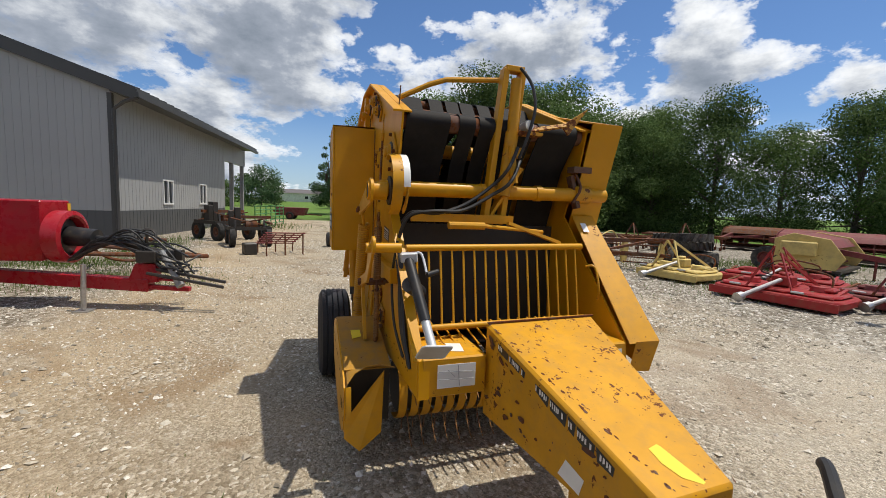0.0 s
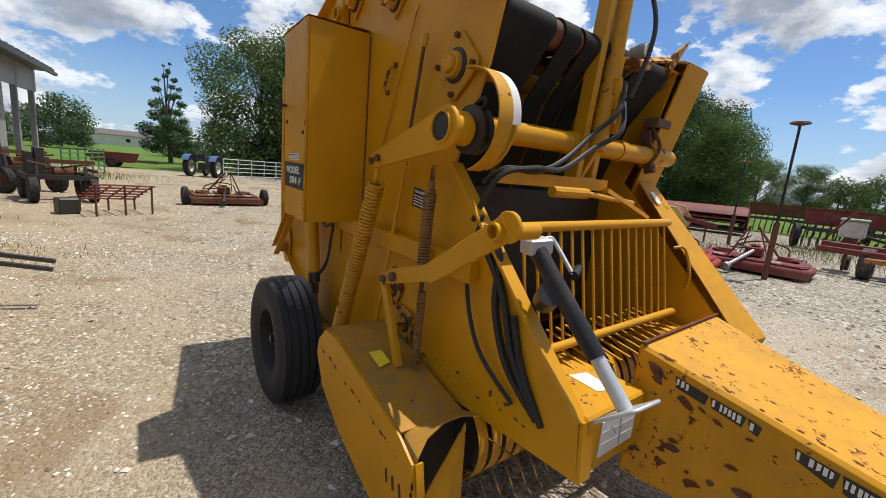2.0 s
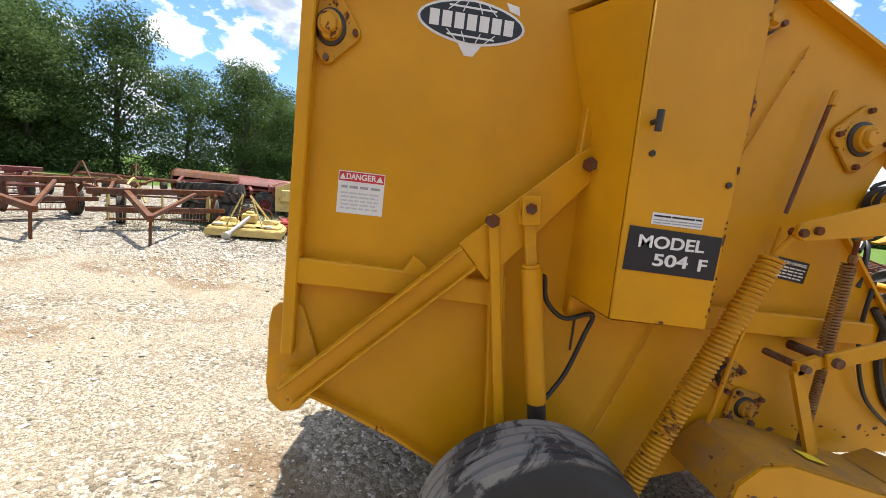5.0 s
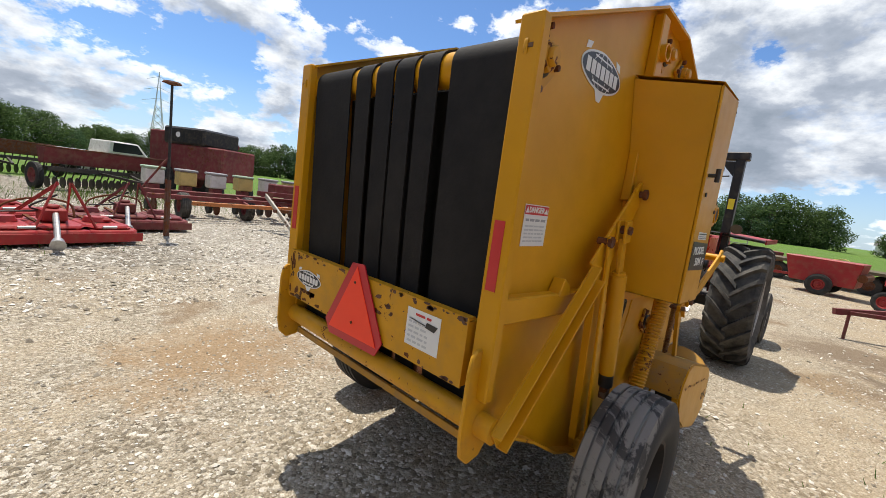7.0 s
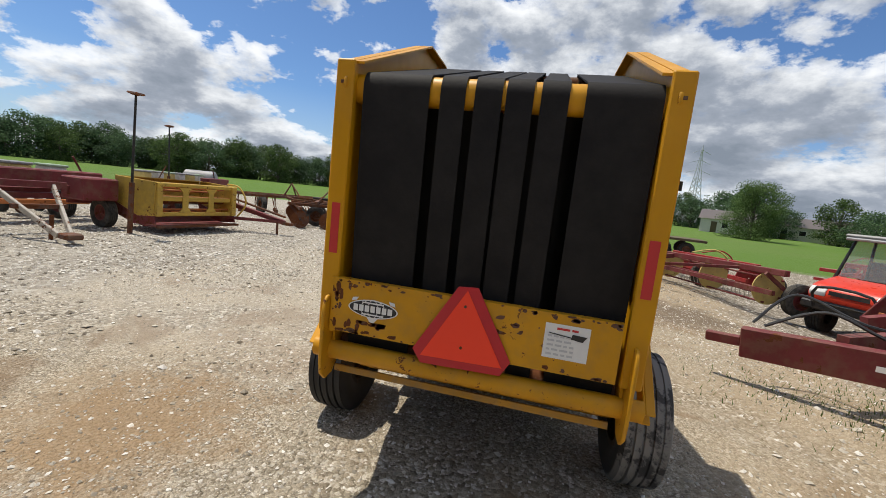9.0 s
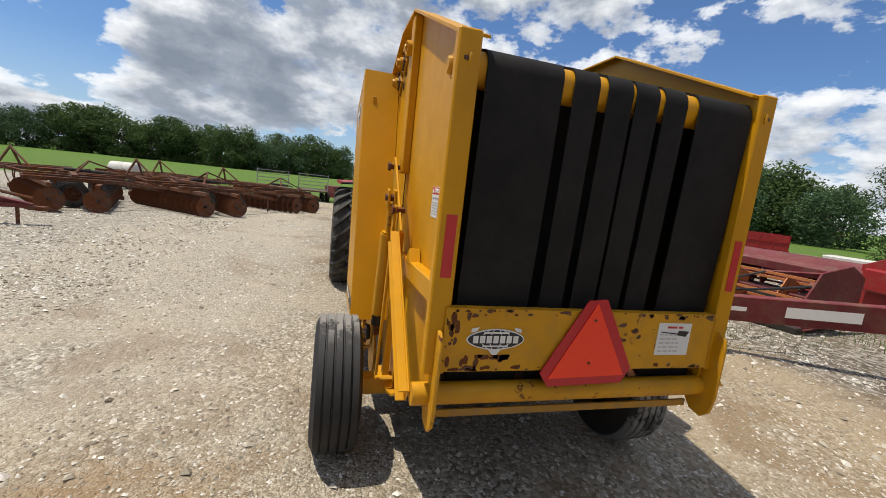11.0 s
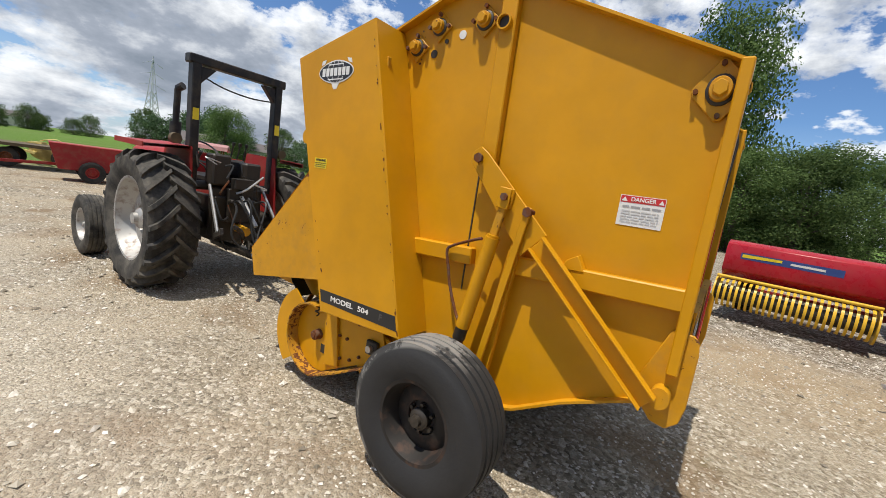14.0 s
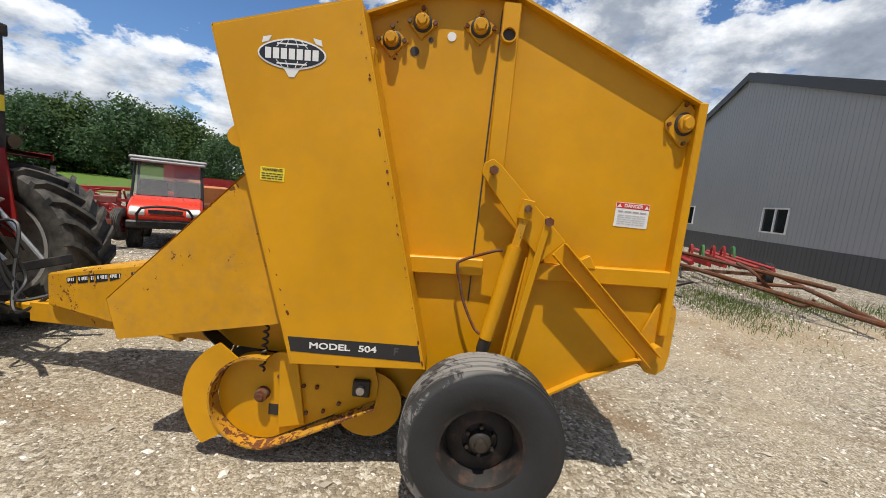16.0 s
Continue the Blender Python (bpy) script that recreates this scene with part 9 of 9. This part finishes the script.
part("hydraulic_hose", Shape().path([to_swather @ Vector(p) for p in ((2.5, 2.0, 0.62), (2.9, 1.85, 0.86), (3.3, 1.6, 0.72), (3.9, 1.35, 0.76), (4.6, 1.2, 0.86))], 0.016, 6, 6), HOSE, swather)
part("hydraulic_hose", Shape().path([to_swather @ Vector(p) for p in ((2.45, 2.1, 0.62), (2.8, 2.15, 0.95), (3.2, 1.8, 0.80), (3.8, 1.7, 0.80), (4.8, 1.9, 0.9))], 0.014, 6, 6), HOSE, swather)
mower_conditioner(at(9.4, 4.6, 110), "older dark red hay mower behind another", MAROON, MAROON, MAROON, 3.0, True, 1.6)
mower_conditioner(at(9.7, 1.6, 160), "red disc mower conditioner with yellow end", RED, RED_NEW, RED, 3.0, True, 1.2)
small_box_implement(at(10.6, 7.9, -50), "tan and rusty feed grinder in the machine row", ORANGE_OLD, 1.2, 1.1, 1.3)
rotary_mower(at(12.6, 9.6, 40), "red rotary mower in the far row", RED, 2.4)
rotary_mower(at(13.2, 6.0, 60), "bright red rotary mower in the far row", RED, 2.4)
rotary_mower(at(15.5, 9.0, 130), "red rotary mower far behind the utility vehicle", RED, 2.6)
small_box_implement(at(16.5, 7.2, 20), "white and red spreader in the far row", WHITE_PAINT, 1.4, 1.2, 1.0)
dump_wagon(at(19.5, 13.5, 50) @ Matrix.Scale(0.65, 4), "red wooden wagon far back in the lot", RED)


# ---------------------------------------------------------------- south side
def pipe_carrier(m):
    """A long triangular transport frame of rusty pipes with two wheels and red tools on it."""
    b = thing("pipe_carrier", "long rusty triangular pipe frame carrying red tillage parts", "trailer", m)
    part("left_rail", Shape().tube((0, 0, 0.25), (3.5, 1.9, 0.55), 0.045, n=8), RUST, b)
    part("right_rail", Shape().tube((0, 0, 0.25), (4.6, -0.9, 0.55), 0.045, n=8), RUST, b)
    part("cross_rail", Shape().tube((1.8, 0.95, 0.42), (2.3, -0.45, 0.40), 0.035, n=8), RUST, b)
    part("top_rail", Shape().tube((0.7, 0.25, 0.62), (5.2, 1.6, 0.75), 0.04, n=8), RUST, b)
    part("hoop", Shape().path([(1.0, 0.3, 0.35), (1.3, 0.2, 0.18), (1.7, 0.4, 0.25), (2.0, 0.7, 0.6), (2.3, 0.9, 0.75)], 0.03, 6, 5), RUST, b)
    part("axle", Shape().beam((3.6, 1.9, 0.33), (4.5, -1.0, 0.33), 0.08, 0.08), RUST, b)
    for x, y in ((3.55, 2.05), (4.55, -1.15)):
        wheel(b, (x, y, 0.33), 0.33, 0.2, 0.17, 1, RUST, TYRE, 26, axis=pose(0, 0, 0, 0, 0, 75))
    rng = random.Random(2)
    for k in range(7):
        y = 1.7 - 0.42 * k
        part("red_bar", Shape().beam((3.2 + 0.1 * k, y, 0.55), (6.0 + 0.1 * k, y - 0.25, 0.5 + rng.uniform(0, 0.2)), 0.08, 0.10), RED, b)
        part("red_shank", Shape().path([(3.6 + 0.3 * k, y, 0.55), (3.7 + 0.3 * k, y, 0.9), (4.0 + 0.3 * k, y - 0.1, 0.75), (4.1 + 0.3 * k, y - 0.2, 0.3)], 0.03, 6, 4), RED if k % 3 else GREEN_MACHINE, b)


pipe_carrier(pose(3.2, -6.45, 0, 0, 0, -6))


def old_carrier(m):
    b = thing("tool_carrier", "dark rusty wheeled tool carrier by the shed", "farm implement", m)
    for x in (-0.75, 0.75):
        for y in (-0.8, 0.8):
            wheel(b, (x, y, 0.42), 0.42, 0.24, 0.22, 1 if x > 0 else -1, RUST, TYRE, 26)
            part("leg", Shape().beam((x * 0.8, y, 0.42), (x * 0.8, y * 0.8, 1.2), 0.08, 0.10), GREASE_AND_SHADE, b)
    part("main_frame", Shape().box(-0.9, 0.9, -0.9, -0.78, 0.75, 0.90).box(-0.9, 0.9, 0.78, 0.9, 0.75, 0.90).box(-0.9, -0.78, -0.779, 0.779, 0.75, 0.9).box(0.78, 0.9, -0.779, 0.779, 0.75, 0.9), GREASE_AND_SHADE, b)
    part("upper_bar", Shape().box(-1.0, 1.0, -0.08, 0.08, 1.25, 1.38).box(-0.95, -0.85, -0.7, 0.7, 1.0, 1.1), RUST, b)
    part("tower", Shape().box(0.3, 0.55, -0.3, 0.1, 0.9, 1.75).box(0.6, 0.8, -0.2, 0.2, 0.9, 1.6), GREASE_AND_SHADE, b, bevel=0.02)
    part("pump", Shape().tube((-0.4, 0.0, 0.95), (0.1, 0.0, 0.95), 0.18, n=12), RUST, b)
    part("cross_brace", Shape().tube((-0.8, -0.7, 0.9), (0.8, 0.7, 1.3), 0.03, n=6).tube((0.8, -0.7, 0.9), (-0.8, 0.7, 1.3), 0.03, n=6), RUST, b)


old_carrier(pose(3.0, -11.4, 0, 0, 0, 15) @ Matrix.Scale(0.72, 4))
old_carrier(pose(4.1, -13.6, 0, 0, 0, 40) @ Matrix.Scale(0.8, 4))


def harrow_section(m):
    b = thing("spike_harrow", "red rusty spike harrow section leaning on blocks", "harrow", m)
    for k in range(6):
        part("harrow_bar", Shape().tube((-0.55, -0.5 + 0.2 * k, 0.25 + 0.075 * k), (0.55, -0.5 + 0.2 * k, 0.28 + 0.075 * k), 0.018, n=6), MAROON, b)
    for k in range(5):
        part("harrow_rail", Shape().tube((-0.5 + 0.25 * k, -0.52, 0.25), (-0.5 + 0.25 * k, 0.52, 0.64), 0.016, n=6), MAROON, b)
    for x in (-0.5, 0.0, 0.5):
        part("leg", Shape().tube((x, -0.45, 0.27), (x, -0.45, 0.0), 0.02, n=6), RUST, b)
        part("leg", Shape().tube((x, 0.45, 0.62), (x, 0.45, 0.0), 0.02, n=6), RUST, b)
    part("block", Shape().box(0.62, 0.95, -0.35, 0.0, 0.0, 0.32), GREASE_AND_SHADE, b, bevel=0.02)


harrow_section(pose(1.85, -8.95, 0, 0, 0, 20))
cutter = rotary_mower(pose(-0.65, -11.4, 0, 0, 0, 2), "rusty brown pull-type rotary cutter on wheels", RUST, 1.9, True, False)
for sd in (-1, 1):
    wheel(cutter, (sd * 1.05, 0.35, 0.25), 0.25, 0.16, 0.13, sd, RUST, TYRE, 24)


def blue_tractor(m):
    t = thing("tractor", "small old blue tractor parked at the fence", "tractor", m)
    for sd in (-1, 1):
        wheel(t, (sd * 0.75, -0.6, 0.62), 0.62, 0.3, 0.36, sd, RIM_SILVER, TYRE, 30, 18)
        wheel(t, (sd * 0.6, 1.2, 0.32), 0.32, 0.16, 0.18, sd, RIM_SILVER, TYRE, 24)
        part("fender", Shape().strip(ring(-0.6, 0.62, 0.70, 20, 150, 10), sd * 0.55, sd * 0.95, 0.012), BLUE, t)
    part("hood", Shape().box(-0.26, 0.26, 0.2, 1.5, 0.75, 1.25), BLUE, t, bevel=0.05)
    part("gearbox", Shape().box(-0.2, 0.2, -0.8, 0.3, 0.45, 0.85), GREASE_AND_SHADE, t, bevel=0.02)
    part("seat", Shape().box(-0.22, 0.22, -0.75, -0.35, 0.95, 1.05).box(-0.22, 0.22, -0.8, -0.74, 1.05, 1.35), BLACK_PAINT, t, bevel=0.02)
    part("exhaust_pipe", Shape().tube((0.1, 0.9, 1.25), (0.1, 0.9, 1.85), 0.03, n=8), BLACK_PAINT, t)
    part("steering_wheel", Shape().lathe([(0.16, -0.01), (0.18, 0), (0.16, 0.01), (0.15, 0)], pose(0, 0.0, 1.35, 40), 18), BLACK_PAINT, t)


blue_tractor(pose(-2.3, -26.8, 0, 0, 0, 150))
for k in range(4):
    pipe_gate(pose(-2.9 - 2.0 * k * 0.87, -25.0 - 0.95 * k, 0, 0, 0, 205), 1.9, "grey tubular steel gate panel", GALV)
for k in range(3):
    pipe_gate(pose(3.6 - 0.35 * k, -19.0 - 2.05 * k, 0, 0, 0, 260), 2.0, "green tubular steel cattle gate", GREEN_MACHINE, bars_n=6)
mower_conditioner(pose(-9.6, -28.6, 0, 0, 0, -150), "orange-red hay mower header by the fence", ORANGE_OLD, RED, ORANGE_OLD, 3.4, True, 1.4)
small_box_implement(pose(-9.2, -31.0, 0, 0, 0, 40), "green farm implement behind the fence", GREEN_MACHINE, 1.6, 1.5, 1.5)
dump_wagon(pose(-10.75, -19.0, 0, 0, 0, -86) @ Matrix.Scale(1.17, 4), "rusty faded-red steel dump wagon with flaking paint", FLAKING_RED)
hay_rake(pose(-6.6, -8.0, 0, 0, 0, -35), "rusty red hay rake lying low", RUST, 3.0, RUST)
hay_rake(pose(-8.6, -10.8, 0, 0, 0, -40), "rusty red hay rake beside a wagon", MAROON, 3.2, MAROON)
hay_rake(pose(-7.4, -5.6, 0, 0, 0, -60), "small yellow and rusty rake on the gravel", RUST, 2.4, YELLOW_PALE)
hay_rake(pose(-10.4, -13.6, 0, 0, 0, -38), "dull red hay rake near the wagon", RED, 3.0, RED)
small_box_implement(pose(2.3, -33.5, 0, 0, 0, 80), "dark red spreader at the end of the lane", MAROON, 2.2, 1.4, 1.0)


def truck_cap(m):
    c = thing("van_body", "blue and white van body parked under trees", "van", m)
    part("lower_body", Shape().box(-1.0, 1.0, -2.0, 2.0, 0.45, 1.15), WHITE_PAINT, c, bevel=0.08)
    part("upper_body", Shape().box(-0.95, 0.95, -1.9, 1.6, 1.152, 1.95), BLUE, c, bevel=0.10)
    part("roof", Shape().box(-0.96, 0.96, -1.95, 1.65, 1.952, 2.08), WHITE_PAINT, c, bevel=0.05)
    part("rear_glass", Shape().box(-0.7, 0.7, -1.912, -1.902, 1.3, 1.8), GLASS, c)
    part("side_glass", Shape().box(0.952, 0.962, -1.2, 1.0, 1.3, 1.75), GLASS, c)
    for sd in (-1, 1):
        for y in (-1.2, 1.3):
            wheel(c, (sd * 0.9, y, 0.36), 0.36, 0.22, 0.2, sd, RIM_SILVER, TYRE, 24)


truck_cap(pose(-18.6, -23.6, 0, 0, 0, 155) @ Matrix.Scale(1.08, 4))


def canopy_tractor(m):
    """A small old tractor under a red and white cloth canopy on posts."""
    t = thing("tractor", "small red tractor under a faded pink canopy", "tractor", m)
    part("hood", Shape().box(-0.26, 0.26, 0.3, 1.5, 0.75, 1.15), RED, t, bevel=0.05)
    part("gearbox", Shape().box(-0.22, 0.22, -0.6, 0.35, 0.45, 0.85), GREASE_AND_SHADE, t, bevel=0.02)
    for sd in (-1, 1):
        wheel(t, (sd * 0.72, -0.4, 0.55), 0.55, 0.3, 0.30, sd, RED, TYRE, 28, 16)
        wheel(t, (sd * 0.6, 1.2, 0.32), 0.32, 0.16, 0.18, sd, RED, TYRE, 22)
        part("canopy_post", Shape().tube((sd * 0.5, -0.6, 0.8), (sd * 0.5, -0.6, 1.95), 0.025, n=8), RUST, t)
    part("canopy_post", Shape().tube((0.0, 0.4, 0.9), (0.0, 0.4, 1.95), 0.025, n=8), RUST, t)
    part("canopy", Shape().front([(-0.75, 1.80), (-0.70, 1.94), (0.0, 2.04), (0.70, 1.94), (0.75, 1.80), (0.66, 1.88), (0.0, 1.99), (-0.66, 1.88)], -0.8, 0.5), CANOPY, t, "faded pink canopy")
    part("canopy_trim", Shape().front([(-0.76, 1.76), (-0.75, 1.84), (0.75, 1.84), (0.76, 1.76)], -0.82, -0.805), RED, t)


canopy_tractor(pose(3.90, 13.25, 0, 0, 0, 60) @ Matrix.Scale(0.85, 4))


def farm_truck(m):
    """A white pickup seen over the grain drill."""
    c = thing("pickup_truck", "old white pickup truck behind the grain drill", "truck", m)
    part("body", Shape().box(-0.95, 0.95, -2.4, 2.5, 0.55, 1.15), WHITE_PAINT, c, bevel=0.08)
    part("cab", Shape().side([(-0.6, 1.152), (-0.5, 1.75), (0.75, 1.75), (1.25, 1.152)], -0.85, 0.85), WHITE_PAINT, c, bevel=0.05)
    part("windscreen", Shape().poly([(-0.75, 0.84, 1.70), (0.75, 0.84, 1.70), (0.78, 1.25, 1.20), (-0.78, 1.25, 1.20)], [(0, 1, 2, 3)]), GLASS, c)
    for sd in (-1, 1):
        part("side_glass", Shape().side([(-0.4, 1.25), (-0.35, 1.68), (0.70, 1.68), (1.0, 1.25)], sd * 0.852, sd * 0.862), GLASS, c)
        for y in (-1.5, 1.6):
            wheel(c, (sd * 0.85, y, 0.38), 0.38, 0.24, 0.2, sd, RIM_SILVER, TYRE, 24)


farm_truck(pose(-29.24, 2.24, 0, 0, 0, 20) @ Matrix.Scale(1.15, 4))


# ---------------------------------------------------------------- far things
def pylon(m, label):
    p = thing("power_pylon", label, "pylon", m)
    H = 27.0
    s = Shape()
    for sx in (-1, 1):
        for sy in (-1, 1):
            s.tube((sx * 2.4, sy * 2.4, 0), (sx * 0.75, sy * 0.75, H * 0.62), 0.12, n=4).tube((sx * 0.75, sy * 0.75, H * 0.62), (0, 0, H), 0.10, n=4)
    part("legs", s, GALV, p)
    s = Shape()
    for k in range(8):
        z0, z1 = H * 0.62 * k / 8, H * 0.62 * (k + 1) / 8
        a, b = 2.4 - 1.65 * k / 8, 2.4 - 1.65 * (k + 1) / 8
        for q in range(4):
            c, d = ((-1, -1), (1, -1), (1, 1), (-1, 1))[q], ((1, -1), (1, 1), (-1, 1), (-1, -1))[q]
            s.tube((c[0] * a, c[1] * a, z0), (d[0] * b, d[1] * b, z1), 0.07, n=4).tube((d[0] * a, d[1] * a, z0), (c[0] * b, c[1] * b, z1), 0.07, n=4)
    part("lattice", s, GALV, p)
    for z, ln in ((H * 0.66, 4.2), (H * 0.78, 3.6), (H * 0.90, 3.0)):
        part("cross_arm", Shape().beam((-ln, 0, z), (ln, 0, z), 0.25, 0.25).tube((-ln, 0, z), (0, 0, z + 1.3), 0.07, n=4).tube((ln, 0, z), (0, 0, z + 1.3), 0.07, n=4), GALV, p)
    return p


pylon(pose(49.0, 150.0, 0.0, 0, 0, 15), "grey lattice power pylon beyond the field")
pylon(pose(-155.0, 30.5, 0, 0, 0, 70), "grey lattice power pylon above distant trees")


def house(m, label, L, W, eave, rise, wall, windows=4):
    h = thing("house", label, "house", m)
    w2 = W / 2
    s = Shape().box(-L / 2, L / 2, -w2, w2, -0.3, eave)
    part("wall", s, wall, h)
    roof = Shape()
    p = [(-L / 2 - 0.4, -w2 - 0.4, eave), (L / 2 + 0.4, -w2 - 0.4, eave), (L / 2 + 0.4, w2 + 0.4, eave), (-L / 2 - 0.4, w2 + 0.4, eave), (-L / 2 - 0.4, 0, eave + rise), (L / 2 + 0.4, 0, eave + rise)]
    roof.poly(p, [(0, 1, 5, 4), (2, 3, 4, 5), (0, 4, 3), (1, 2, 5), (3, 2, 1, 0)])
    part("roof", roof, HOUSE_ROOF, h)
    for k in range(windows):
        x = -L / 2 + L * (k + 0.5) / windows
        win = part("window", Shape().box(x - 0.6, x + 0.6, -w2 - 0.06, -w2 - 0.01, 0.9, 2.0), DECAL_WHITE, h)
        part("pane", Shape().box(x - 0.5, x + 0.5, -w2 - 0.08, -w2 - 0.065, 1.0, 1.9), GLASS, win)
    part("door", Shape().box(-L * 0.28, -L * 0.28 + 0.95, -w2 - 0.07, -w2 - 0.01, 0, 2.05), CHAFF, h)
    return h


house(at(54.0, 95.0, -28), "long low pale house with brown roof beyond the field", 17.0, 8.0, 2.6, 1.9, HOUSE_WALL, 6)
house(at(35.0, 86.0, -25), "small pale garage beyond the field", 8.0, 6.0, 2.5, 1.8, HOUSE_WALL, 1)
house(pose(67.0, -26.5, 0.3, 0, 0, 35), "grey-roofed farmhouse behind the shed", 11.0, 7.0, 3.0, 2.4, HOUSE_WALL, 3)
house(pose(16.5, 138.0, ground_height(16.5, 138), 0, 0, 0), "long white shed on the skyline", 12.0, 6.0, 2.2, 1.2, WHITE_PAINT, 2)
house(pose(-40.0, -150.0, ground_height(-40, -150), 0, 0, 190), "white farm shed on the skyline", 24.0, 10.0, 3.0, 1.6, WHITE_PAINT, 2)
house(pose(6.0, -150.0, ground_height(6, -150), 0, 0, 180), "low pale barn on the skyline", 20.0, 9.0, 2.8, 1.5, WHITE_PAINT, 2)
